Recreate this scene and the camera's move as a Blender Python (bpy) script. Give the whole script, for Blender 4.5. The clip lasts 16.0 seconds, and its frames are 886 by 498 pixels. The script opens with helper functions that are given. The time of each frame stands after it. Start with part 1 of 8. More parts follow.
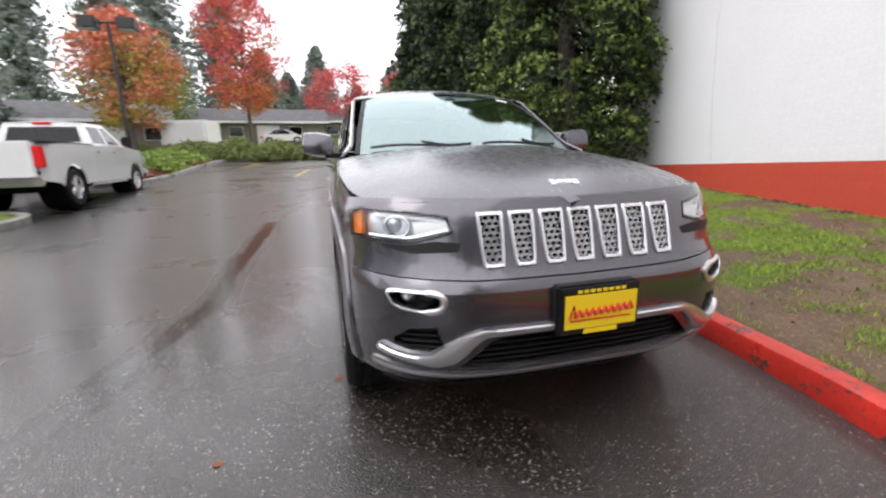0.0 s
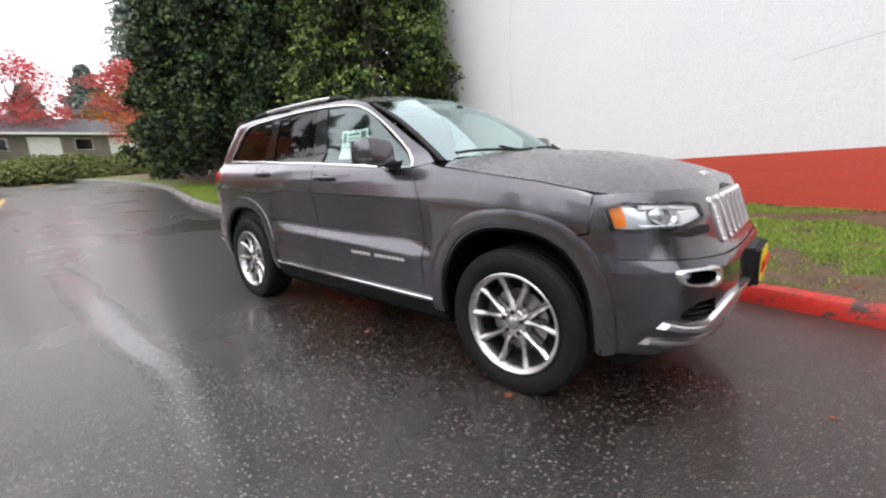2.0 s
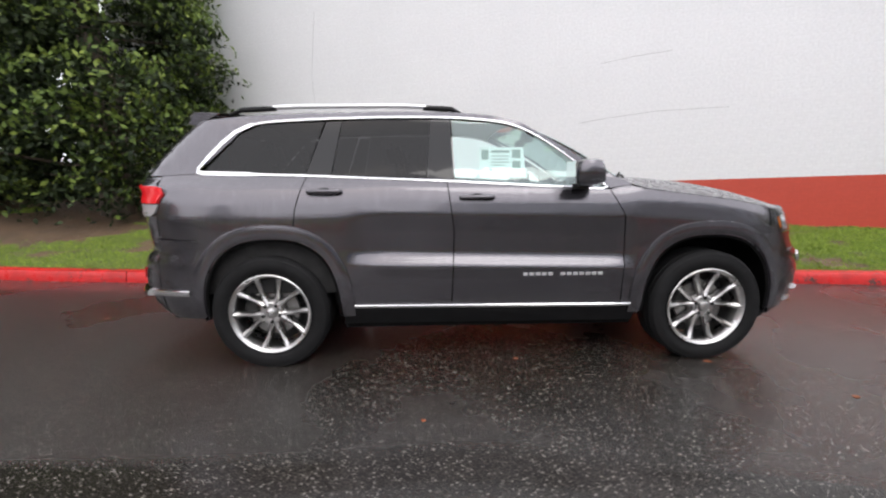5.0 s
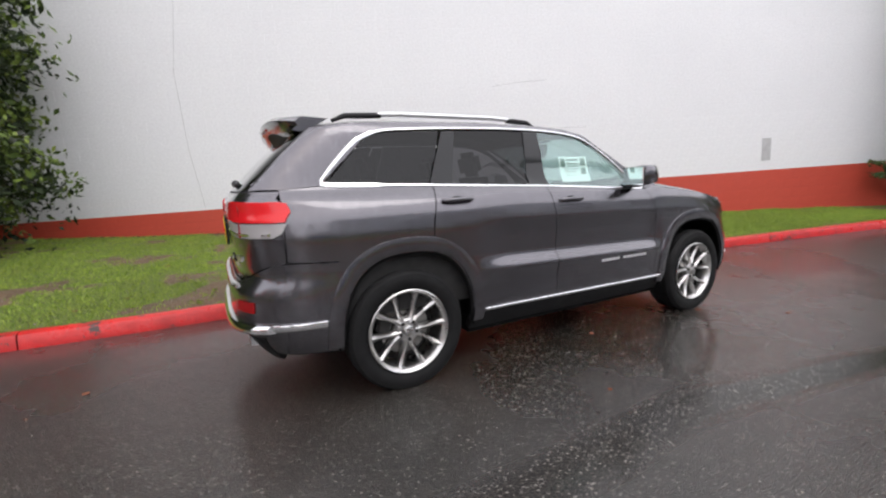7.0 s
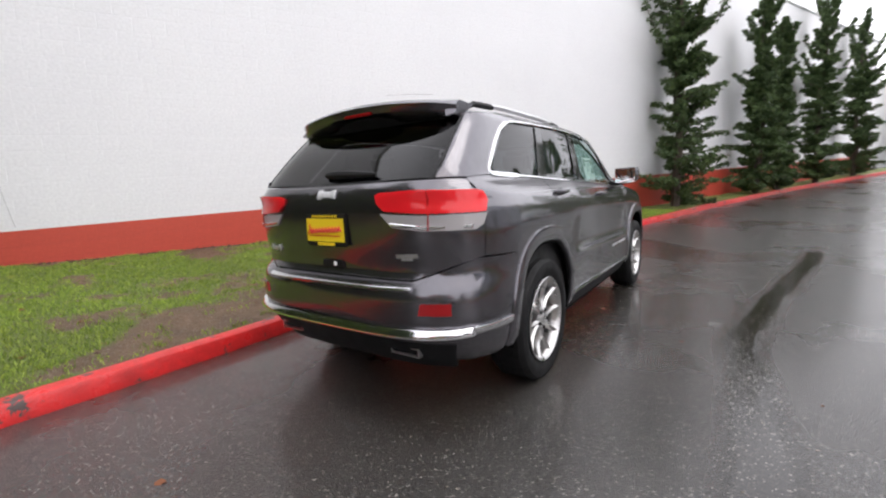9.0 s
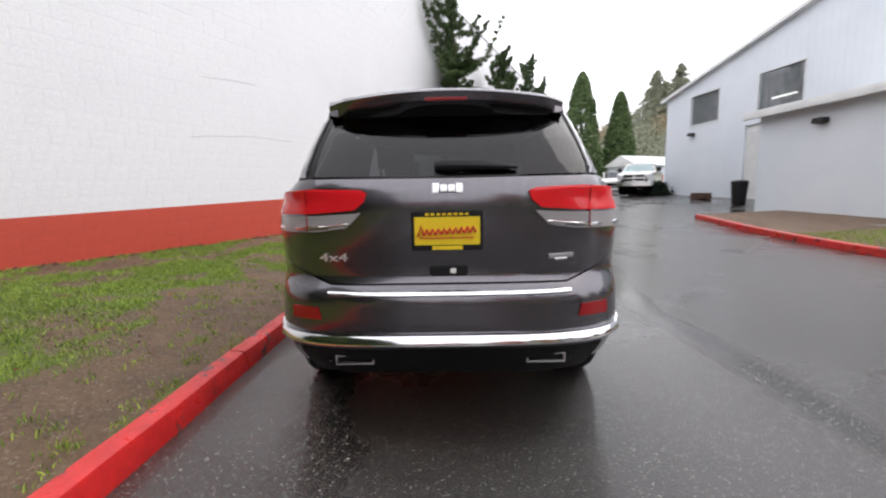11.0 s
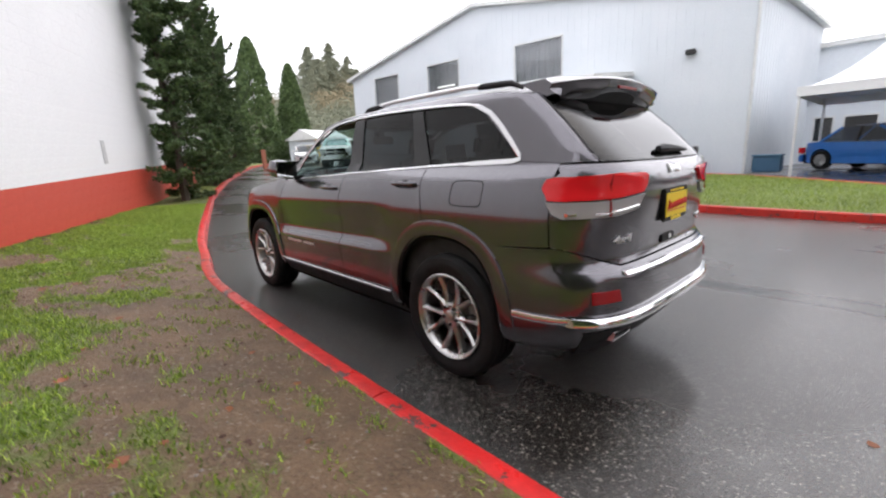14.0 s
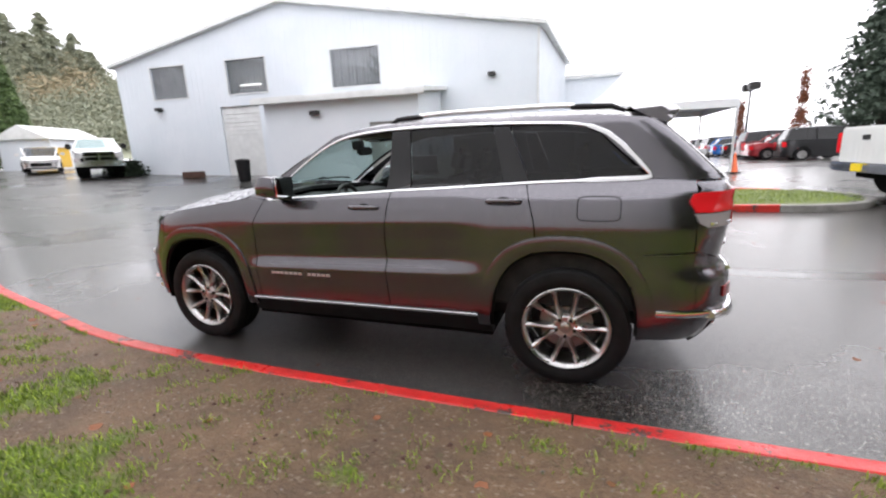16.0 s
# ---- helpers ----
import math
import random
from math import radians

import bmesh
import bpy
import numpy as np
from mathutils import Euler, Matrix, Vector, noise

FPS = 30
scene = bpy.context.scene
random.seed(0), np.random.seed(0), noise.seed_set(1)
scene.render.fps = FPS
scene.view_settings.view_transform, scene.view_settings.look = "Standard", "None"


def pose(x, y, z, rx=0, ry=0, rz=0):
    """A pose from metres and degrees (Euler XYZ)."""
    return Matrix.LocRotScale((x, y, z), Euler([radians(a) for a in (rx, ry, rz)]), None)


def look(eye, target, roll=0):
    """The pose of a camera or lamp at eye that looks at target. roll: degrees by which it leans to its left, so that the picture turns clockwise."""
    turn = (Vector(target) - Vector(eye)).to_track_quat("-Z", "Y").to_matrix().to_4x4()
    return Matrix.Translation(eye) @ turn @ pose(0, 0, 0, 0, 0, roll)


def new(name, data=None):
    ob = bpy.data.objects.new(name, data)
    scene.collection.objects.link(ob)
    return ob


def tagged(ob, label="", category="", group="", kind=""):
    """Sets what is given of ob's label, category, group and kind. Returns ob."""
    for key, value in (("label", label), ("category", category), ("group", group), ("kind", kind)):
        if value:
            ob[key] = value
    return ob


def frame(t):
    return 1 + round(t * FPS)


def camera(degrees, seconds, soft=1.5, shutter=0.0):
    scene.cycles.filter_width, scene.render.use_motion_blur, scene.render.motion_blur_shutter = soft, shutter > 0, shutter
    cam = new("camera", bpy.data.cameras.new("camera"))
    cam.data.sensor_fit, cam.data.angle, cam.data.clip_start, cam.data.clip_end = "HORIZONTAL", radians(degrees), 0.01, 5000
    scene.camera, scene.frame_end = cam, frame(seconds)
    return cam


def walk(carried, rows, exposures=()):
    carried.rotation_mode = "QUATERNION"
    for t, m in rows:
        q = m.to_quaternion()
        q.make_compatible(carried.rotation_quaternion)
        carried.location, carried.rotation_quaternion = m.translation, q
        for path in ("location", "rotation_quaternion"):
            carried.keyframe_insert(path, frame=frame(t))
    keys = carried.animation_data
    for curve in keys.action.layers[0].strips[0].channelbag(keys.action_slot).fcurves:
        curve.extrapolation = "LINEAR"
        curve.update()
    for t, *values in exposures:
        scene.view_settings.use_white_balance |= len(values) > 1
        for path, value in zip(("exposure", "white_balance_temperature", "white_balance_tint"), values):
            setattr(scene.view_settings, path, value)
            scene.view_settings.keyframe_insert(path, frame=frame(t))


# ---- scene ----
cam = camera(92.5, 16.0, soft=2.2, shutter=0.35)
PATH = [
    (0, (3.669, -0.942, 1.187), (1.784, -0.437, 0.752), -1.4),
    (0.5, (3.514, -1.406, 1.184), (1.736, -0.598, 0.751), -2.1),
    (1, (3.275, -1.823, 1.189), (1.616, -0.788, 0.769), -3.1),
    (1.5, (2.951, -2.24, 1.19), (1.453, -0.985, 0.764), -3.3),
    (2, (2.575, -2.634, 1.208), (1.266, -1.18, 0.794), -3.0),
    (2.5, (2.13, -2.976, 1.225), (0.996, -1.377, 0.828), -2.0),
    (3, (1.682, -3.27, 1.246), (0.8, -1.514, 0.877), -2.4),
    (3.5, (1.204, -3.445, 1.264), (0.51, -1.613, 0.864), -3.1),
    (4, (0.699, -3.573, 1.274), (0.276, -1.655, 0.891), -2.7),
    (4.2, (0.479, -3.609, 1.26), (0.154, -1.67, 0.893), -1.2),
    (6.3, (-1.783, -3.543, 1.301), (-1.117, -1.689, 0.957), -2.9),
    (6.5, (-1.98, -3.475, 1.291), (-1.233, -1.651, 0.952), -2.0),
    (7, (-2.448, -3.238, 1.282), (-1.519, -1.495, 0.967), -2.0),
    (7.5, (-2.904, -2.989, 1.27), (-1.784, -1.362, 0.953), -2.1),
    (8, (-3.294, -2.649, 1.255), (-1.994, -1.158, 0.956), -2.1),
    (8.5, (-3.664, -2.279, 1.234), (-2.192, -0.955, 0.952), -2.4),
    (9, (-3.96, -1.868, 1.207), (-2.332, -0.741, 0.93), -2.4),
    (9.5, (-4.174, -1.432, 1.202), (-2.426, -0.501, 0.921), -2.3),
    (9.7, (-4.259, -1.238, 1.2), (-2.449, -0.434, 0.925), -2.7),
    (11.8, (-4.335, 0.752, 1.173), (-2.397, 0.349, 0.888), -1.9),
    (12, (-4.286, 0.938, 1.178), (-2.375, 0.431, 0.876), -2.8),
    (12.5, (-4.113, 1.371, 1.176), (-2.284, 0.617, 0.879), -2.6),
    (13, (-3.871, 1.789, 1.216), (-2.163, 0.806, 0.874), -2.4),
    (13.5, (-3.594, 2.211, 1.256), (-2.035, 1.02, 0.87), -2.7),
    (14, (-3.247, 2.557, 1.32), (-1.805, 1.238, 0.895), -2.6),
    (14.5, (-2.889, 2.883, 1.376), (-1.615, 1.403, 0.945), -2.4),
    (15, (-2.489, 3.123, 1.421), (-1.433, 1.493, 0.944), -1.2),
    (15.5, (-2.046, 3.315, 1.457), (-1.203, 1.562, 0.993), -1.7),
    (16, (-1.582, 3.464, 1.471), (-0.93, 1.626, 1.025), -2.3),
]
walk(cam, [(t, look(eye, target, roll)) for t, eye, target, roll in PATH],
     exposures=[(0.0, 0.3), (4.0, 0.08), (7.0, 0.05), (9.5, 0.15), (12.0, 0.05), (13.0, 0.0), (14.5, 0.4), (16.0, 0.5)])

# ---- sky and light: bright overcast drizzle ----
world = bpy.data.worlds.new("world")
scene.world = world
world.use_nodes = True
wn = world.node_tree
wbg = wn.nodes["Background"]
sky = wn.nodes.new("ShaderNodeTexSky")
sky.sky_type = "NISHITA"
sky.sun_disc = False
sky.sun_elevation, sky.sun_rotation = radians(55), radians(200)
sky.air_density, sky.dust_density, sky.ozone_density = 1.0, 6.0, 1.0
sky_level = wn.nodes.new("ShaderNodeMix")
sky_level.data_type = "RGBA"
sky_level.inputs[0].default_value = 0.88
wn.links.new(sky.outputs[0], sky_level.inputs[6])
sky_level.inputs[7].default_value = (18.3, 18.1, 19.2, 1)
wn.links.new(sky_level.outputs[2], wbg.inputs[0])
wbg.inputs[1].default_value = 0.115
sun = new("sun", bpy.data.lights.new("sun", "SUN"))
sun.data.energy, sun.data.angle, sun.data.color = 0.6, radians(30), (1.0, 0.97, 0.93)
sun.matrix_world = look((8, -18, 30), (0, 0, 0))

# ---- helpers ----


def link_mesh(name, bm, material, smooth=True):
    me = bpy.data.meshes.new(name)
    bm.normal_update()
    bm.to_mesh(me)
    bm.free()
    for m in material if isinstance(material, (list, tuple)) else [material]:
        me.materials.append(m)
    if smooth:
        for p in me.polygons:
            p.use_smooth = True
        me.set_sharp_from_angle(angle=radians(38))
    return new(name, me)


def part(name, bm, material, parent, label="", smooth=True):
    ob = link_mesh(name, bm, material, smooth)
    ob.parent = parent
    if label:
        tagged(ob, label)
    return ob


def thing(name, label, category, m=None, group=""):
    ob = new(name)
    ob.empty_display_size = 0.2
    if m is not None:
        ob.matrix_world = m
    return tagged(ob, label, category, group)


def box(bm, x0, x1, y0, y1, z0, z1, bevel=0.0):
    r = bmesh.ops.create_cube(bm, size=1)
    for v in r["verts"]:
        v.co = Vector((x0 + (v.co.x + 0.5) * (x1 - x0), y0 + (v.co.y + 0.5) * (y1 - y0), z0 + (v.co.z + 0.5) * (z1 - z0)))
    if bevel:
        es = {e for v in r["verts"] for e in v.link_edges}
        bmesh.ops.bevel(bm, geom=list(es), offset=bevel, segments=2, affect="EDGES")
    return bm


def boxed(*a, bevel=0.0):
    return box(bmesh.new(), *a, bevel=bevel)


def tube(bm, pts, radii, n=8, cap=True):
    """A swept round tube through pts."""
    rings = []
    pts = [Vector(p) for p in pts]
    if not isinstance(radii, (list, tuple)):
        radii = [radii] * len(pts)
    for i, p in enumerate(pts):
        d = (pts[min(i + 1, len(pts) - 1)] - pts[max(i - 1, 0)]).normalized()
        a = d.orthogonal().normalized() if abs(d.z) > 0.95 else d.cross(Vector((0, 0, 1))).normalized()
        b = d.cross(a)
        rings.append([bm.verts.new(p + radii[i] * (a * math.cos(k * math.tau / n) + b * math.sin(k * math.tau / n))) for k in range(n)])
    for r0, r1 in zip(rings, rings[1:]):
        for k in range(n):
            bm.faces.new((r0[k], r0[(k + 1) % n], r1[(k + 1) % n], r1[k]))
    if cap:
        bm.faces.new(rings[0][::-1])
        bm.faces.new(rings[-1])
    return bm


def tubed(pts, radii, n=8):
    return tube(bmesh.new(), pts, radii, n)


def lathe(bm, profile, n=32, m=None, closed=False):
    """Turn (radius, height) pairs about local z."""
    m = m or Matrix()
    rings = [[bm.verts.new(m @ Vector((r * math.cos(k * math.tau / n), r * math.sin(k * math.tau / n), h))) for k in range(n)] for r, h in profile]
    pairs = list(zip(rings, rings[1:])) + ([(rings[-1], rings[0])] if closed else [])
    for a, b in pairs:
        for k in range(n):
            bm.faces.new((a[k], a[(k + 1) % n], b[(k + 1) % n], b[k]))
    if not closed:
        for r, flip in ((rings[0], True), (rings[-1], False)):
            bm.faces.new(r[::-1] if flip else r)
    return bm


def lerp_table(table):
    xs, ys = [a for a, b in table], [b for a, b in table]

    def f(x):
        return float(np.interp(x, xs, ys))
    return f


def smooth_table(table, reach=0.03):
    """Piecewise line through the table, its corners rounded."""
    f = lerp_table(table)
    return lambda x: (f(x - reach) + 2 * f(x - reach / 2) + 2 * f(x) + 2 * f(x + reach / 2) + f(x + reach)) / 8


def catmull(pts, n=8, closed=False):
    pts = [Vector(p) for p in pts]
    out, m = [], len(pts)
    for i in range(m if closed else m - 1):
        p = [pts[(i + k) % m] if closed else pts[min(max(i + k, 0), m - 1)] for k in (-1, 0, 1, 2)]
        for j in range(n):
            t = j / n
            out.append(0.5 * (2 * p[1] + (p[2] - p[0]) * t + (2 * p[0] - 5 * p[1] + 4 * p[2] - p[3]) * t * t + (3 * p[1] - p[0] - 3 * p[2] + p[3]) * t ** 3))
    if not closed:
        out.append(pts[-1])
    return out


def inside(x, y, poly):
    c, j = False, len(poly) - 1
    for i in range(len(poly)):
        (xi, yi), (xj, yj) = poly[i], poly[j]
        if (yi > y) != (yj > y) and x < (xj - xi) * (y - yi) / (yj - yi) + xi:
            c = not c
        j = i
    return c


def sheet(outline, step, fn, thick=0.012, holes=(), step_v=None):
    """A panel: the flat outline (u, v), cut into a grid with convex holes left open, bent onto the surface fn(u, v), with a rim of that depth."""
    bm = bmesh.new()
    bm.faces.new([bm.verts.new((u, v, 0)) for u, v in outline])
    bm.normal_update()
    bmesh.ops.triangulate(bm, faces=bm.faces[:], ngon_method="EAR_CLIP")

    def cut(co, no):
        bmesh.ops.bisect_plane(bm, geom=bm.verts[:] + bm.edges[:] + bm.faces[:], dist=1e-5, plane_co=co, plane_no=no)
    us, vs = [p[0] for p in outline], [p[1] for p in outline]
    for k in range(int(min(us) / step), int(max(us) / step) + 1):
        cut((k * step + 0.0003, 0, 0), (1, 0, 0))
    sv = step_v or step
    for k in range(int(min(vs) / sv), int(max(vs) / sv) + 1):
        cut((0, k * sv + 0.0003, 0), (0, 1, 0))
    for h in holes:
        lo_u, hi_u, lo_v, hi_v = min(p[0] for p in h), max(p[0] for p in h), min(p[1] for p in h), max(p[1] for p in h)
        for (ua, va), (ub, vb) in zip(h, list(h[1:]) + [h[0]]):
            near = [f for f in bm.faces if lo_u - step < f.calc_center_median().x < hi_u + step and lo_v - step < f.calc_center_median().y < hi_v + step]
            es, vv = {e for f in near for e in f.edges}, {v for f in near for v in f.verts}
            bmesh.ops.bisect_plane(bm, geom=list(vv) + list(es) + near, dist=1e-5, plane_co=(ua, va, 0), plane_no=(vb - va, ua - ub, 0))
        gone = [f for f in bm.faces if inside(*f.calc_center_median()[:2], h)]
        bmesh.ops.delete(bm, geom=gone, context="FACES")
    bmesh.ops.remove_doubles(bm, verts=bm.verts[:], dist=2e-4)
    for v in bm.verts:
        v.co = Vector(fn(v.co.x, v.co.y))
    bm.normal_update()
    return bm


def rimmed(bm, thick, away=None):
    """Give an open panel a turned-in edge. away: a point inside the body."""
    bm.normal_update()
    c = sum((f.normal * f.calc_area() for f in bm.faces), Vector())
    mid = sum((v.co for v in bm.verts), Vector()) / max(1, len(bm.verts))
    if away is not None and c.dot(mid - Vector(away)) < 0:
        bmesh.ops.reverse_faces(bm, faces=bm.faces[:])
        bm.normal_update()
    edges = [e for e in bm.edges if e.is_boundary]
    norms = {v: v.normal.copy() for e in edges for v in e.verts}
    r = bmesh.ops.extrude_edge_only(bm, edges=edges)
    fresh = [v for v in r["geom"] if isinstance(v, bmesh.types.BMVert)]
    for v in fresh:
        src = min(norms, key=lambda o: (o.co - v.co).length_squared) if len(norms) < 60 else None
        if src is None:
            src = next((e.other_vert(v) for e in v.link_edges if e.other_vert(v) in norms), None)
        if src:
            v.co -= norms[src] * thick
    return bm


def panel(outline, step, fn, thick=0.012, holes=(), centre=(0, 0, 0.8), step_v=None):
    return rimmed(sheet(outline, step, fn, holes=holes, step_v=step_v), thick, centre)


def ribbon(pts, width, fn, proud=0.006, closed=False, bm=None):
    """A raised trim strip along flat points (u, v), laid on fn(u, v, lift)."""
    bm = bm or bmesh.new()
    pts = [Vector((p[0], p[1])) for p in pts]
    rows, m = [], len(pts)
    for i, p in enumerate(pts):
        a, b = (pts[i - 1], pts[(i + 1) % m]) if closed else (pts[max(i - 1, 0)], pts[min(i + 1, m - 1)])
        d = (b - a).normalized()
        n = Vector((-d.y, d.x))
        w = (width[i] if isinstance(width, (list, tuple)) else width) / 2
        row = []
        for s, lift in ((-w, -0.004), (-w * 0.92, proud * 0.75), (-w * 0.5, proud), (w * 0.5, proud), (w * 0.92, proud * 0.75), (w, -0.004)):
            q = p + n * s
            row.append(bm.verts.new(fn(q.x, q.y, lift)))
        rows.append(row)
    for r0, r1 in zip(rows, rows[1:] + ([rows[0]] if closed else [])):
        for k in range(5):
            bm.faces.new((r0[k], r0[k + 1], r1[k + 1], r1[k]))
    if not closed:
        bm.faces.new(rows[0])
        bm.faces.new(rows[-1][::-1])
    bmesh.ops.recalc_face_normals(bm, faces=bm.faces[:])
    return bm


# ---- materials ----


def shader(name):
    m = bpy.data.materials.new(name)
    m.use_nodes = True
    nt = m.node_tree
    return m, nt, nt.nodes["Principled BSDF"]


def node(nt, kind, **values):
    n = nt.nodes.new(kind)
    for key, v in values.items():
        n.inputs[key.replace("_", " ")].default_value = v
    return n


def noise_of(nt, scale, detail=4.0, rough=0.6, where=None):
    n = node(nt, "ShaderNodeTexNoise", Scale=scale, Detail=detail, Roughness=rough)
    if where:
        nt.links.new(where, n.inputs["Vector"])
    return n


def mix_of(nt, fac, a, b):
    n = nt.nodes.new("ShaderNodeMix")
    n.data_type = "RGBA"
    for k, v in ((0, fac), (6, a), (7, b)):
        if isinstance(v, bpy.types.NodeSocket):
            nt.links.new(v, n.inputs[k])
        else:
            n.inputs[k].default_value = v if k == 0 else (*v[:3], 1)
    return n.outputs[2]


def span(nt, value, lo, hi, to_lo=0.0, to_hi=1.0):
    n = nt.nodes.new("ShaderNodeMapRange")
    nt.links.new(value, n.inputs[0])
    for k, v in zip((1, 2, 3, 4), (lo, hi, to_lo, to_hi)):
        n.inputs[k].default_value = v
    return n.outputs[0]


def surface(name, col, dark=None, scale=4.0, fine=60.0, rough=0.6, rough2=None, metal=0.0, bump=0.15, coat=0.0, rand=0.0, island=0.0):
    """A two-scale procedural surface: broad stains, fine grain, bump and uneven gloss."""
    m, nt, b = shader(name)
    pos = nt.nodes.new("ShaderNodeTexCoord").outputs["Object"]
    broad, grain = noise_of(nt, scale, 5, 0.62, pos), noise_of(nt, fine, 3, 0.6, pos)
    dark = dark or tuple(c * 0.72 for c in col)
    c = mix_of(nt, span(nt, broad.outputs[0], 0.35, 0.68), col, dark)
    c = mix_of(nt, span(nt, grain.outputs[0], 0.3, 0.75, 0.0, 0.35), c, tuple(x * 0.6 for x in col))
    for amount, kind, out in ((rand, "ShaderNodeObjectInfo", "Random"), (island, "ShaderNodeNewGeometry", "Random Per Island")):
        if amount:
            h = nt.nodes.new("ShaderNodeHueSaturation")
            r = nt.nodes.new(kind)
            nt.links.new(span(nt, r.outputs[out], 0, 1, 1 - amount, 1 + amount), h.inputs["Value"])
            nt.links.new(span(nt, r.outputs[out], 0, 1, 0.5 + amount * 0.04, 0.5 - amount * 0.04), h.inputs["Hue"])
            nt.links.new(c, h.inputs["Color"])
            c = h.outputs[0]
    nt.links.new(c, b.inputs["Base Color"])
    nt.links.new(span(nt, broad.outputs[0], 0.3, 0.7, rough, rough2 if rough2 is not None else min(1, rough * 1.25)), b.inputs["Roughness"])
    b.inputs["Metallic"].default_value = metal
    b.inputs["Coat Weight"].default_value = coat
    b.inputs["Coat Roughness"].default_value = 0.06
    if bump:
        bp = node(nt, "ShaderNodeBump", Strength=bump, Distance=0.01)
        nt.links.new(grain.outputs[0], bp.inputs["Height"])
        nt.links.new(bp.outputs[0], b.inputs["Normal"])
    return m


def glass(name, tint, gloss=0.03, f0=0.045, sheen=(1, 1, 1)):
    """Thin pane: tinted see-through, its gloss rising towards grazing views alike on both faces."""
    m, nt, b = shader(name)
    nt.nodes.remove(b)
    t, g, w, x = (nt.nodes.new(k) for k in ("ShaderNodeBsdfTransparent", "ShaderNodeBsdfGlossy", "ShaderNodeLayerWeight", "ShaderNodeMixShader"))
    t.inputs[0].default_value = (*tint, 1)
    g.inputs["Roughness"].default_value = gloss
    g.inputs["Color"].default_value = (*sheen, 1)
    w.inputs["Blend"].default_value = 0.5
    p = nt.nodes.new("ShaderNodeMath")
    p.operation = "POWER"
    nt.links.new(w.outputs["Facing"], p.inputs[0])
    p.inputs[1].default_value = 5.0
    nt.links.new(span(nt, p.outputs[0], 0, 1, f0, 1.0), x.inputs[0])
    nt.links.new(t.outputs[0], x.inputs[1])
    nt.links.new(g.outputs[0], x.inputs[2])
    nt.links.new(x.outputs[0], nt.nodes["Material Output"].inputs[0])
    return m


def paint_of(name, col, metal=0.0, rough=0.32, coat=1.0):
    """Car paint with flake, rain beads and vertical run marks in its clear coat."""
    m, nt, b = shader(name)
    pos = nt.nodes.new("ShaderNodeTexCoord").outputs["Object"]
    mp = nt.nodes.new("ShaderNodeMapping")
    mp.inputs["Scale"].default_value = (1, 1, 0.06)
    nt.links.new(pos, mp.inputs[0])
    flake, film, runs = noise_of(nt, 900, 2, 0.5, pos), noise_of(nt, 5, 4, 0.6, pos), noise_of(nt, 26, 5, 0.65, mp.outputs[0])
    c = mix_of(nt, span(nt, flake.outputs[0], 0.3, 0.7), tuple(x * 0.85 for x in col), tuple(x * 1.18 for x in col))
    c = mix_of(nt, span(nt, runs.outputs[0], 0.5, 0.75, 0, 0.32), c, tuple(x * 1.6 + 0.006 for x in col))
    nt.links.new(c, b.inputs["Base Color"])
    b.inputs["Metallic"].default_value = metal
    # standing rain beads dull every face that looks up
    facing = nt.nodes.new("ShaderNodeSeparateXYZ")
    nt.links.new(nt.nodes.new("ShaderNodeNewGeometry").outputs["Normal"], facing.inputs[0])
    nt.links.new(span(nt, facing.outputs[2], 0.55, 0.92, rough, rough + 0.2), b.inputs["Roughness"])
    b.inputs["Coat Weight"].default_value = coat
    drops = nt.nodes.new("ShaderNodeTexVoronoi")
    drops.inputs["Scale"].default_value = 150
    nt.links.new(pos, drops.inputs["Vector"])
    wet = nt.nodes.new("ShaderNodeMath")
    wet.operation = "ADD"
    nt.links.new(span(nt, film.outputs[0], 0.45, 0.7, 0.01, 0.05), wet.inputs[0])
    nt.links.new(span(nt, runs.outputs[0], 0.48, 0.7, 0.0, 0.10), wet.inputs[1])
    beads = nt.nodes.new("ShaderNodeMath")
    beads.operation = "ADD"
    nt.links.new(wet.outputs[0], beads.inputs[0])
    nt.links.new(span(nt, facing.outputs[2], 0.6, 0.95, 0.0, 0.24), beads.inputs[1])
    nt.links.new(beads.outputs[0], b.inputs["Coat Roughness"])
    bp = node(nt, "ShaderNodeBump", Strength=0.035, Distance=0.002)
    nt.links.new(span(nt, drops.outputs["Distance"], 0.1, 0.35, 1, 0), bp.inputs["Height"])
    nt.links.new(bp.outputs[0], b.inputs["Coat Normal"])
    return m


def plain(name, col, rough=0.5, metal=0.0, emit=0.0):
    m, nt, b = shader(name)
    b.inputs["Base Color"].default_value = (*col, 1)
    b.inputs["Roughness"].default_value = rough
    b.inputs["Metallic"].default_value = metal
    if emit:
        b.inputs["Emission Color"].default_value = (*col, 1)
        b.inputs["Emission Strength"].default_value = emit
    return m


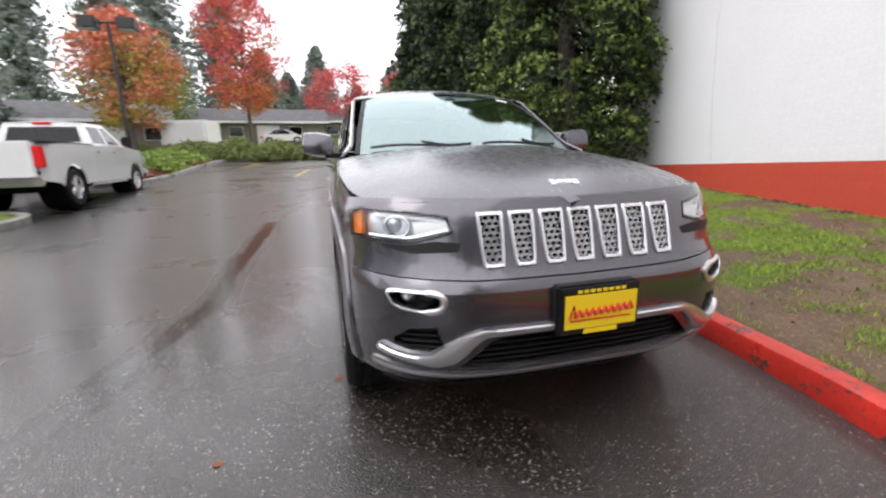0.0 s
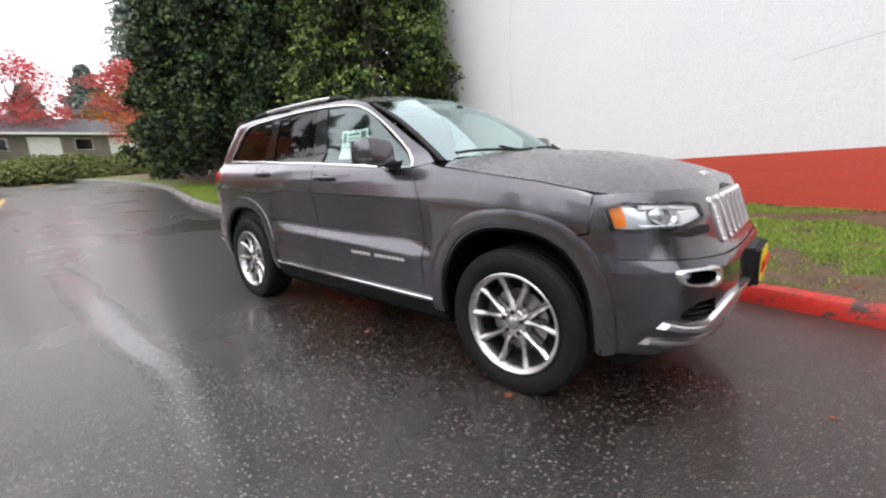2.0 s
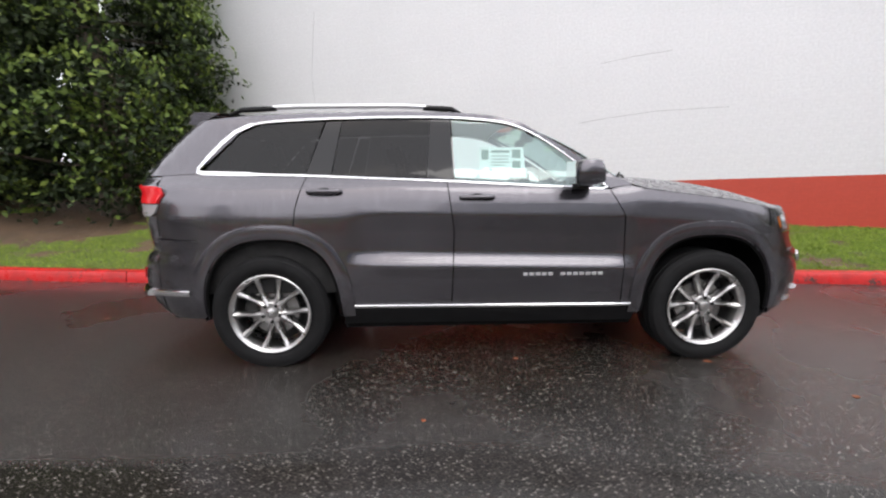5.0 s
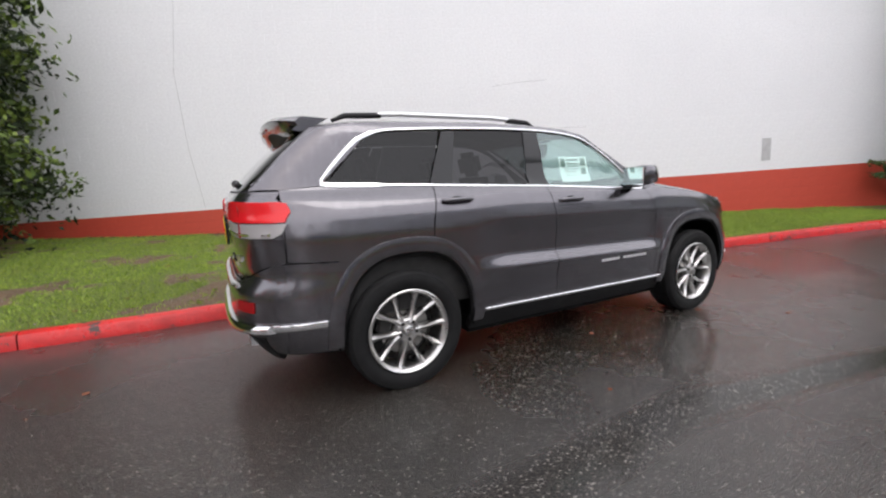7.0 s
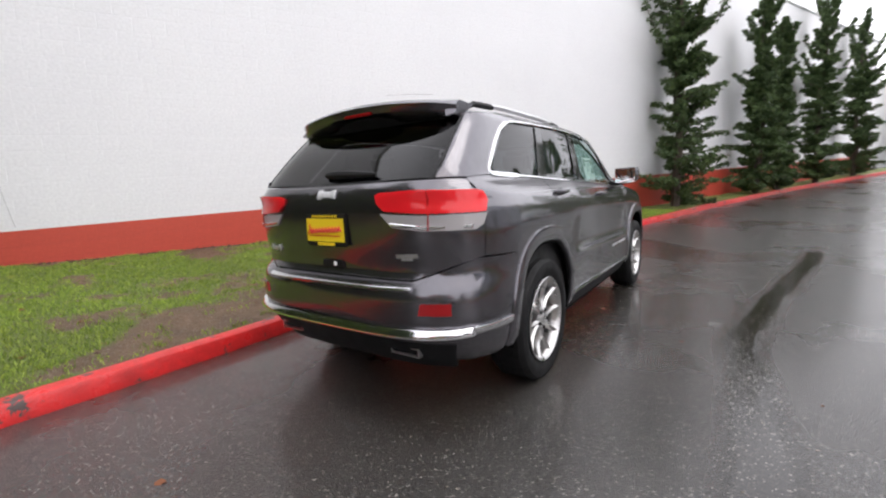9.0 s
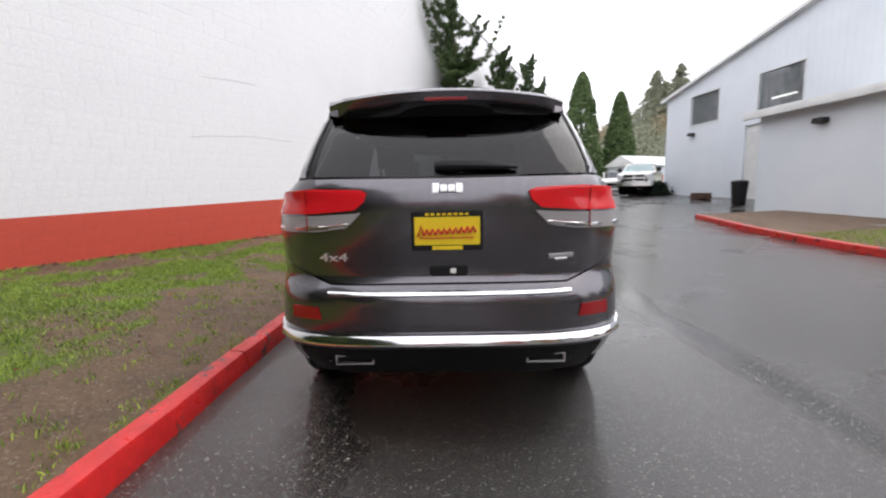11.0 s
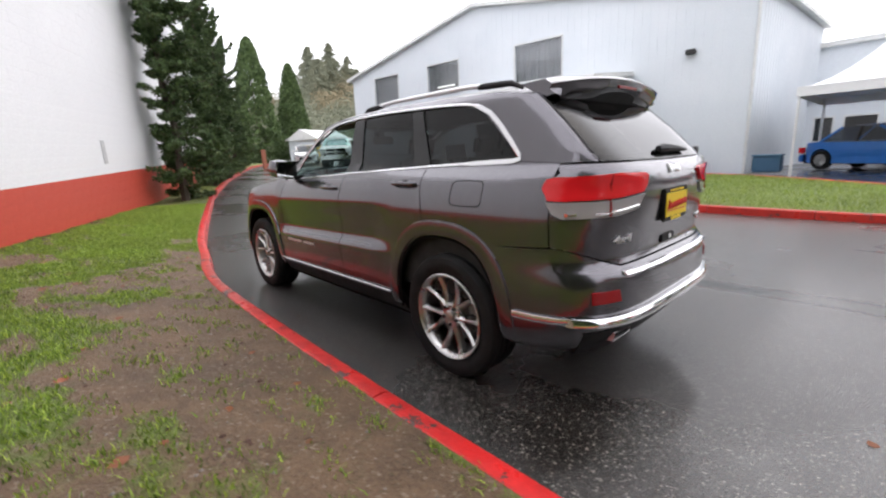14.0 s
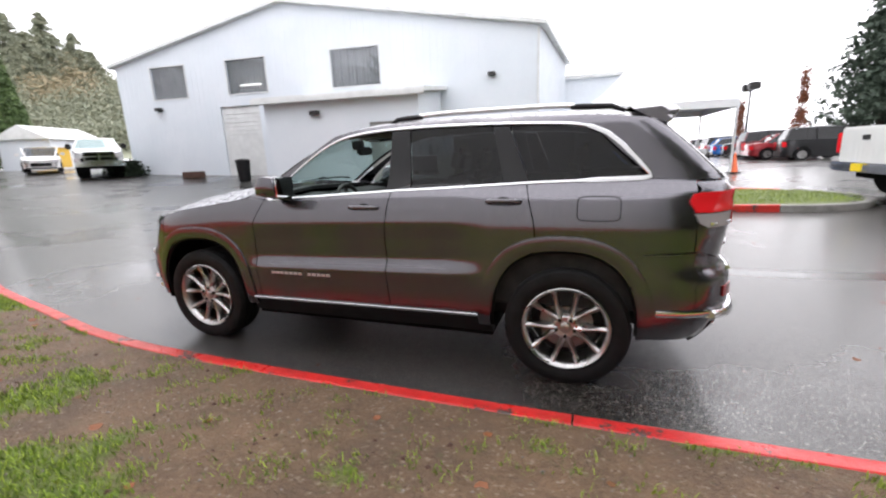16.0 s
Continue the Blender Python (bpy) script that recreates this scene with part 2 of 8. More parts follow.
GREY_PAINT = paint_of("granite_grey_paint", (0.116, 0.110, 0.122), 0.92, 0.25)
BLACK_TRIM = surface("black_plastic", (0.008, 0.008, 0.009), scale=8, fine=400, rough=0.5, bump=0.08)
BLACK_TRIM.node_tree.nodes["Principled BSDF"].inputs["Specular IOR Level"].default_value = 0.35
GLOSS_BLACK = plain("gloss_black", (0.006, 0.006, 0.007), 0.08)
RUBBER = surface("tyre_rubber", (0.009, 0.009, 0.0095), scale=10, fine=200, rough=0.62, bump=0.2)
RUBBER.node_tree.nodes["Principled BSDF"].inputs["Specular IOR Level"].default_value = 0.28
WELL_BLACK = surface("wheel_well_liner", (0.005, 0.005, 0.005), scale=10, fine=150, rough=0.9, bump=0.1)
WELL_BLACK.node_tree.nodes["Principled BSDF"].inputs["Specular IOR Level"].default_value = 0.1
CHROME = plain("chrome", (0.82, 0.82, 0.83), 0.10, 1.0)
SATIN = plain("satin_silver", (0.78, 0.78, 0.79), 0.30, 1.0)
GRILLE_SILVER = plain("grille_silver", (0.66, 0.66, 0.67), 0.3, 1.0)
BADGE = plain("badge_silver", (0.85, 0.85, 0.86), 0.32, 0.55)
LAMP_WHITE = plain("reversing_lens", (0.36, 0.34, 0.34), 0.12)
ALLOY = surface("wheel_alloy", (0.66, 0.65, 0.64), (0.52, 0.51, 0.50), 9, 120, 0.24, 0.36, 1.0, 0.02)
BRAKE = surface("brake_steel", (0.35, 0.34, 0.33), scale=30, fine=150, rough=0.35, metal=1.0, bump=0.1)
LAMP_RED = plain("tail_lamp_red", (0.72, 0.016, 0.022), 0.12)
LAMP_DARK_RED = plain("reflector_red", (0.28, 0.006, 0.008), 0.25)
LAMP_AMBER = plain("amber_lens", (0.85, 0.22, 0.02), 0.18)
LAMP_CLEAR = glass("clear_lens", (0.93, 0.95, 0.96))
LAMP_SILVER = plain("lamp_reflector", (0.80, 0.81, 0.83), 0.28, 0.8)
CLEAR_GLASS = glass("clear_glass", (0.74, 0.90, 0.87), 0.03, 0.16, (0.86, 1.0, 0.98))
SCREEN_GLASS = glass("screen_glass", (0.60, 0.78, 0.75), 0.06, 0.30, (0.80, 0.98, 0.97))
TINT_GLASS = glass("tinted_glass", (0.06, 0.06, 0.065), 0.03, 0.032)
HOUSE_GLASS = glass("house_glass", (0.30, 0.33, 0.35))
OFFICE_GLASS = glass("office_glass", (0.80, 0.82, 0.84))
CABIN = surface("cabin_black", (0.014, 0.0135, 0.0135), scale=12, fine=200, rough=0.7, bump=0.1)
LEATHER = surface("dark_leather", (0.045, 0.042, 0.040), scale=9, fine=150, rough=0.5, bump=0.12)
PLATE_YELLOW = plain("plate_yellow", (0.85, 0.62, 0.02), 0.4)
PLATE_RED = plain("plate_red", (0.62, 0.03, 0.02), 0.45)
PAPER = plain("paper_white", (0.85, 0.85, 0.83), 0.7)
PAPER_INK = plain("paper_print", (0.16, 0.22, 0.18), 0.7)
WHITE_PAINT = paint_of("white_car_paint", (0.70, 0.70, 0.69), 0.0, 0.35)
BLUE_PAINT = paint_of("blue_car_paint", (0.02, 0.17, 0.55), 0.2, 0.3)
RED_PAINT = paint_of("red_car_paint", (0.30, 0.012, 0.02), 0.2, 0.3)
BLACK_PAINT = paint_of("black_car_paint", (0.018, 0.018, 0.020), 0.2, 0.3)
SILVER_PAINT = paint_of("silver_car_paint", (0.40, 0.41, 0.42), 0.6, 0.35)
DEEP_RED_PAINT = paint_of("dark_red_car_paint", (0.12, 0.015, 0.02), 0.2, 0.3)
STEEL = surface("painted_steel", (0.42, 0.43, 0.41), scale=5, fine=80, rough=0.45, bump=0.08)
DARK_STEEL = surface("dark_steel", (0.035, 0.034, 0.033), scale=6, fine=90, rough=0.45, metal=0.4, bump=0.1)
CONCRETE = surface("concrete", (0.36, 0.35, 0.33), (0.24, 0.23, 0.21), 2.5, 70, 0.75, 0.9, bump=0.35)
KERB_GREY = surface("kerb_concrete", (0.30, 0.29, 0.27), (0.17, 0.165, 0.15), 3, 60, 0.5, 0.75, bump=0.4)


def chipped_paint(name, paint, under):
    """Old kerb paint, chipped through to the concrete in small ragged spots."""
    m = surface(name, paint, tuple(c * 0.6 for c in paint), 6, 45, 0.24, 0.42, bump=0.35, rand=0.06)
    nt = m.node_tree
    b = nt.nodes["Principled BSDF"]
    pos = nt.nodes.new("ShaderNodeTexCoord").outputs["Object"]
    patch, rag = noise_of(nt, 5, 3, 0.6, pos), noise_of(nt, 38, 4, 0.7, pos)
    sum_ = nt.nodes.new("ShaderNodeMath")
    nt.links.new(span(nt, patch.outputs[0], 0.3, 0.8), sum_.inputs[0])
    nt.links.new(rag.outputs[0], sum_.inputs[1])
    old = b.inputs["Base Color"].links[0].from_socket
    nt.links.new(mix_of(nt, span(nt, sum_.outputs[0], 1.14, 1.20), old, under), b.inputs["Base Color"])
    return m


KERB_RED = chipped_paint("kerb_red_paint", (0.64, 0.030, 0.024), (0.07, 0.045, 0.04))
WALL_WHITE = surface("wall_white_paint", (0.86, 0.86, 0.87), (0.82, 0.82, 0.835), 0.5, 30, 0.55, 0.7, bump=0.12)
WALL_RED = surface("wall_red_paint", (0.60, 0.080, 0.048), (0.50, 0.066, 0.042), 0.9, 30, 0.42, 0.6, bump=0.14)
SIDING = surface("pale_blue_siding", (0.71, 0.75, 0.79), (0.65, 0.70, 0.745), 0.5, 25, 0.55, 0.7, bump=0.05)
TRIM_WHITE = surface("trim_white", (0.74, 0.75, 0.74), (0.60, 0.61, 0.60), 2, 40, 0.5, bump=0.06)
SHUTTER = surface("roller_door_grey", (0.30, 0.30, 0.29), (0.26, 0.26, 0.25), 1, 50, 0.5, bump=0.05)
CURTAIN = surface("window_blind", (0.52, 0.50, 0.48), (0.34, 0.33, 0.32), 3, 60, 0.7, bump=0.1)
TENT = surface("tent_fabric", (0.82, 0.83, 0.84), (0.76, 0.77, 0.78), 0.8, 50, 0.6, bump=0.05)
ROOF_SHINGLE = surface("roof_shingle", (0.12, 0.12, 0.125), (0.08, 0.08, 0.085), 2, 30, 0.75, bump=0.4)
HOUSE_WALL = surface("house_wall", (0.20, 0.175, 0.15), (0.14, 0.125, 0.11), 1, 30, 0.8, bump=0.2)
BARK = surface("bark", (0.11, 0.085, 0.065), (0.055, 0.045, 0.037), 6, 40, 0.85, bump=0.7)
STONE_MULCH = surface("bark_mulch", (0.10, 0.050, 0.035), (0.06, 0.032, 0.024), 8, 60, 0.85, bump=0.8)
LINE_YELLOW = surface("road_paint_yellow", (0.62, 0.42, 0.05), (0.40, 0.29, 0.07), 6, 60, 0.45, bump=0.2)


def leaf_mat(name, col, dark, vary=0.45):
    m = surface(name, col, dark, 0.8, 18, 0.55, 0.7, bump=0.0, island=vary)
    m.node_tree.nodes["Principled BSDF"].inputs["Specular IOR Level"].default_value = 0.3
    return m


# shaded and lit greens of the evergreens: skylight painted into the leaf colour
LEAF_CYPRESS_SHADE = leaf_mat("cypress_leaf_shade", (0.026, 0.043, 0.011), (0.013, 0.024, 0.008), 0.45)
LEAF_CYPRESS_LIT = leaf_mat("cypress_leaf_lit", (0.135, 0.19, 0.034), (0.085, 0.135, 0.026), 0.4)
LEAF_DARK_LIT = leaf_mat("dark_conifer_lit", (0.058, 0.094, 0.024), (0.034, 0.060, 0.018), 0.4)
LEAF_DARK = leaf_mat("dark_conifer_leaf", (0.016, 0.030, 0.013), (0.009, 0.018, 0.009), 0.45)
LEAF_SPRUCE = leaf_mat("spruce_needle", (0.085, 0.135, 0.045), (0.045, 0.078, 0.028), 0.45)
LEAF_COLUMN = leaf_mat("column_cypress_leaf", (0.105, 0.16, 0.055), (0.075, 0.12, 0.042), 0.4)
LEAF_RED = leaf_mat("red_maple_leaf", (0.62, 0.085, 0.095), (0.52, 0.10, 0.08), 0.3)
LEAF_ORANGE = leaf_mat("orange_leaf", (0.52, 0.14, 0.035), (0.42, 0.20, 0.04), 0.35)
LEAF_PINK = leaf_mat("salmon_leaf", (0.60, 0.17, 0.10), (0.52, 0.20, 0.09), 0.3)
LEAF_YELLOW = leaf_mat("yellow_leaf", (0.36, 0.26, 0.04), (0.26, 0.22, 0.04), 0.35)
LEAF_GREEN = leaf_mat("broad_green_leaf", (0.22, 0.31, 0.06), (0.13, 0.20, 0.04), 0.4)
LEAF_COVER = leaf_mat("ground_cover_leaf", (0.17, 0.21, 0.06), (0.12, 0.14, 0.045), 0.4)
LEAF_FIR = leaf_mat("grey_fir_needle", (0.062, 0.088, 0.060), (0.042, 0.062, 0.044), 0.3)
# the next three are paled: distance haze painted into the leaf colour
LEAF_FAR_HAZED = leaf_mat("far_fir_needle_hazed", (0.21, 0.245, 0.21), (0.17, 0.205, 0.175), 0.1)
LEAF_HILL_HAZED = leaf_mat("hill_leaf_hazed", (0.25, 0.275, 0.205), (0.29, 0.285, 0.19), 0.08)
LEAF_RUST_HILL_HAZED = leaf_mat("hill_autumn_leaf_hazed", (0.38, 0.31, 0.20), (0.34, 0.30, 0.19), 0.1)
GRASS = leaf_mat("grass_blade", (0.27, 0.39, 0.058), (0.21, 0.28, 0.05), 0.5)
RUST_LEAF = leaf_mat("rust_leaf", (0.24, 0.08, 0.03), (0.16, 0.06, 0.03), 0.35)


def asphalt():
    m, nt, b = shader("wet_asphalt")
    pos = nt.nodes.new("ShaderNodeTexCoord").outputs["Object"]
    broad, mid, grit = noise_of(nt, 0.35, 5, 0.6, pos), noise_of(nt, 2.2, 5, 0.65, pos), noise_of(nt, 85, 3, 0.7, pos)
    stones = nt.nodes.new("ShaderNodeTexVoronoi")
    stones.inputs["Scale"].default_value = 135
    nt.links.new(pos, stones.inputs["Vector"])
    tone = nt.nodes.new("ShaderNodeSeparateColor")
    nt.links.new(stones.outputs["Color"], tone.inputs[0])
    c = mix_of(nt, span(nt, mid.outputs[0], 0.35, 0.7), (0.010, 0.0088, 0.0076), (0.021, 0.0182, 0.0155))
    fleck = node(nt, "ShaderNodeTexVoronoi", Scale=210)
    nt.links.new(pos, fleck.inputs["Vector"])
    fleck_tone = nt.nodes.new("ShaderNodeSeparateColor")
    nt.links.new(fleck.outputs["Color"], fleck_tone.inputs[0])
    c = mix_of(nt, span(nt, tone.outputs[1], 0.55, 1.0, 0, 0.6), c, (0.045, 0.039, 0.033))
    c = mix_of(nt, span(nt, fleck_tone.outputs[0], 0.80, 1.0, 0, 0.7), c, (0.085, 0.077, 0.066))
    c = mix_of(nt, span(nt, tone.outputs[0], 0.945, 0.985, 0, 0.85), c, (0.25, 0.232, 0.208))
    nt.links.new(c, b.inputs["Base Color"])
    # the long shallow gutter that holds a film of water
    xyz = nt.nodes.new("ShaderNodeSeparateXYZ")
    nt.links.new(pos, xyz.inputs[0])
    ahead = nt.nodes.new("ShaderNodeMath")
    ahead.operation = "MAXIMUM"
    nt.links.new(xyz.outputs[0], ahead.inputs[0])
    ahead.inputs[1].default_value = 0.0
    bend = nt.nodes.new("ShaderNodeMath")
    bend.operation = "MULTIPLY_ADD"
    nt.links.new(ahead.outputs[0], bend.inputs[0])
    bend.inputs[1].default_value = 0.2
    nt.links.new(xyz.outputs[1], bend.inputs[2])
    off = nt.nodes.new("ShaderNodeMath")
    off.operation = "ADD"
    nt.links.new(bend.outputs[0], off.inputs[0])
    off.inputs[1].default_value = 2.0
    wob = nt.nodes.new("ShaderNodeMath")
    wob.operation = "MULTIPLY_ADD"
    nt.links.new(noise_of(nt, 0.7, 1.0, 0.4, pos).outputs[0], wob.inputs[0])
    wob.inputs[1].default_value = 0.3
    nt.links.new(off.outputs[0], wob.inputs[2])
    dist = nt.nodes.new("ShaderNodeMath")
    dist.operation = "ABSOLUTE"
    shift = nt.nodes.new("ShaderNodeMath")
    shift.inputs[1].default_value = -0.15
    nt.links.new(wob.outputs[0], shift.inputs[0])
    nt.links.new(shift.outputs[0], dist.inputs[0])
    ends = nt.nodes.new("ShaderNodeMath")
    ends.operation = "COMPARE"
    nt.links.new(xyz.outputs[0], ends.inputs[0])
    ends.inputs[1].default_value, ends.inputs[2].default_value = -0.1, 4.6
    strip = nt.nodes.new("ShaderNodeMath")
    strip.operation = "MULTIPLY"
    nt.links.new(span(nt, dist.outputs[0], 0.07, 0.20, 0.93, 0), strip.inputs[0])
    nt.links.new(ends.outputs[0], strip.inputs[1])
    dry = span(nt, strip.outputs[0], 0, 1, 1, 0)
    pud = span(nt, broad.outputs[0], 0.52, 0.66, 1, 0)
    wet = nt.nodes.new("ShaderNodeMath")
    wet.operation = "MULTIPLY"
    nt.links.new(dry, wet.inputs[0])
    nt.links.new(span(nt, pud, 0, 1, 0.35, 1), wet.inputs[1])
    r = nt.nodes.new("ShaderNodeMath")
    r.operation = "MULTIPLY_ADD"
    nt.links.new(wet.outputs[0], r.inputs[0])
    r.inputs[1].default_value = 0.25
    r.inputs[2].default_value = 0.06
    nt.links.new(r.outputs[0], b.inputs["Roughness"])
    nt.links.new(span(nt, strip.outputs[0], 0, 1, 0.6, 0.36), b.inputs["Specular IOR Level"])
    # film of rain water
    nt.links.new(span(nt, strip.outputs[0], 0, 1, 0.52, 0.16), b.inputs["Coat Weight"])
    nt.links.new(span(nt, wet.outputs[0], 0, 1, 0.06, 0.20), b.inputs["Coat Roughness"])
    bp = node(nt, "ShaderNodeBump", Distance=0.012)
    nt.links.new(span(nt, wet.outputs[0], 0, 1, 0.03, 0.5), bp.inputs["Strength"])
    add = nt.nodes.new("ShaderNodeMath")
    nt.links.new(grit.outputs[0], add.inputs[0])
    nt.links.new(stones.outputs["Distance"], add.inputs[1])
    nt.links.new(add.outputs[0], bp.inputs["Height"])
    nt.links.new(bp.outputs[0], b.inputs["Normal"])
    return m


def verge_soil():
    """Bare wet soil where the turf value is low, short turf where it is high."""
    m, nt, b = shader("verge_soil_and_turf")
    pos = nt.nodes.new("ShaderNodeTexCoord").outputs["Object"]
    at = nt.nodes.new("ShaderNodeAttribute")
    at.attribute_name = "turf"
    mid, fine = noise_of(nt, 3.5, 6, 0.7, pos), noise_of(nt, 45, 4, 0.7, pos)
    soil = mix_of(nt, span(nt, mid.outputs[0], 0.35, 0.65), (0.205, 0.124, 0.068), (0.120, 0.072, 0.040))
    soil = mix_of(nt, span(nt, fine.outputs[0], 0.45, 0.75), soil, (0.24, 0.160, 0.095))
    turf = mix_of(nt, span(nt, fine.outputs[0], 0.35, 0.7), (0.10, 0.135, 0.024), (0.17, 0.215, 0.04))
    moss, crumb = noise_of(nt, 14, 5, 0.7, pos), noise_of(nt, 160, 3, 0.6, pos)
    soil = mix_of(nt, span(nt, crumb.outputs[0], 0.52, 0.70, 0, 0.75), soil, (0.055, 0.036, 0.024))
    blot = noise_of(nt, 1.3, 5, 0.7, pos)
    soil = mix_of(nt, span(nt, blot.outputs[0], 0.5, 0.66, 0, 0.6), soil, (0.085, 0.055, 0.036))
    grit = node(nt, "ShaderNodeTexVoronoi", Scale=70)
    nt.links.new(pos, grit.inputs["Vector"])
    grit_tone = nt.nodes.new("ShaderNodeSeparateColor")
    nt.links.new(grit.outputs["Color"], grit_tone.inputs[0])
    soil = mix_of(nt, span(nt, grit_tone.outputs[0], 0.90, 0.97, 0, 0.7), soil, (0.30, 0.24, 0.18))
    soil = mix_of(nt, span(nt, moss.outputs[0], 0.58, 0.72, 0, 0.5), soil, (0.09, 0.10, 0.030))
    rag = nt.nodes.new("ShaderNodeMath")
    rag.operation = "MULTIPLY_ADD"
    nt.links.new(moss.outputs[0], rag.inputs[0])
    rag.inputs[1].default_value = 0.5
    nt.links.new(at.outputs["Fac"], rag.inputs[2])
    c = mix_of(nt, span(nt, rag.outputs[0], 0.66, 0.86), soil, turf)
    nt.links.new(c, b.inputs["Base Color"])
    b.inputs["Roughness"].default_value = 0.62
    bp = node(nt, "ShaderNodeBump", Strength=0.9, Distance=0.05)
    nt.links.new(fine.outputs[0], bp.inputs["Height"])
    nt.links.new(bp.outputs[0], b.inputs["Normal"])
    return m


ASPHALT, SOIL = asphalt(), verge_soil()

# ---- ground ----


def soft(a, k=1.5):
    return math.log1p(math.exp(min(a * k, 40))) / k


def ground_z(x, y):
    """The lot is a shallow dip: it climbs gently away from the parked car on three sides."""
    level = min(1.0, max(0.0, (y + 24) / 10))
    z = 0.045 * soft(-4 - x) * level + 0.04 * soft(x - 4) + 0.04 * (soft(-8 - y) - soft(-15 - y))
    d = math.hypot(x, y)
    return z if d < 60 else z * max(0.0, 1 - (d - 60) / 400) + 0.0


KERB_LINE = catmull([(-34, -1.0), (-28, 1.2), (-23, 2.7), (-18, 2.9), (-14.8, 2.45), (-11, 1.75), (-8, 1.5), (-4, 1.42), (-1, 1.42), (1.2, 1.38), (2.3, 1.26),
                     (3.3, 1.04), (4.8, 0.72), (7, 0.1), (10, -0.8), (13, -1.75), (20, -4.4), (28, -7.9), (34, -11), (42, -16)], 10)
KX, KY = [p.x for p in KERB_LINE], [p.y for p in KERB_LINE]


def kerb_y(x):
    return float(np.interp(x, KX, KY))


def ground_sheet():
    bm = bmesh.new()

    def steps(lo, hi, near, far):
        out, v = [0.0], 0.0
        while v < hi:
            v += near if v < 14 else near + (v - 14) * 0.18
            out.append(v)
        v = 0.0
        while v > lo:
            v -= near if v > -14 else near + (-14 - v) * 0.18
            out.append(v)
        return sorted(out)
    xs, ys = steps(-900, 900, 1.0, 9), steps(-900, 900, 1.0, 9)
    grid = [[bm.verts.new((x, y, ground_z(x, y))) for y in ys] for x in xs]
    for i in range(len(xs) - 1):
        for j in range(len(ys) - 1):
            bm.faces.new((grid[i][j], grid[i + 1][j], grid[i + 1][j + 1], grid[i][j + 1]))
    return tagged(link_mesh("ground", bm, ASPHALT), "wet dark asphalt lot with a shallow water-filled gutter", "ground", kind="structure")


ground_sheet()

# the wall's own frame: it runs askew to the car and its courses rise a little
WALL_A = math.atan(-0.40)
WALL = Matrix.Translation((0, 4.72, 0)) @ Matrix.Rotation(WALL_A, 4, "Z") @ Matrix.Rotation(radians(-1.9), 4, "Y")
RED_TOP, WALL_TOP, WALL_L, WALL_R = 1.0, 7.65, -8.9, 36.2


def wall_y(x):
    return 4.72 - 0.40 * x


def verge_z(x, y):
    k, w = kerb_y(x), wall_y(x)
    t = (y - k - 0.1) / max(0.6, w - k - 0.1)
    base = ground_z(x, k) + 0.128
    rise = (0.33 if x < 4 else max(0.02, 0.33 - 0.045 * (x - 4)))
    t2 = min(max(t, 0), 1.25)
    n = 0.018 * noise.noise(Vector((x * 1.7, y * 1.7, 3))) + 0.008 * noise.noise(Vector((x * 6, y * 6, 1)))
    return base + rise * (t2 ** 0.8) + n * min(1, max(0, t * 12))


def turf_at(x, y):
    """0 bare soil to 1 full turf: worn bare along the kerb by the car, in ragged patches towards the wall."""
    d = y - kerb_y(x)
    v = 0.65 + 0.42 * noise.noise(Vector((x * 0.75, y * 1.25, 7))) + 0.52 * noise.noise(Vector((x * 1.9, y * 2.9, 2))) + 0.30 * noise.noise(Vector((x * 5.5, y * 6.5, 5)))
    bare = 0.95 + 0.5 * noise.noise(Vector((x * 0.8, 4, y * 0.5))) - 0.45 * min(1, max(0, (x - 1.5) / 1.5))
    if -3.4 < x < 4.6:
        v -= 0.65 * min(1, max(0, (bare + 0.25 - d) / 0.5)) * min(1, (x + 3.4) / 0.8) * min(1, (4.6 - x) / 0.8)
        if d < 0.16:
            v += 0.38 + 0.5 * noise.noise(Vector((x * 3.0, 1, 9)))
    if x < -2.6:
        v += 0.10 + 0.40 * noise.noise(Vector((x * 0.55, y * 1.6, 11)))
    if x > 3.4:
        v += 0.22
    if -1.5 < x < 8 and wall_y(x) - y < 0.8:
        v -= 0.16
    if x < -5.0:
        v -= 0.75 * min(1, max(0, (d - 1.0) / 0.8)) * min(1, (-5.0 - x) / 1.0)
    return v


def verge():
    """The raised bank between kerb and wall."""
    bm = bmesh.new()
    xs = [-33 + 0.45 * i for i in range(52)] + [-9.6 + 0.085 * i for i in range(199)] + [7.3 + 0.5 * i for i in range(70)]
    n = 44
    rows, vals = [], []
    for x in xs:
        k, w = kerb_y(x) + 0.10, (wall_y(x) + 0.35 if x > -9.3 else 13.0)
        w = max(w, k + 0.3)
        row = []
        for j in range(n + 1):
            y = k + (w - k) * j / n
            row.append(bm.verts.new((x, y, verge_z(x, y))))
            vals.append(turf_at(x, y))
        rows.append(row)
    for a, b in zip(rows, rows[1:]):
        for j in range(n):
            bm.faces.new((a[j], b[j], b[j + 1], a[j + 1]))
    ob = link_mesh("verge", bm, SOIL)
    at = ob.data.attributes.new("turf", "FLOAT", "POINT")
    at.data.foreach_set("value", vals)
    return tagged(ob, "worn grass verge with bare brown soil beside the kerb", "verge", kind="structure")


verge()


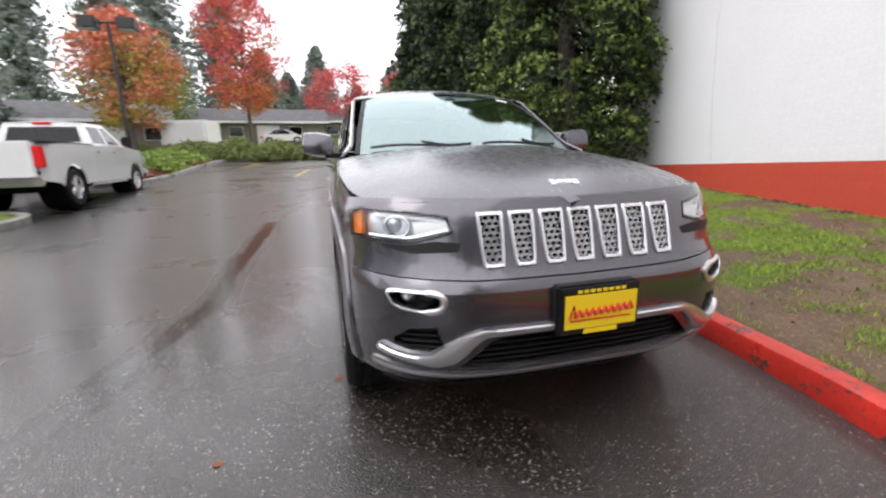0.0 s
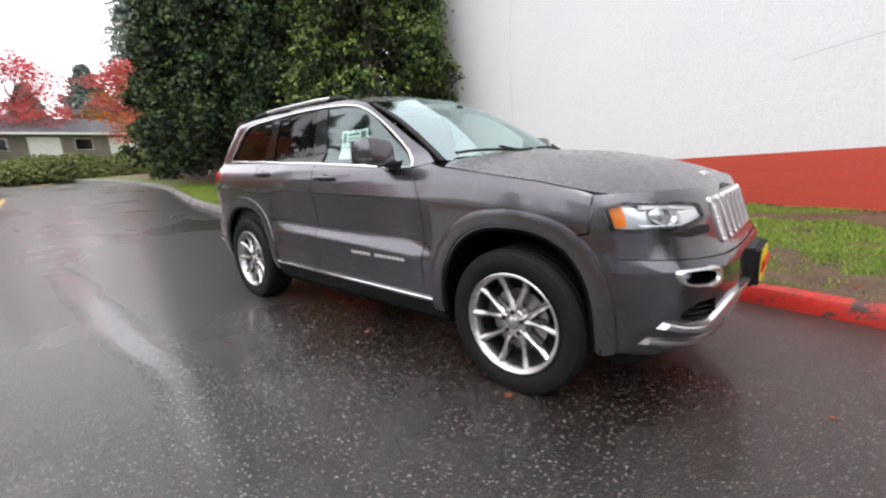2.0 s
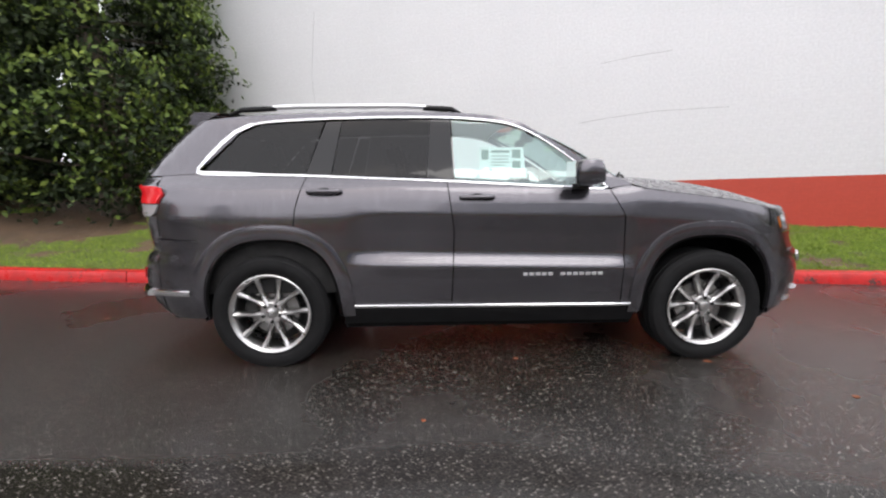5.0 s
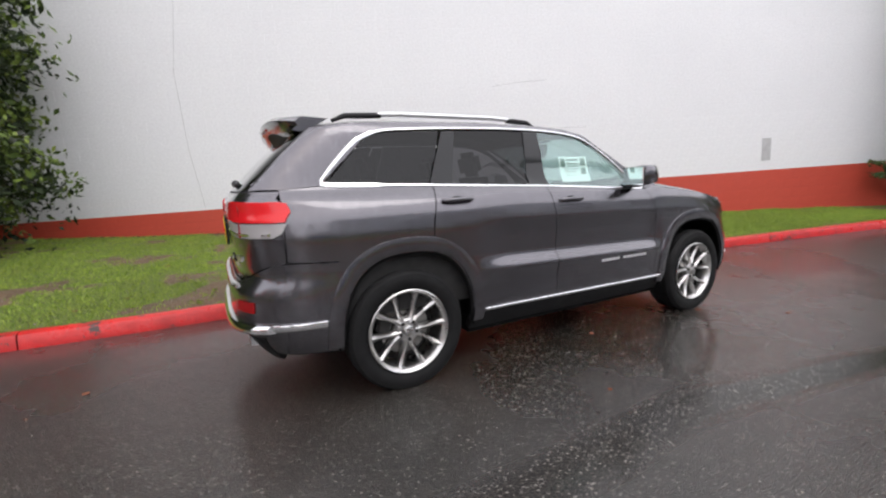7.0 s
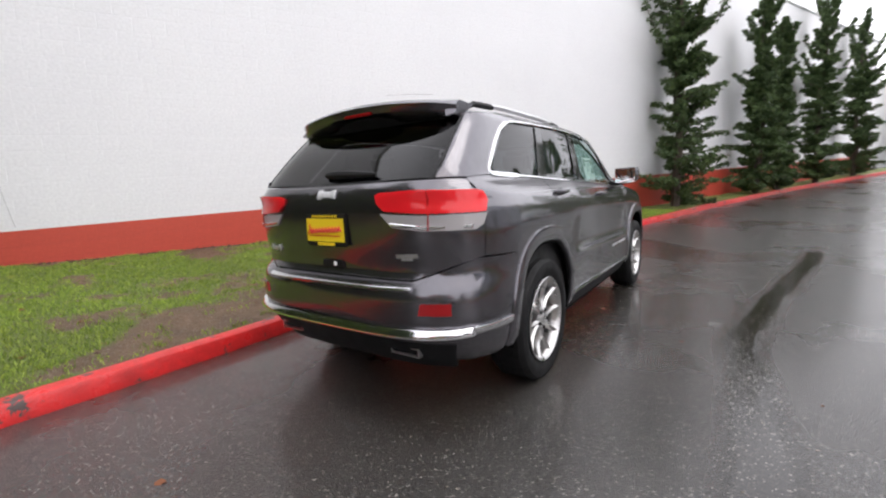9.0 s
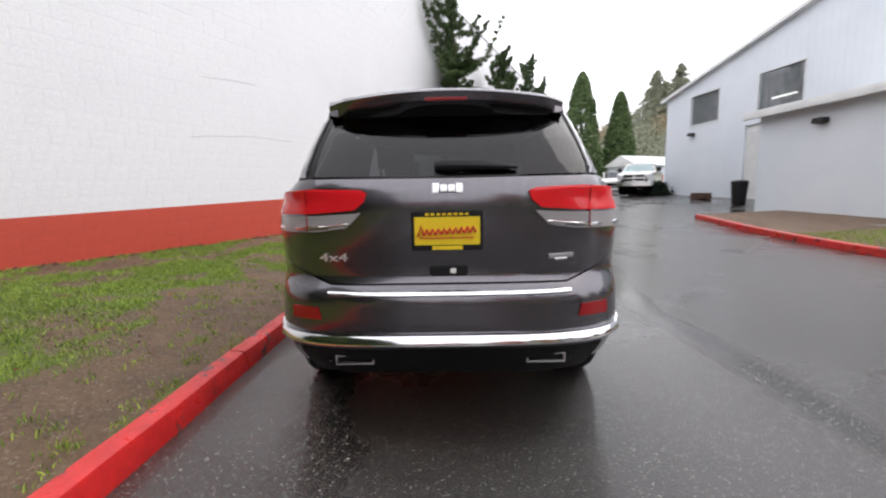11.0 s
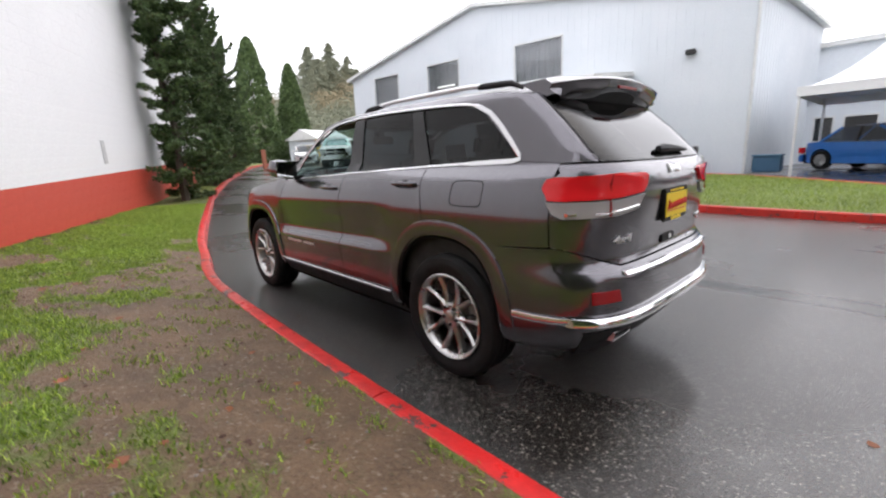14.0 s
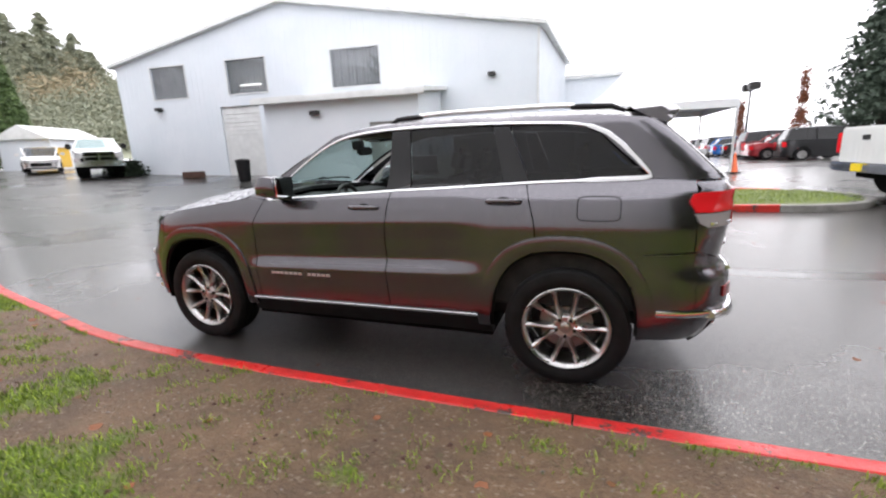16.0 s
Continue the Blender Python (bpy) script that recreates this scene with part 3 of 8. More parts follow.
def kerb_run(owner, pts, height, width, side, mats, length=2.4):
    """Kerb stones end to end along pts; mats(x) gives each stone's paint."""
    run, start = 0.0, 0
    for i in range(1, len(pts)):
        run += (pts[i] - pts[i - 1]).length
        if run < length and i < len(pts) - 1:
            continue
        bm = bmesh.new()
        rows = []
        for j in range(start, i + 1):
            d = (pts[min(j + 1, len(pts) - 1)] - pts[max(j - 1, 0)]).normalized()
            nrm = Vector((-d.y, d.x, 0)) * side
            p = Vector((pts[j].x, pts[j].y, 0))
            if j == start:
                p += Vector((d.x, d.y, 0)) * 0.006
            if j == i:
                p -= Vector((d.x, d.y, 0)) * 0.006
            z = ground_z(p.x, p.y)
            w = 0.006 * noise.noise(Vector((p.x * 2, p.y * 2, 0)))
            prof = ((-0.035, -0.12), (-0.03, 0.0), (-0.016, height - 0.035), (-0.002, height - 0.010), (0.022, height), (width - 0.02, height + 0.004), (width, height - 0.012), (width, -0.12))
            rows.append([bm.verts.new(p + nrm * (o + w) + Vector((0, 0, z + h + w * 0.5))) for o, h in prof])
        for a, b in zip(rows, rows[1:]):
            for k in range(len(a) - 1):
                bm.faces.new((a[k], a[k + 1], b[k + 1], b[k]))
        bm.faces.new(rows[0])
        bm.faces.new(rows[-1][::-1])
        bmesh.ops.recalc_face_normals(bm, faces=bm.faces[:])
        mid = pts[(start + i) // 2]
        part("kerb_stone", bm, mats(mid.x), owner)
        run, start = 0.0, i


kerb = thing("kerb", "red-painted concrete kerb, bare grey towards the trees", "kerb")
tagged(kerb, kind="structure")
FINE_KERB = [KERB_LINE[0].lerp(KERB_LINE[0], 0)]
for a_, b_ in zip(KERB_LINE, KERB_LINE[1:]):
    m_ = max(1, int((b_ - a_).length / 0.3))
    FINE_KERB += [a_.lerp(b_, (k_ + 1) / m_) for k_ in range(m_)]
kerb_run(kerb, FINE_KERB, 0.13, 0.115, 1, lambda x: KERB_RED if x > -5.6 else KERB_GREY)

# ---- island across the lane ----
ISLAND = catmull([(9.5, -8.2), (5.9, -7.65), (2.0, -7.3), (-1.5, -7.0), (-4.4, -6.80), (-5.6, -6.55), (-6.4, -6.75), (-6.75, -7.5), (-6.4, -8.5), (-5.0, -9.6), (-2, -12.0), (0.6, -13.6), (3.4, -14.6)], 8)
FINE_ISLAND = [ISLAND[0].copy()]
for a_, b_ in zip(ISLAND, ISLAND[1:]):
    m_ = max(1, int((b_ - a_).length / 0.3))
    FINE_ISLAND += [a_.lerp(b_, (k_ + 1) / m_) for k_ in range(m_)]
island_kerb = thing("island_kerb", "red and grey painted kerb round the grass island", "kerb")
tagged(island_kerb, kind="structure")
kerb_run(island_kerb, FINE_ISLAND, 0.14, 0.16, -1, lambda x: KERB_RED if x > -5.75 else KERB_GREY, 1.3)


def in_island(x, y):
    return inside(x, y, [(p.x, p.y) for p in ISLAND] + [(9.5, -11.0)])


def island_bed():
    bm = bmesh.new()
    step, vals, vs = 0.3, [], {}

    def vert(i, j):
        if (i, j) not in vs:
            x, y = -7.8 + i * step, -15 + j * step
            vs[i, j] = bm.verts.new((x, y, ground_z(x, y) + 0.125 + 0.015 * noise.noise(Vector((x, y, 5)))))
            # mulch bed by the building, turf elsewhere
            vals.append(0.2 if x > 3.2 or y < -12.6 + 0.2 * (x + 2) - 1.6 else 0.75 + 0.35 * noise.noise(Vector((x * 0.8, y * 0.8, 4))))
        return vs[i, j]
    for i in range(58):
        for j in range(29):
            x, y = -7.8 + (i + 0.5) * step, -15 + (j + 0.5) * step
            if in_island(x, y):
                bm.faces.new((vert(i, j), vert(i + 1, j), vert(i + 1, j + 1), vert(i, j + 1)))
    ob = link_mesh("island_lawn", bm, SOIL)
    ob.data.attributes.new("turf", "FLOAT", "POINT").data.foreach_set("value", vals)
    return tagged(ob, "damp green lawn of the kerbed island", "lawn", kind="structure")


island_bed()

# ---- the long painted block wall ----


def wall_panel(name, x0, x1, z0, z1, y0, y1, mat, label):
    ob = link_mesh(name, boxed(x0, x1, y0, y1, z0, z1), mat, False)
    ob.matrix_world = WALL
    return tagged(ob, label, "wall", kind="structure")


wall_white = wall_panel("wall_white", WALL_L, WALL_R, RED_TOP, WALL_TOP, 0.0, 0.4, WALL_WHITE, "tall white-painted block wall of a warehouse")
wall_red = wall_panel("wall_red_band", WALL_L, WALL_R, -2.0, RED_TOP, 0.0, 0.4, WALL_RED, "red-painted lower band of the block wall")
cap = link_mesh("wall_coping", boxed(WALL_L - 0.03, WALL_R + 0.03, -0.05, 0.45, WALL_TOP, WALL_TOP + 0.09, bevel=0.015), TRIM_WHITE)
cap.matrix_world = WALL
tagged(cap, "pale metal coping along the wall top", "coping", kind="structure")
for name_, x_ in (("wall_return_rear", WALL_L), ("wall_return_front", WALL_R - 0.4)):
    ob_ = link_mesh(name_, boxed(x_, x_ + 0.4, 0.4, 14, -1.5, WALL_TOP), WALL_WHITE, False)
    ob_.matrix_world = WALL
    tagged(ob_, "white-painted return wall of the warehouse", "wall", kind="structure")
roof_ob = link_mesh("warehouse_roof", boxed(WALL_L + 0.4, WALL_R - 0.4, 0.4, 14, WALL_TOP - 0.3, WALL_TOP - 0.1), ROOF_SHINGLE, False)
roof_ob.matrix_world = WALL
tagged(roof_ob, "flat dark warehouse roof", "roof", kind="structure")
far_wall = link_mesh("far_warehouse_wall", boxed(WALL_R + 2.5, WALL_R + 16, 1.6, 2.0, -1, 6.6), WALL_WHITE, False)
far_wall.matrix_world = WALL
tagged(far_wall, "lower white wall beyond the warehouse corner", "wall", kind="structure")

# ---- pale blue metal building across the lane ----
FAC = Matrix.Translation((0, -15.67, 0)) @ Matrix.Rotation(math.atan(0.11), 4, "Z")   # facade plane is local y = 0, facing +y
FX0, FX1, EAVE, PEAK, PEAKX = 0.62, 22.1, 6.33, 8.35, 12.25
shop = thing("metal_shop_building", "pale blue corrugated metal shop building with a low gable", "building", FAC)


def gable_wall():
    bm = bmesh.new()
    windows = [(7.62, 9.95, 4.57, 6.18), (13.35, 15.5, 4.64, 6.18), (17.9, 19.95, 4.65, 6.16)]
    door = (13.95, 16.15, -0.5, 4.08)

    def top(x):
        return EAVE + (PEAK - EAVE) * (x - FX0) / (PEAKX - FX0) if x < PEAKX else EAVE - 0.0 + (PEAK - EAVE) * (FX1 - x) / (FX1 - PEAKX)
    cuts = sorted({FX0, FX1, PEAKX, *[v for w in windows + [door] for v in w[:2]], *[FX0 + 0.3 * k for k in range(1, 73) if FX0 + 0.3 * k < FX1]})
    for a, b in zip(cuts, cuts[1:]):
        mid = (a + b) / 2
        gaps = sorted([(w[2], w[3]) for w in windows + [door] if w[0] < mid < w[1]])
        z = -0.6
        for lo, hi in gaps + [(99, 99)]:
            if lo > z:
                ta, tb = (lo, lo) if lo < 50 else (top(a), top(b))
                f = [bm.verts.new(p) for p in ((b, 0, z), (a, 0, z), (a, 0, ta), (b, 0, tb))]
                bm.faces.new(f)
            z = max(z, hi)
    return bm, windows, door


bm_, SHOP_WINDOWS, SHOP_DOOR = gable_wall()
bmesh.ops.remove_doubles(bm_, verts=bm_.verts[:], dist=1e-4)
bmesh.ops.recalc_face_normals(bm_, faces=bm_.faces[:])
part("gable_wall", rimmed(bm_, 0.14, (11, -5, 3)), SIDING, shop, smooth=False)


def siding_ribs():
    bm = bmesh.new()
    for k in range(72):
        x = FX0 + 0.15 + 0.3 * k
        if x > FX1:
            break
        t = EAVE + (PEAK - EAVE) * ((x - FX0) / (PEAKX - FX0) if x < PEAKX else (FX1 - x) / (FX1 - PEAKX))
        spans, z = [], -0.5
        for w in sorted([w for w in SHOP_WINDOWS + [SHOP_DOOR] if w[0] - 0.05 < x < w[1] + 0.05], key=lambda w: w[2]):
            spans.append((z, w[2] - 0.08))
            z = w[3] + 0.08
        spans.append((z, t - 0.05))
        for lo, hi in spans:
            if hi > lo + 0.1:
                box(bm, x - 0.012, x + 0.012, 0.001, 0.008, lo, hi)
    return bm


part("siding_ribs", siding_ribs(), SIDING, shop, smooth=False)
def skew_wall(bm, x0, y0, x1, y1, z0, z1, t):
    lo = [bm.verts.new((x, y, z0)) for x, y in ((x0, y0), (x1, y1), (x1 + t, y1), (x0 + t, y0))]
    hi = [bm.verts.new((v.co.x, v.co.y, z1)) for v in lo]
    for k in range(4):
        bm.faces.new((lo[k], lo[(k + 1) % 4], hi[(k + 1) % 4], hi[k]))
    bm.faces.new(hi)
    bm.faces.new(lo[::-1])
    bmesh.ops.recalc_face_normals(bm, faces=bm.faces[:])
    return bm


part("side_wall", skew_wall(bmesh.new(), FX0, -0.02, FX0 - 1.5, -9.2, -0.4, EAVE - 0.03, 0.14), SIDING, shop)
sr_ = bmesh.new()
for k_ in range(1, 30):
    skew_wall(sr_, FX0 - 1.5 * k_ / 30 - 0.014, -0.02 - 9.18 * k_ / 30, FX0 - 1.5 * k_ / 30 - 0.02, -0.06 - 9.18 * k_ / 30, -0.4, EAVE - 0.05, 0.02)
part("siding_ribs", sr_, SIDING, shop, smooth=False)
part("far_side_wall", boxed(FX1 - 0.14, FX1, -9.2, -0.02, -0.4, EAVE - 0.03), SIDING, shop)
part("back_wall", boxed(FX0, FX1, -9.4, -9.2, -0.4, EAVE), SIDING, shop)


def roof_slab(xa, za, xb, zb, spread=0.0):
    bm = bmesh.new()
    t = 0.16
    for y in (0.28, -9.6):
        xe = xa - (spread if y < 0 else 0)
        for x, z in ((xe, za), (xb, zb), (xb, zb + t), (xe, za + t)):
            bm.verts.new((x, y, z))
    bm.verts.ensure_lookup_table()
    v = bm.verts
    for f in ((0, 1, 2, 3), (7, 6, 5, 4), (0, 4, 5, 1), (1, 5, 6, 2), (2, 6, 7, 3), (3, 7, 4, 0)):
        bm.faces.new([v[k] for k in f])
    bmesh.ops.recalc_face_normals(bm, faces=bm.faces[:])
    return bm


part("roof_slope", roof_slab(FX0 - 0.25, EAVE - 0.03, PEAKX, PEAK + 0.01, 1.55), TRIM_WHITE, shop, smooth=False)
part("roof_slope", roof_slab(PEAKX, PEAK + 0.01, FX1 + 0.25, EAVE - 0.04), TRIM_WHITE, shop, smooth=False)
for w_ in SHOP_WINDOWS:
    x0_, x1_, z0_, z1_ = w_
    fr_ = boxed(x0_ - 0.05, x1_ + 0.05, -0.02, 0.035, z0_ - 0.06, z0_)
    box(fr_, x0_ - 0.05, x1_ + 0.05, -0.02, 0.035, z1_, z1_ + 0.06)
    box(fr_, x0_ - 0.05, x0_, -0.02, 0.035, z0_, z1_)
    box(fr_, x1_, x1_ + 0.05, -0.02, 0.035, z0_, z1_)
    win_ = part("window", fr_, TRIM_WHITE, shop, "white-framed upper window with grey drapes", smooth=False)
    part("pane", boxed(x0_, x1_, -0.07, -0.062, z0_, z1_), OFFICE_GLASS, win_, smooth=False)
    dr_ = bmesh.new()
    n_ = 60
    row_ = [[dr_.verts.new((x0_ + (x1_ - x0_) * k / n_, -0.13 - 0.03 * math.sin(k * 1.35) - 0.012 * math.sin(k * 0.7), z)) for z in (z0_, z1_)] for k in range(n_ + 1)]
    for a_, b_ in zip(row_, row_[1:]):
        dr_.faces.new((a_[0], b_[0], b_[1], a_[1]))
    part("drape", dr_, CURTAIN, win_)
lamp_ = boxed(13.7, 14.9, -0.088, -0.076, 4.98, 5.06, bevel=0.004)
part("strip_light", lamp_, plain("strip_light_glow", (1.0, 0.97, 0.90), 0.5, 0.0, 1.2), shop, "lit fluorescent strip behind the window")
x0_, x1_, z0_, z1_ = SHOP_DOOR
roll_ = part("roller_door", boxed(x0_, x1_, -0.16, -0.125, z0_, z1_), TRIM_WHITE, shop, "white ribbed roller door", smooth=False)
for k_ in range(22):
    part("slat", boxed(x0_, x1_, -0.122, -0.07, z0_ + k_ * 0.2, z0_ + k_ * 0.2 + 0.185, bevel=0.012), TRIM_WHITE, roll_)
for x_, z_ in ((19.7, 4.15), (2.6, 4.6)):
    lb_ = boxed(x_ - 0.16, x_ + 0.16, 0.0, 0.26, z_ - 0.08, z_ + 0.08, bevel=0.02)
    part("wall_lamp", lb_, DARK_STEEL, shop, "dark wall-mounted floodlight")
part("downpipe", tubed([(FX0 + 0.06, 0.06, EAVE - 0.1), (FX0 + 0.06, 0.06, 0.2)], 0.045), TRIM_WHITE, shop)

# lean-to on its front
LX0, LX1, LY = 4.86, 11.15, 3.72
lean = thing("lean_to", "pale lean-to annex with a grey roller door and white fascia", "building annex", FAC)
lw_ = bmesh.new()
for x0_, x1_, z0_, z1_ in ((LX0, 5.25, -0.4, 3.60), (6.80, LX1, -0.4, 3.60), (5.25, 6.80, 2.66, 3.60)):
    box(lw_, x0_, x1_, LY - 0.15, LY, z0_, z1_)
part("front_wall", lw_, SIDING, lean, smooth=False)
for x_ in (LX0, LX1 - 0.15):
    aw_ = bmesh.new()
    lo_, hi_ = [[aw_.verts.new((x, y, z)) for y, z in ((0.03, -0.4), (LY - 0.15, -0.4), (LY - 0.15, 3.61), (0.03, 4.085))] for x in (x_, x_ + 0.15)]
    for k_ in range(4):
        aw_.faces.new((lo_[k_], lo_[(k_ + 1) % 4], hi_[(k_ + 1) % 4], hi_[k_]))
    aw_.faces.new(lo_[::-1])
    aw_.faces.new(hi_)
    bmesh.ops.recalc_face_normals(aw_, faces=aw_.faces[:])
    part("side_wall", aw_, SIDING, lean, smooth=False)
rl_ = bmesh.new()
prof_ = ((0.02, 4.10), (LY + 0.3, 3.60), (LY + 0.3, 3.76), (0.02, 4.26))
ra_ = [rl_.verts.new((LX0 - 0.3, y, z)) for y, z in prof_]
rb_ = [rl_.verts.new((LX1 + 0.3, y, z)) for y, z in prof_]
for k_ in range(4):
    rl_.faces.new((ra_[k_], ra_[(k_ + 1) % 4], rb_[(k_ + 1) % 4], rb_[k_]))
rl_.faces.new(ra_[::-1])
rl_.faces.new(rb_)
bmesh.ops.recalc_face_normals(rl_, faces=rl_.faces[:])
part("roof", rl_, TRIM_WHITE, lean, smooth=False)
part("gutter", boxed(LX0 - 0.32, LX1 + 0.32, LY + 0.3, LY + 0.4, 3.50, 3.70, bevel=0.02), TRIM_WHITE, lean)
roll_ = part("roller_door", boxed(5.25, 6.80, LY - 0.14, LY - 0.11, -0.2, 2.66), SHUTTER, lean, "closed grey roller door", smooth=False)
for k_ in range(15):
    part("slat", boxed(5.25, 6.80, LY - 0.108, LY - 0.06, -0.2 + k_ * 0.19, -0.2 + k_ * 0.19 + 0.184, bevel=0.005), SHUTTER, roll_)
part("wall_lamp", boxed(8.75, 9.1, LY, LY + 0.25, 3.02, 3.18, bevel=0.02), DARK_STEEL, lean, "dark wall-mounted floodlight")
for y_ in (2.41, 1.17):
    mb_ = part("meter_box", boxed(LX0 - 0.16, LX0 - 0.002, y_ - 0.2, y_ + 0.2, 1.42, 1.78, bevel=0.015), STEEL, lean, "grey steel switch box")
    part("conduit", tubed([(LX0 - 0.06, y_ + 0.05, 1.42), (LX0 - 0.06, y_ + 0.05, 0.1)], 0.025, 8), STEEL, mb_)
part("doorstep", boxed(4.9, 7.4, LY + 0.02, LY + 1.3, -0.1, 0.28, bevel=0.01), CONCRETE, lean)

# lower wing further back and the shed behind the tent
wing = thing("rear_wing", "grey low-pitched rear wing of the shop", "building")
part("front_wall", boxed(-5.6, 0.3, -24.9, -24.7, 0, 5.4), SIDING, wing, smooth=False)
part("side_wall", boxed(-5.6, -5.45, -33, -24.9, 0, 5.4), SIDING, wing, smooth=False)
part("roof", boxed(-5.8, 0.5, -33, -24.5, 5.4, 5.62), TRIM_WHITE, wing, smooth=False)
shed = thing("showroom_wing", "low grey showroom wing with a row of windows", "building")
shw_ = boxed(-5.3, 0.2, -23.6, -23.4, 0.2, 1.25)
box(shw_, -5.3, 0.2, -23.6, -23.4, 2.25, 3.1)
SHOW_WIN = [(-4.95, -3.95), (-3.55, -2.55), (-2.15, -1.15), (-0.75, -0.15)]
ed_ = [-5.3] + [v for w in SHOW_WIN for v in w] + [0.2]
for a_, b_ in zip(ed_[::2], ed_[1::2]):
    box(shw_, a_, b_, -23.6, -23.4, 1.25, 2.25)
part("front_wall", shw_, SIDING, shed, smooth=False)
part("side_wall", boxed(-5.3, -5.15, -27.0, -23.6, 0.2, 3.1), SIDING, shed, smooth=False)
for a_, b_ in SHOW_WIN:
    wf_ = boxed(a_ - 0.06, b_ + 0.06, -23.4, -23.37, 1.19, 1.25)
    box(wf_, a_ - 0.06, b_ + 0.06, -23.4, -23.37, 2.25, 2.31)
    box(wf_, a_ - 0.06, a_, -23.4, -23.37, 1.25, 2.25)
    box(wf_, b_, b_ + 0.06, -23.4, -23.37, 1.25, 2.25)
    sw_ = part("window", wf_, TRIM_WHITE, shed, smooth=False)
    part("pane", boxed(a_, b_, -23.52, -23.50, 1.25, 2.25), HOUSE_GLASS, sw_, smooth=False)
part("back_wall", boxed(-5.3, 0.2, -27.2, -27.0, 0.2, 3.1), HOUSE_WALL, shed, smooth=False)
part("roof", boxed(-5.6, 0.4, -27.4, -23.1, 3.1, 3.26), TRIM_WHITE, shed, smooth=False)

# ---- the parked SUV: x forward, z up, its centre on the origin ----
AX, TYRE_R, HUB_Z = 1.4575, 0.383, 0.37
side_w = smooth_table([(0.20, 0.80), (0.30, 0.85), (0.36, 0.895), (0.42, 0.91), (0.60, 0.926), (0.672, 0.938), (0.682, 0.937), (0.735, 0.895), (0.76, 0.887), (0.90, 0.897), (1.008, 0.914), (1.02, 0.913),
                       (1.10, 0.897), (1.17, 0.868), (1.215, 0.828), (1.25, 0.785), (1.28, 0.768), (1.45, 0.733), (1.60, 0.698), (1.65, 0.668), (1.69, 0.61), (1.73, 0.48)], 0.012)
plain_w = smooth_table([(0.20, 0.80), (0.30, 0.85), (0.36, 0.895), (0.42, 0.91), (0.60, 0.922), (0.80, 0.912), (1.00, 0.914), (1.02, 0.912),
                        (1.10, 0.899), (1.17, 0.871), (1.22, 0.828), (1.25, 0.785), (1.28, 0.768), (1.45, 0.733), (1.60, 0.698), (1.65, 0.668), (1.69, 0.61), (1.73, 0.48)], 0.014)
nose_x = smooth_table([(0.2, 2.10), (0.30, 2.22), (0.36, 2.285), (0.44, 2.325), (0.60, 2.345), (0.72, 2.335), (0.755, 2.285), (0.80, 2.265), (0.965, 2.215), (1.04, 2.165), (1.10, 2.06), (1.2, 1.9)], 0.03)
tail_x = smooth_table([(0.2, -2.20), (0.32, -2.30), (0.44, -2.375), (0.52, -2.42), (0.62, -2.415), (0.70, -2.415), (0.74, -2.40), (0.775, -2.345), (0.95, -2.375), (1.12, -2.385),
                       (1.20, -2.375), (1.245, -2.345), (1.45, -2.15), (1.60, -1.985), (1.70, -1.85)], 0.03)
fender_drop = smooth_table([(-3, 0), (0.85, 0.0), (1.2, 0.015), (1.5, 0.045), (1.9, 0.10), (2.2, 0.13)], 0.1)

NOSE_P, NOSE_Q = 4.3, 3.6        # how square the front corners are


def crease(x):
    """How far the lower door crease shows at x."""
    return min(max((x + 0.95) / 0.25, 0), 1) * min(max((0.95 - x) / 0.15, 0), 1)


def half_w(x, z):
    zz = z + fender_drop(x)
    zc = zz + 0.022 * max(-1, min(1, x))        # the crease climbs towards the rear
    k = crease(x)
    return side_w(zc) * k + plain_w(zz) * (1 - k)


def corner(z):
    """How square the rear corners are: rounder below the belt, crisper at the rear pillars."""
    k = min(1, max(0, (z - 1.16) / 0.14))
    return 6.6 + 5.0 * k, 4.2 + 4.6 * k


def flank(x, z, lift=0.0):
    """Half width of the body at x, z."""
    w = half_w(x, z) + lift
    nx, tx = nose_x(z), tail_x(z)
    if x > 1.2:
        u = min((x - 1.2) / (nx + lift - 1.2), 0.999)
        w *= 1 + 0.012 * min(1, (x - 1.2) / 0.35)
        w *= (1 - u ** NOSE_P) ** (1 / NOSE_Q)
    if x < -1.2:
        u = min((-1.2 - x) / (-1.2 - tx + lift), 0.999)
        p, q = corner(z)
        w *= (1 - u ** p) ** (1 / q)
    return w


def nose(y, z, lift=0.0):
    u = min(abs(y) / (plain_w(z + 0.08) * 1.012 + lift), 0.999)
    return 1.2 + (nose_x(z) + lift - 1.2) * (1 - u ** NOSE_Q) ** (1 / NOSE_P)


def tail(y, z, lift=0.0):
    u = min(abs(y) / (plain_w(z) + lift), 0.999)
    p, q = corner(z)
    return -1.2 - (-1.2 - tail_x(z) + lift) * (1 - u ** q) ** (1 / p)


def nose_edge(x, z):
    """Half width of the nose surface where it has run back to x."""
    u = (x - 1.2) / (nose_x(z) - 1.2)
    return plain_w(z + 0.08) * 1.012 * (1 - min(u, 0.999) ** NOSE_P) ** (1 / NOSE_Q)


def tail_edge(x, z):
    u = (-1.2 - x) / (-1.2 - tail_x(z))
    p, q = corner(z)
    return plain_w(z) * (1 - min(u, 0.999) ** p) ** (1 / q)


def on_side(s):
    return lambda x, z, lift=0.0: Vector((x, s * flank(x, z, lift), z))


def on_nose(y, z, lift=0.0):
    return Vector((nose(y, z, lift), y, z))


def on_tail(y, z, lift=0.0):
    return Vector((tail(y, z, lift), y, z))


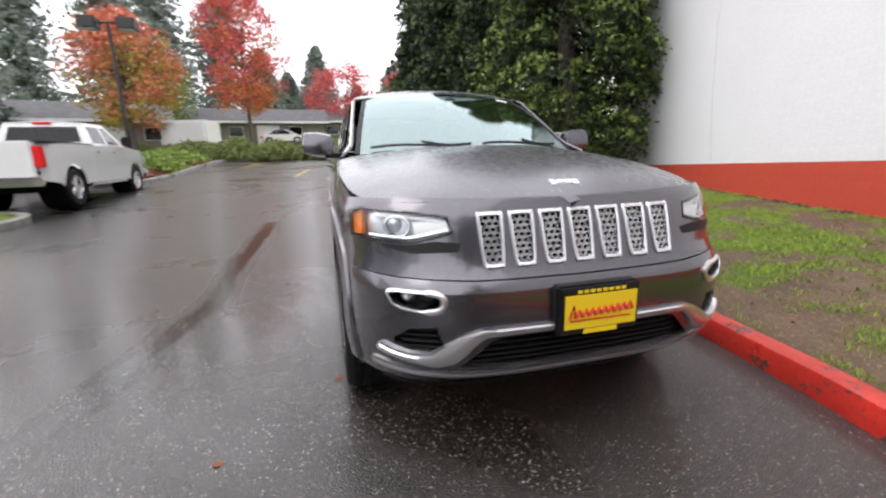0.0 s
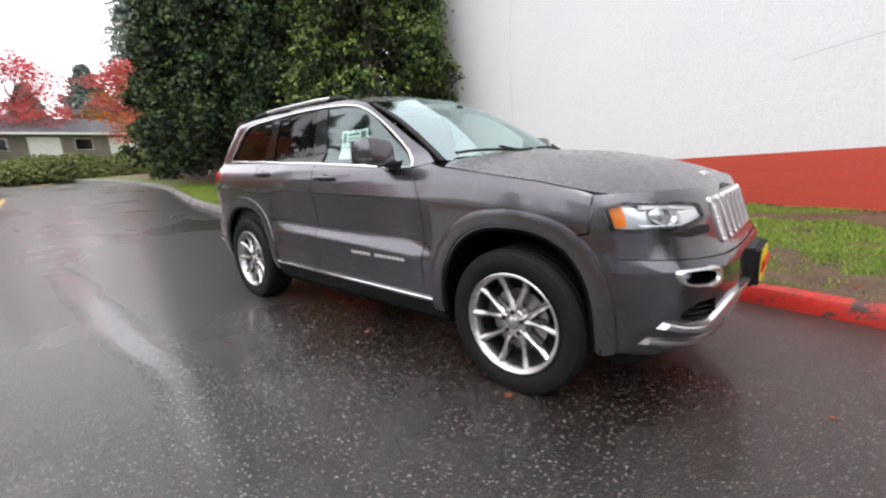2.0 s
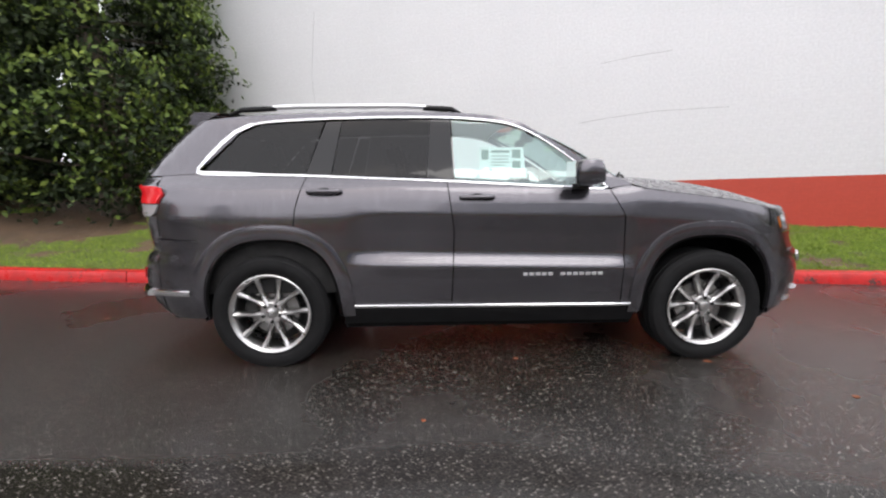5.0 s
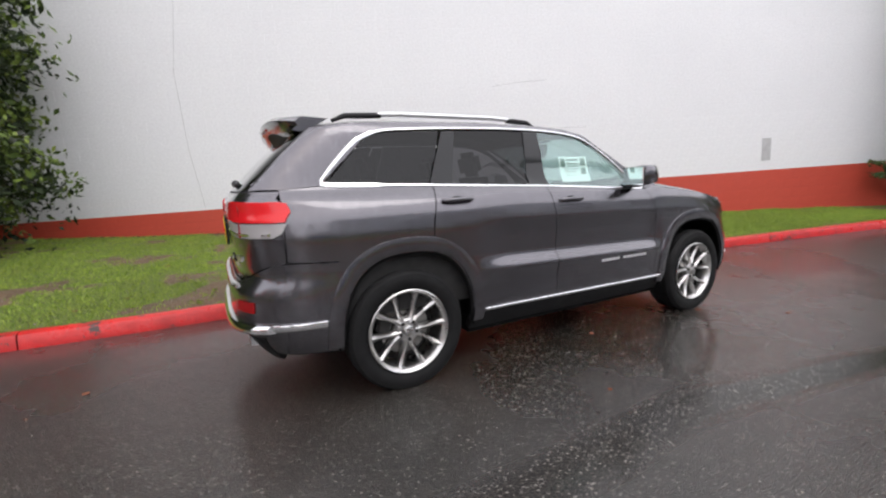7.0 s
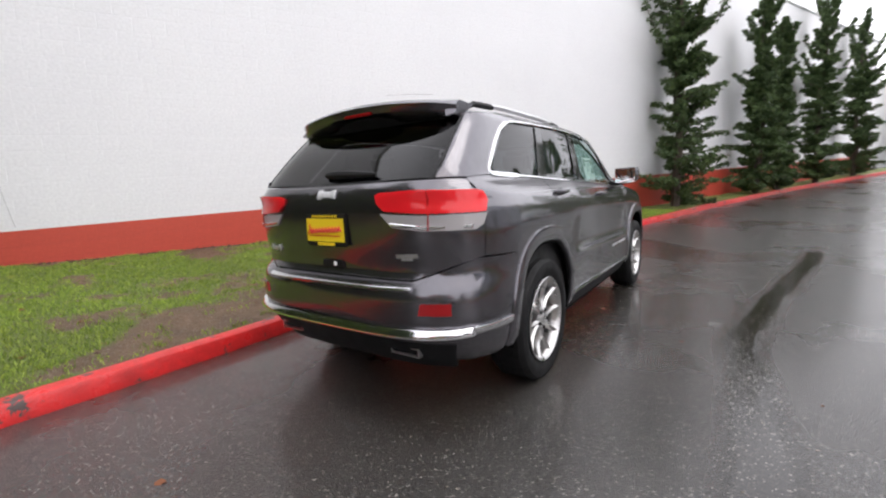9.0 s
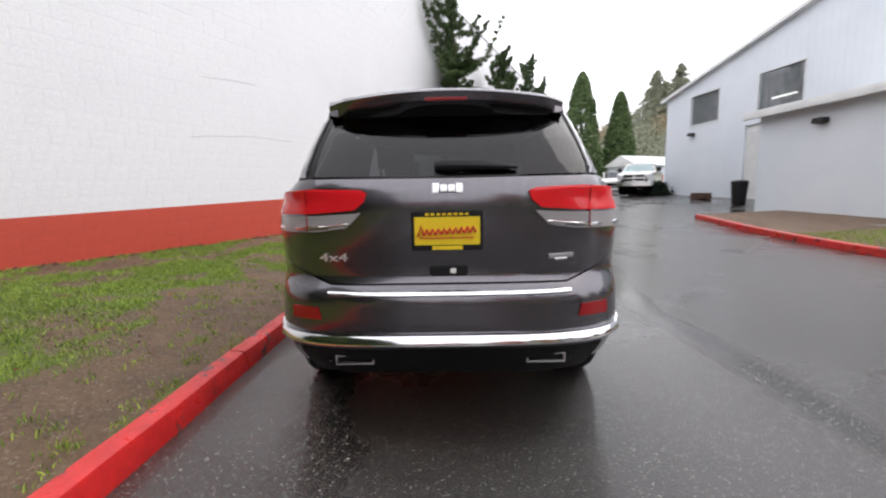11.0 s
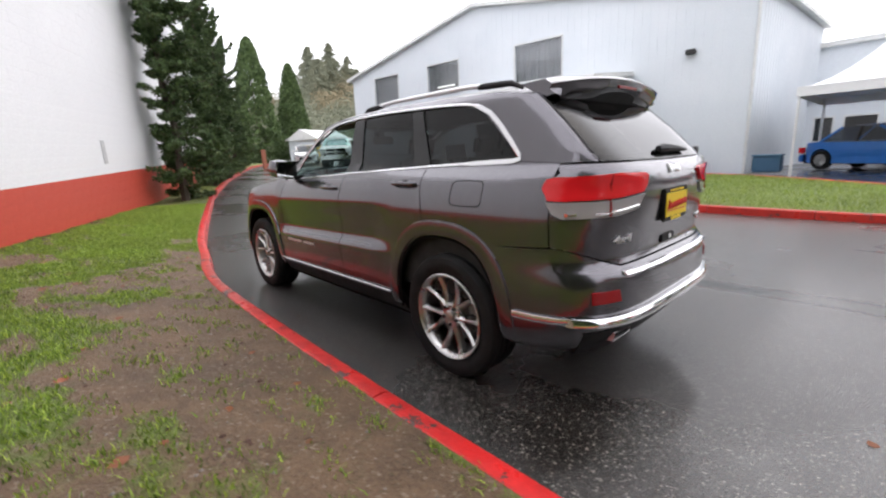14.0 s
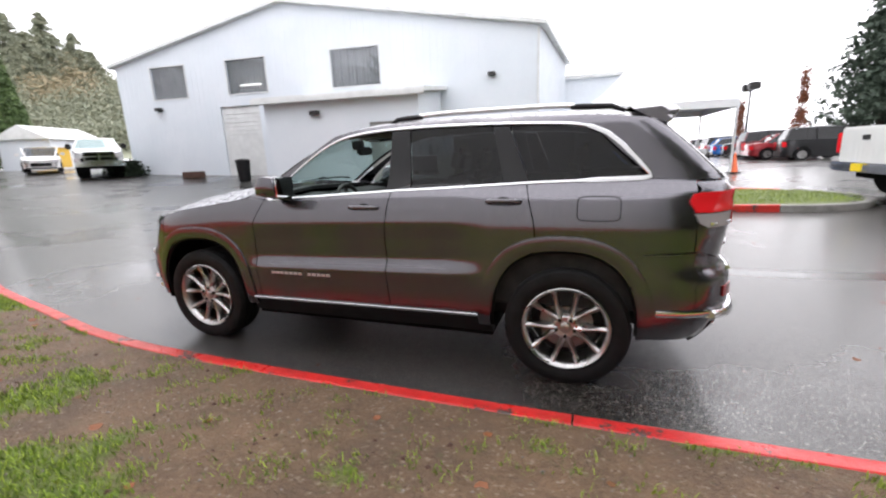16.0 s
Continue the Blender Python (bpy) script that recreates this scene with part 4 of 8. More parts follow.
def arch(cx, a0, a1, r, rz=None, n=22):
    """Points of a wheel opening from angle a0 to a1 (degrees)."""
    rz = rz or r + 0.060
    cx += 0.03 if cx < 0 else -0.01
    out = []
    for k in range(n + 1):
        a = radians(a0 + (a1 - a0) * k / n)
        c, s = math.cos(a), math.sin(a)
        q = (abs(c) ** 2.5 + abs(s) ** 2.5) ** (-1 / 2.5)
        out.append((cx + r * c * q, HUB_Z + rz * s * q))
    return out


suv = thing("suv", "dark grey metallic four-door SUV, wet, parked beside a red kerb", "car")
GAP = 0.0035
BELT = lerp_table([(-1.9, 1.288), (-1.2, 1.268), (-0.3, 1.232), (0.76, 1.172)])
DLO_TOP = [(-1.60, 1.572), (-1.54, 1.594), (-1.4, 1.615), (-1.05, 1.633), (-0.6, 1.642), (-0.25, 1.637), (0.0, 1.618), (0.16, 1.583), (0.32, 1.51), (0.5, 1.392), (0.66, 1.268)]
dlo_top = lerp_table(DLO_TOP + [(0.77, 1.175)])
RAIL_TOP = [(-1.915, 1.618), (-1.6, 1.652), (-1.2, 1.670), (-0.6, 1.678), (-0.2, 1.67), (0.02, 1.65), (0.2, 1.61), (0.45, 1.465), (0.7, 1.318), (0.93, 1.195)]


def side_parts(s):
    fn = on_side(s)
    mid = (0, 0, 0.8)
    A_R = 0.437
    # front fender, round the arch, up to the bonnet line
    top = [(1.845, 1.028), (1.80, 1.044), (1.6, 1.085), (1.3, 1.125), (1.0, 1.165), (0.90, 1.19)]
    out = [(0.865, 0.40), (1.02, 0.40)] + arch(AX, 176, 52, A_R) + [(1.80, 0.862), (1.845, 0.866)] + top + [(0.775, 1.165), (0.862, 1.0), (0.875, 0.8)]
    part("fender", panel(out, 0.05, fn, centre=mid, step_v=0.02), GREY_PAINT, suv)
    # bumper corner ahead of the arch
    out = arch(AX, 50, -6, A_R) + [(1.91, 0.30), (1.96, 0.32), (1.96, 0.80), (1.90, 0.86), (1.82, 0.858)]
    part("bumper_corner", panel(out, 0.05, fn, centre=mid), GREY_PAINT, suv)
    # doors
    fd = [(-0.265 + GAP, 0.425), (0.862 - GAP, 0.405), (0.872 - GAP, 0.8), (0.858 - GAP, 1.0), (0.772 - GAP, 1.163), (0.5, BELT(0.5) - 0.012), (0, BELT(0) - 0.012), (-0.29 + GAP, BELT(-0.29) - 0.012), (-0.247 + GAP, 0.9)]
    door = part("front_door", panel(fd, 0.08, fn, centre=mid, step_v=0.016), GREY_PAINT, suv)
    rd = [(-0.95, 0.43), (-0.265 - GAP, 0.425), (-0.247 - GAP, 0.9), (-0.29 - GAP, BELT(-0.29) - 0.012), (-0.8, BELT(-0.8) - 0.012), (-1.2 + GAP, BELT(-1.2) - 0.012), (-1.255 + GAP, 1.05), (-1.27 + GAP, 0.93)]
    rd += [p for p in arch(-AX, 66, 8, A_R)]
    rdoor = part("rear_door", panel(rd, 0.06, fn, centre=mid, step_v=0.016), GREY_PAINT, suv)
    # rear quarter
    q = [(-1.27 - GAP, 0.93), (-1.255 - GAP, 1.05), (-1.2 - GAP, BELT(-1.2) - 0.012), (-1.91, BELT(-1.9) - 0.012), (-2.13, 1.265), (-2.13, 0.875), (-1.87, 0.862)]
    q += arch(-AX, 146, 68, A_R)
    part("quarter_panel", panel(q, 0.05, fn, centre=mid, step_v=0.02), GREY_PAINT, suv)
    out = [(-2.19, 0.868), (-2.19, 0.33), (-1.93, 0.33)] + arch(-AX, 186, 148, A_R, n=12) + [(-1.865, 0.856)]
    part("rear_bumper_corner", panel(out, 0.05, lambda x, z: fn(x, z, -0.0025 * min(1, max(0, (-2.09 - x) / 0.05))), centre=mid), GREY_PAINT, suv)
    # greenhouse frame: pillars and roof edge with the window opening left free
    frame_top = [p for p in RAIL_TOP]
    ring = [(-1.905, BELT(-1.9) - 0.01)] + DLO_TOP[:1] + DLO_TOP[1:] + [(0.775, 1.172)]
    upper = frame_top[::-1] + [(tail_x(z) + 0.045, z) for z in (1.60, 1.56, 1.52, 1.46, 1.40, 1.34, 1.29, 1.268)] + [(-2.13, 1.268), (-1.91, BELT(-1.9) - 0.008)] + DLO_TOP + [(0.775, 1.172), (0.90, 1.192)]
    part("roof_side_frame", panel(upper, 0.06, fn, centre=mid), GREY_PAINT, suv)
    # glass and pillars
    def pane(x0, x1, slope0, slope1, n=12):
        b, t = [], []
        for k in range(n + 1):
            x = x0 + (x1 - x0) * k / n
            b.append((x, BELT(x) + 0.004))
        for k in range(n + 1):
            x = (x1 + slope1) + (x0 + slope0 - x1 - slope1) * k / n
            t.append((x, dlo_top(x) - 0.012))
        return b + t
    inset = lambda x, z, lift=0.0: fn(x, z, lift - 0.012)
    if s < 0:
        part("front_window", panel(pane(-0.235, 0.735, -0.02, -0.46, 16), 0.08, inset, 0.004, centre=mid), CLEAR_GLASS, suv, "clear side glass").visible_shadow = False
    part("rear_window", panel(pane(-1.045, -0.425, 0.075, 0.03), 0.08, inset, 0.004, centre=mid), TINT_GLASS, suv, "dark tinted side glass")
    part("quarter_window", panel(pane(-1.87, -1.215, 0.27, 0.13), 0.08, inset, 0.004, centre=mid), TINT_GLASS, suv, "dark tinted quarter glass")
    part("centre_pillar", panel([(-0.42, BELT(-0.42)), (-0.24, BELT(-0.24)), (-0.262, 1.62), (-0.395, 1.622)], 0.1, lambda x, z: fn(x, z, -0.004), 0.01, centre=mid), GLOSS_BLACK, suv)
    part("rear_pillar", panel([(-1.21, BELT(-1.2)), (-1.05, BELT(-1.05)), (-0.975, 1.614), (-1.075, 1.61)], 0.1, lambda x, z: fn(x, z, -0.004), 0.01, centre=mid), GLOSS_BLACK, suv)
    # bright window surround
    loop = [(x, BELT(x) - 0.004) for x in np.linspace(0.72, -1.86, 30)] + [(-1.90, 1.292), (-1.892, 1.312), (-1.83, 1.385), (-1.74, 1.478), (-1.66, 1.545), (-1.60, 1.572)]
    loop += [(p.x, p.y) for p in catmull([Vector((a, b)) for a, b in DLO_TOP], 4)] + [(0.735, 1.208), (0.755, 1.182)]
    part("window_trim", ribbon(loop, [0.027 if x < -1.55 else 0.014 for x, z in loop], fn, 0.007, True), CHROME, suv, "bright chrome window surround")
    # arch flares, sill, bright sill strip
    for cx, a0, a1 in ((AX, 183, -2), (-AX, 182, -3)):
        pts = arch(cx, a0, a1, 0.485, n=34)
        pts = [p for p in pts if abs(p[0]) < 1.99]
        part("arch_flare", ribbon(pts, 0.088, lambda x, z, lift: fn(x, z, lift), 0.014), GREY_PAINT, suv)
        part("arch_lining", ribbon(arch(cx, a0, a1, 0.436, n=30), 0.035, lambda x, z, lift: fn(x, z, lift - 0.008), 0.006), WELL_BLACK, suv)
        well = bmesh.new()
        rows = [[well.verts.new((x, s * y, z)) for y in (0.885, 0.56)] for x, z in arch(cx, 186, -6, 0.46, n=24)]
        for a, b in zip(rows, rows[1:]):
            well.faces.new((a[0], b[0], b[1], a[1]))
        well.faces.new([r[1] for r in rows])
        part("wheel_well", well, WELL_BLACK, suv)
    part("sill", panel([(-0.99, 0.27), (0.98, 0.27), (0.98, 0.395), (-0.97, 0.42)], 0.1, fn, 0.05, centre=mid), BLACK_TRIM, suv)
    part("sill_strip", ribbon([(x, 0.415 - 0.012 * (x + 0.9) / 1.8) for x in np.linspace(-0.90, 0.93, 24)], 0.024, fn, 0.016), CHROME, suv, "bright chrome sill strip")
    # badge bars on the front door
    for k in range(13):
        if k != 5:
            x = 0.20 + k * 0.041
            part("badge_bar", ribbon([(x, 0.622), (x + 0.03, 0.6215)], 0.022, fn, 0.004), BADGE, door)
    # handles
    for owner, hx, hz in ((door, -0.10, 1.118), (rdoor, -1.07, 1.160)):
        y = flank(hx, hz)
        cup = bmesh.new()
        bmesh.ops.create_uvsphere(cup, u_segments=20, v_segments=10, radius=1, matrix=Matrix.Translation((hx, s * (y - 0.006), hz - 0.006)) @ Matrix.Diagonal((0.052, 0.008, 0.034, 1)))
        part("handle_cup", cup, BLACK_TRIM, owner)
        pts = [(hx - 0.105, s * (y - 0.004), hz), (hx - 0.09, s * (y + 0.022), hz + 0.004), (hx, s * (y + 0.034), hz + 0.006), (hx + 0.09, s * (y + 0.022), hz + 0.004), (hx + 0.105, s * (y - 0.004), hz)]
        hb = tubed([p for p in catmull(pts, 5)], 0.0135, 10)
        part("door_handle", hb, GREY_PAINT, owner)
    # mirror
    mx, my, mz = 0.55, s * 0.975, 1.272
    mb = bmesh.new()
    r = bmesh.ops.create_cube(mb, size=1)
    bmesh.ops.subdivide_edges(mb, edges=mb.edges[:], cuts=5, use_grid_fill=True)
    for v in mb.verts:
        p = v.co * 2
        q = p.normalized() * max(abs(p.x), abs(p.y), abs(p.z))
        p = p.lerp(q, 0.62)
        v.co = Vector((mx + (0.085 - 0.02 * p.z) * p.x + (0.015 if p.x < 0 else 0.03), my + 0.112 * p.y, mz + 0.082 * p.z + 0.012 * p.y * s))
    mir = part("wing_mirror", mb, GREY_PAINT, suv)
    part("mirror_base", boxed(mx - 0.02, mx + 0.09, min(my - s * 0.20, my - s * 0.03), max(my - s * 0.20, my - s * 0.03), mz - 0.092, mz - 0.06, bevel=0.012), BLACK_TRIM, mir)
    part("mirror_glass", boxed(mx - 0.082, mx - 0.074, my - 0.092, my + 0.092, mz - 0.068, mz + 0.068, bevel=0.003), plain("mirror_silver", (0.85, 0.87, 0.88), 0.02, 1.0), mir)
    part("turn_lamp", boxed(mx + 0.0, mx + 0.1, my + (0.085 if s > 0 else -0.114), my + (0.114 if s > 0 else -0.085), mz - 0.05, mz - 0.035, bevel=0.004), LAMP_CLEAR, mir)
    # roof rail
    rz = lerp_table([(-1.75, 1.702), (-1.3, 1.722), (-0.6, 1.725), (-0.2, 1.706)])
    ry = s * 0.55
    part("roof_rail", tubed([(x, ry, rz(x) + 0.006) for x in np.linspace(-1.46, -0.42, 14)], 0.016, 10), SATIN, suv, "satin silver roof rail")
    for xa, xb in ((-1.76, -1.44), (-0.44, -0.18)):
        pts = [(x, ry, rz(x) - (0.03 if x in (xa, xb) and (x < -1.6 or x > -0.3) else 0.0)) for x in np.linspace(xa, xb, 5)]
        part("rail_foot", tubed(pts, [0.012, 0.017, 0.019, 0.019, 0.017] if xa < -1 else [0.017, 0.019, 0.019, 0.017, 0.012], 10), BLACK_TRIM, suv)
    # tail lamp: wraps the corner
    def lamp_fn(u, z, lift=0.0):
        return on_tail(s * u, z, lift)
    yo = lambda z: tail_edge(-2.06, z)
    ye = lambda x, z: tail_edge(x, z)
    red = [(0.40, 1.203), (0.372, 1.19), (0.385, 1.15), (0.43, 1.112), (0.62, 1.098), (ye(-2.14, 1.095), 1.095), (ye(-2.07, 1.098), 1.098), (ye(-2.02, 1.15), 1.15), (ye(-1.985, 1.195), 1.195), (ye(-2.06, 1.203), 1.203), (0.62, 1.212)]
    lamp = part("tail_lamp", panel(red, 0.04, lambda u, z: lamp_fn(u, z, 0.014), 0.03, centre=mid), LAMP_RED, suv, "red tail lamp lens")
    clear = [(0.40, 1.10), (0.47, 1.03), (0.62, 1.012), (ye(-2.17, 1.012), 1.012), (ye(-2.12, 1.035), 1.035), (ye(-2.08, 1.09), 1.09), (0.62, 1.088), (0.44, 1.096)]
    part("reverse_lamp", panel(clear, 0.04, lambda u, z: lamp_fn(u, z, 0.009), 0.03, centre=mid), LAMP_WHITE, lamp, "clear silver reversing lens")
    part("lamp_split", ribbon([(0.665, 1.21), (0.665, 1.15), (0.665, 1.015)], 0.005, lamp_fn, 0.0165), LAMP_DARK_RED, lamp)
    part("lamp_bar", ribbon([(0.46, 1.045), (0.6, 1.032), (0.70, 1.028), (yo(1.03) - 0.045, 1.031)], 0.02, lamp_fn, 0.016), CHROME, lamp)
    part("reflector", panel([(0.61, 0.60), (0.765, 0.60), (0.765, 0.66), (0.625, 0.658)], 0.05, lambda u, z: lamp_fn(u, z, 0.006), 0.015, centre=mid), LAMP_DARK_RED, suv, "dark red bumper reflector")
    # exhaust tip
    tip = bmesh.new()
    ey, ew, ez = s * 0.47, 0.095, 0.352
    for a, b, c, d in ((-ew, ew, 0.0, 0.008), (-ew, ew, 0.042, 0.050), (-ew, -ew + 0.009, 0.008, 0.042), (ew - 0.009, ew, 0.008, 0.042)):
        box(tip, -2.335, -2.18, ey + a, ey + b, ez + c, ez + d, bevel=0.002)
    part("exhaust_tip", tip, GRILLE_SILVER, suv, "flat chrome exhaust finisher")
    part("exhaust_pipe", boxed(-2.315, -1.9, ey - 0.085, ey + 0.085, ez + 0.009, ez + 0.041), BLACK_TRIM, suv)
    # headlamp in its opening
    def face(u, z, lift=0.0):
        return on_nose(s * u, z, lift)
    hl = HEADLAMP
    body = part("headlamp", panel([(u, z) for u, z in hl], 0.03, lambda u, z: face(u, z, -0.035), 0.02, centre=mid), LAMP_SILVER, suv, "clear projector headlamp with an amber corner")
    part("lens", panel([(u, z) for u, z in hl], 0.03, lambda u, z: face(u, z, 0.003), 0.02, centre=mid), LAMP_CLEAR, body)
    part("lamp_bezel", ribbon([p for p in hl], 0.009, face, 0.004, True), GLOSS_BLACK, body)
    part("lamp_rim", ribbon([(0.80, 0.892), (0.74, 0.889), (0.665, 0.886), (0.60, 0.899), (0.53, 0.914)], 0.010, lambda u, z, l: face(u, z, l - 0.012), 0.006), SATIN, body)
    part("side_marker", panel([(0.824, 0.890), (0.860, 0.884), (0.860, 0.968), (0.818, 0.984)], 0.03, lambda u, z: face(u, z, -0.012), 0.02, centre=mid), LAMP_AMBER, body, "amber side marker")
    pr = bmesh.new()
    bmesh.ops.create_uvsphere(pr, u_segments=20, v_segments=12, radius=0.036, matrix=Matrix.Translation(face(0.70, 0.928, -0.045)))
    part("projector", pr, plain("projector_lens", (0.55, 0.57, 0.60), 0.08, 0.6), body)
    part("projector_ring", ribbon([(0.70 + 0.042 * math.cos(a), 0.928 + 0.038 * math.sin(a)) for a in np.linspace(0, math.tau, 25)[:-1]], 0.010, lambda u, z, l: face(u, z, l - 0.022), 0.010, True), GRILLE_SILVER, body)
    part("lamp_brow", ribbon([(0.77, 0.968), (0.66, 0.962), (0.545, 0.946)], 0.020, lambda u, z, l: face(u, z, l - 0.02), 0.010), PAPER, body)
    part("lamp_blade", ribbon([(0.645, 0.918), (0.535, 0.926)], 0.046, lambda u, z, l: face(u, z, l - 0.02), 0.010), PAPER, body)
    part("lamp_pocket", panel([(0.485, 0.868), (0.50, 0.838), (0.66, 0.835), (0.76, 0.856), (0.76, 0.866), (0.66, 0.866), (0.58, 0.878)], 0.04, lambda u, z: face(u, z, 0.003), 0.02, centre=mid), BLACK_TRIM, suv)
    # fog lamp
    fg = [(0.575, 0.675), (0.61, 0.645), (0.75, 0.66), (0.785, 0.69), (0.78, 0.722), (0.60, 0.715)]
    part("fog_bezel", ribbon([(p.x, p.y) for p in catmull([Vector(p) for p in FOG_HOLE], 6, True)], [0.011 if p.x > 0.625 else 0.024 for p in catmull([Vector(p) for p in FOG_HOLE], 6, True)], face, 0.010, True), SATIN, suv, "satin fog lamp surround")
    fb = part("fog_pocket", panel(FOG_HOLE, 0.05, lambda u, z: face(u, z, -0.06), -0.05, centre=mid), GLOSS_BLACK, suv)
    fl = bmesh.new()
    bmesh.ops.create_uvsphere(fl, u_segments=16, v_segments=10, radius=0.03, matrix=Matrix.Translation(face(0.68, 0.683, -0.045)))
    part("fog_lamp", fl, LAMP_SILVER, fb)
    part("side_vent", panel(VENT_HOLE, 0.03, lambda u, z: face(u, z, -0.03), -0.03, centre=mid), BLACK_TRIM, suv)
    for k in range(4):
        z = 0.492 + k * 0.024
        part("vent_bar", ribbon([(0.585, z), (0.65, z), (0.70 + 0.012 * k, z)], 0.010, lambda u, v, l: face(u, v, l - 0.02), 0.012), BLACK_TRIM, suv)


HEADLAMP = [(0.525, 0.962), (0.515, 0.905), (0.585, 0.888), (0.66, 0.872), (0.74, 0.876), (0.862, 0.880), (0.862, 0.972), (0.82, 0.992), (0.66, 0.982)]
FOG_HOLE = [(0.575, 0.665), (0.61, 0.638), (0.72, 0.648), (0.752, 0.675), (0.745, 0.708), (0.60, 0.703)]
VENT_HOLE = [(0.57, 0.482), (0.69, 0.482), (0.745, 0.50), (0.745, 0.525), (0.69, 0.57), (0.60, 0.578)]
for s_ in (-1, 1):
    side_parts(s_)

# nose: grille panel, bumper, bright trims
SLOTS = []
for k_ in range(7):
    c_ = (k_ - 3) * 0.1235
    SLOTS.append([(c_ - 0.044, 0.955), (c_ - 0.036, 0.80), (c_ - 0.022, 0.785), (c_ + 0.022, 0.785), (c_ + 0.036, 0.80), (c_ + 0.044, 0.955), (c_ + 0.035, 0.968), (c_ - 0.035, 0.968)])
HL_HOLES = [HEADLAMP, [(-a, b) for a, b in HEADLAMP[::-1]]]
NE = nose_edge
grille_out = [(-NE(1.9, 0.76), 0.76), (-0.45, 0.742), (0, 0.738), (0.45, 0.742), (NE(1.9, 0.76), 0.76), (NE(1.85, 0.86), 0.86), (NE(1.85, 0.92), 0.92), (NE(1.85, 0.985), 0.985), (NE(1.85, 1.026), 1.026), (0.70, 1.032), (0.55, 1.030), (0.30, 1.022), (0, 1.018), (-0.30, 1.022), (-0.55, 1.030), (-0.70, 1.032), (-NE(1.85, 1.026), 1.026), (-NE(1.85, 0.985), 0.985), (-NE(1.85, 0.92), 0.92), (-NE(1.85, 0.86), 0.86)]


def split_convex(h):
    """Headlamp opening as two convex pieces."""
    s = 1 if h[0][0] > 0 else -1
    a = [(0.525, 0.962), (0.515, 0.905), (0.66, 0.872), (0.66, 0.982)]
    b = [(0.66, 0.982), (0.66, 0.872), (0.74, 0.872), (0.862, 0.876), (0.862, 0.972), (0.82, 0.992)]
    return [[(s * u, v) for u, v in (a if s > 0 else a[::-1])], [(s * u, v) for u, v in (b if s > 0 else b[::-1])]]


holes_ = [h for H in HL_HOLES for h in split_convex(H)]
grille_panel = part("grille_panel", panel(grille_out, 0.05, on_nose, 0.03, holes=SLOTS + holes_), GREY_PAINT, suv)
for h_ in SLOTS:
    c_ = (h_[0][0] + h_[5][0]) / 2
    loop_ = [(p.x, p.y) for p in catmull([Vector(p) for p in h_], 4, True)]
    part("grille_surround", ribbon(loop_, 0.013, on_nose, 0.010, True), SATIN, grille_panel, "satin silver grille slot surround")
    part("grille_backing", panel(h_, 0.06, lambda y, z: on_nose(y, z, -0.05), -0.03), GLOSS_BLACK, grille_panel)
    mesh_ = bmesh.new()
    for r_ in range(8):
        zc_ = 0.802 + r_ * 0.0215
        for q_ in range(3):
            yc_ = c_ + (q_ - 1) * 0.026 + (0.013 if r_ % 2 else -0.0)
            if abs(yc_ - c_) > 0.036:
                continue
            hexa_ = [(yc_ + 0.0135 * math.cos(radians(60 * k)), zc_ + 0.0105 * math.sin(radians(60 * k))) for k in range(6)]
            ribbon(hexa_, 0.0052, lambda y, z, l: on_nose(y, z, l - 0.010), 0.008, True, bm=mesh_)
    part("grille_mesh", mesh_, GRILLE_SILVER, grille_panel, "silver honeycomb grille mesh")
LOWER_MOUTH = [(-0.52, 0.405), (-0.30, 0.378), (0.30, 0.378), (0.52, 0.405), (0.40, 0.515), (0.33, 0.535), (-0.33, 0.535), (-0.40, 0.515)]
bz_ = (0.33, 0.4, 0.5, 0.6, 0.7, 0.756)
bump_out = [(-0.5, 0.292), (0, 0.287), (0.5, 0.292)] + [(NE(1.955, z), z) for z in bz_] + [(0.45, 0.737), (0, 0.733), (-0.45, 0.737)] + [(-NE(1.955, z), z) for z in bz_[::-1]]
mirror_ = lambda h: [(-a, b) for a, b in h[::-1]]
part("front_bumper", panel(bump_out, 0.05, on_nose, 0.03, holes=[FOG_HOLE, mirror_(FOG_HOLE), VENT_HOLE, mirror_(VENT_HOLE), LOWER_MOUTH]), GREY_PAINT, suv)
part("lower_grille_backing", panel([(-0.52, 0.39), (0.52, 0.39), (0.52, 0.55), (-0.52, 0.55)], 0.06, lambda y, z: on_nose(y, z, -0.07), 0.01), GLOSS_BLACK, suv)
for k_ in range(5):
    part("lower_grille_bar", ribbon([(y, 0.42 + k_ * 0.025) for y in np.linspace(-0.46, 0.46, 16)], 0.010, lambda y, z, l: on_nose(y, z, l - 0.03), 0.012), BLACK_TRIM, suv)
trim_ = catmull([Vector(p) for p in ((-0.80, 0.478), (-0.74, 0.458), (-0.64, 0.444), (-0.57, 0.462), (-0.47, 0.533), (-0.38, 0.553), (0, 0.552), (0.38, 0.553), (0.47, 0.533), (0.57, 0.462), (0.64, 0.444), (0.74, 0.458), (0.80, 0.478))], 5)
part("bumper_trim", ribbon([(p.x, p.y) for p in trim_], [0.030 + 0.055 * math.exp(-((abs(p.x) - 0.56) / 0.085) ** 2) for p in trim_], on_nose, 0.020), SATIN, suv, "satin silver bumper trim")
part("chin_trim", ribbon([(y, 0.343 + 0.10 * abs(y) ** 3) for y in np.linspace(-0.82, 0.82, 40)], 0.028, on_nose, 0.012), SATIN, suv, "satin silver chin strip")
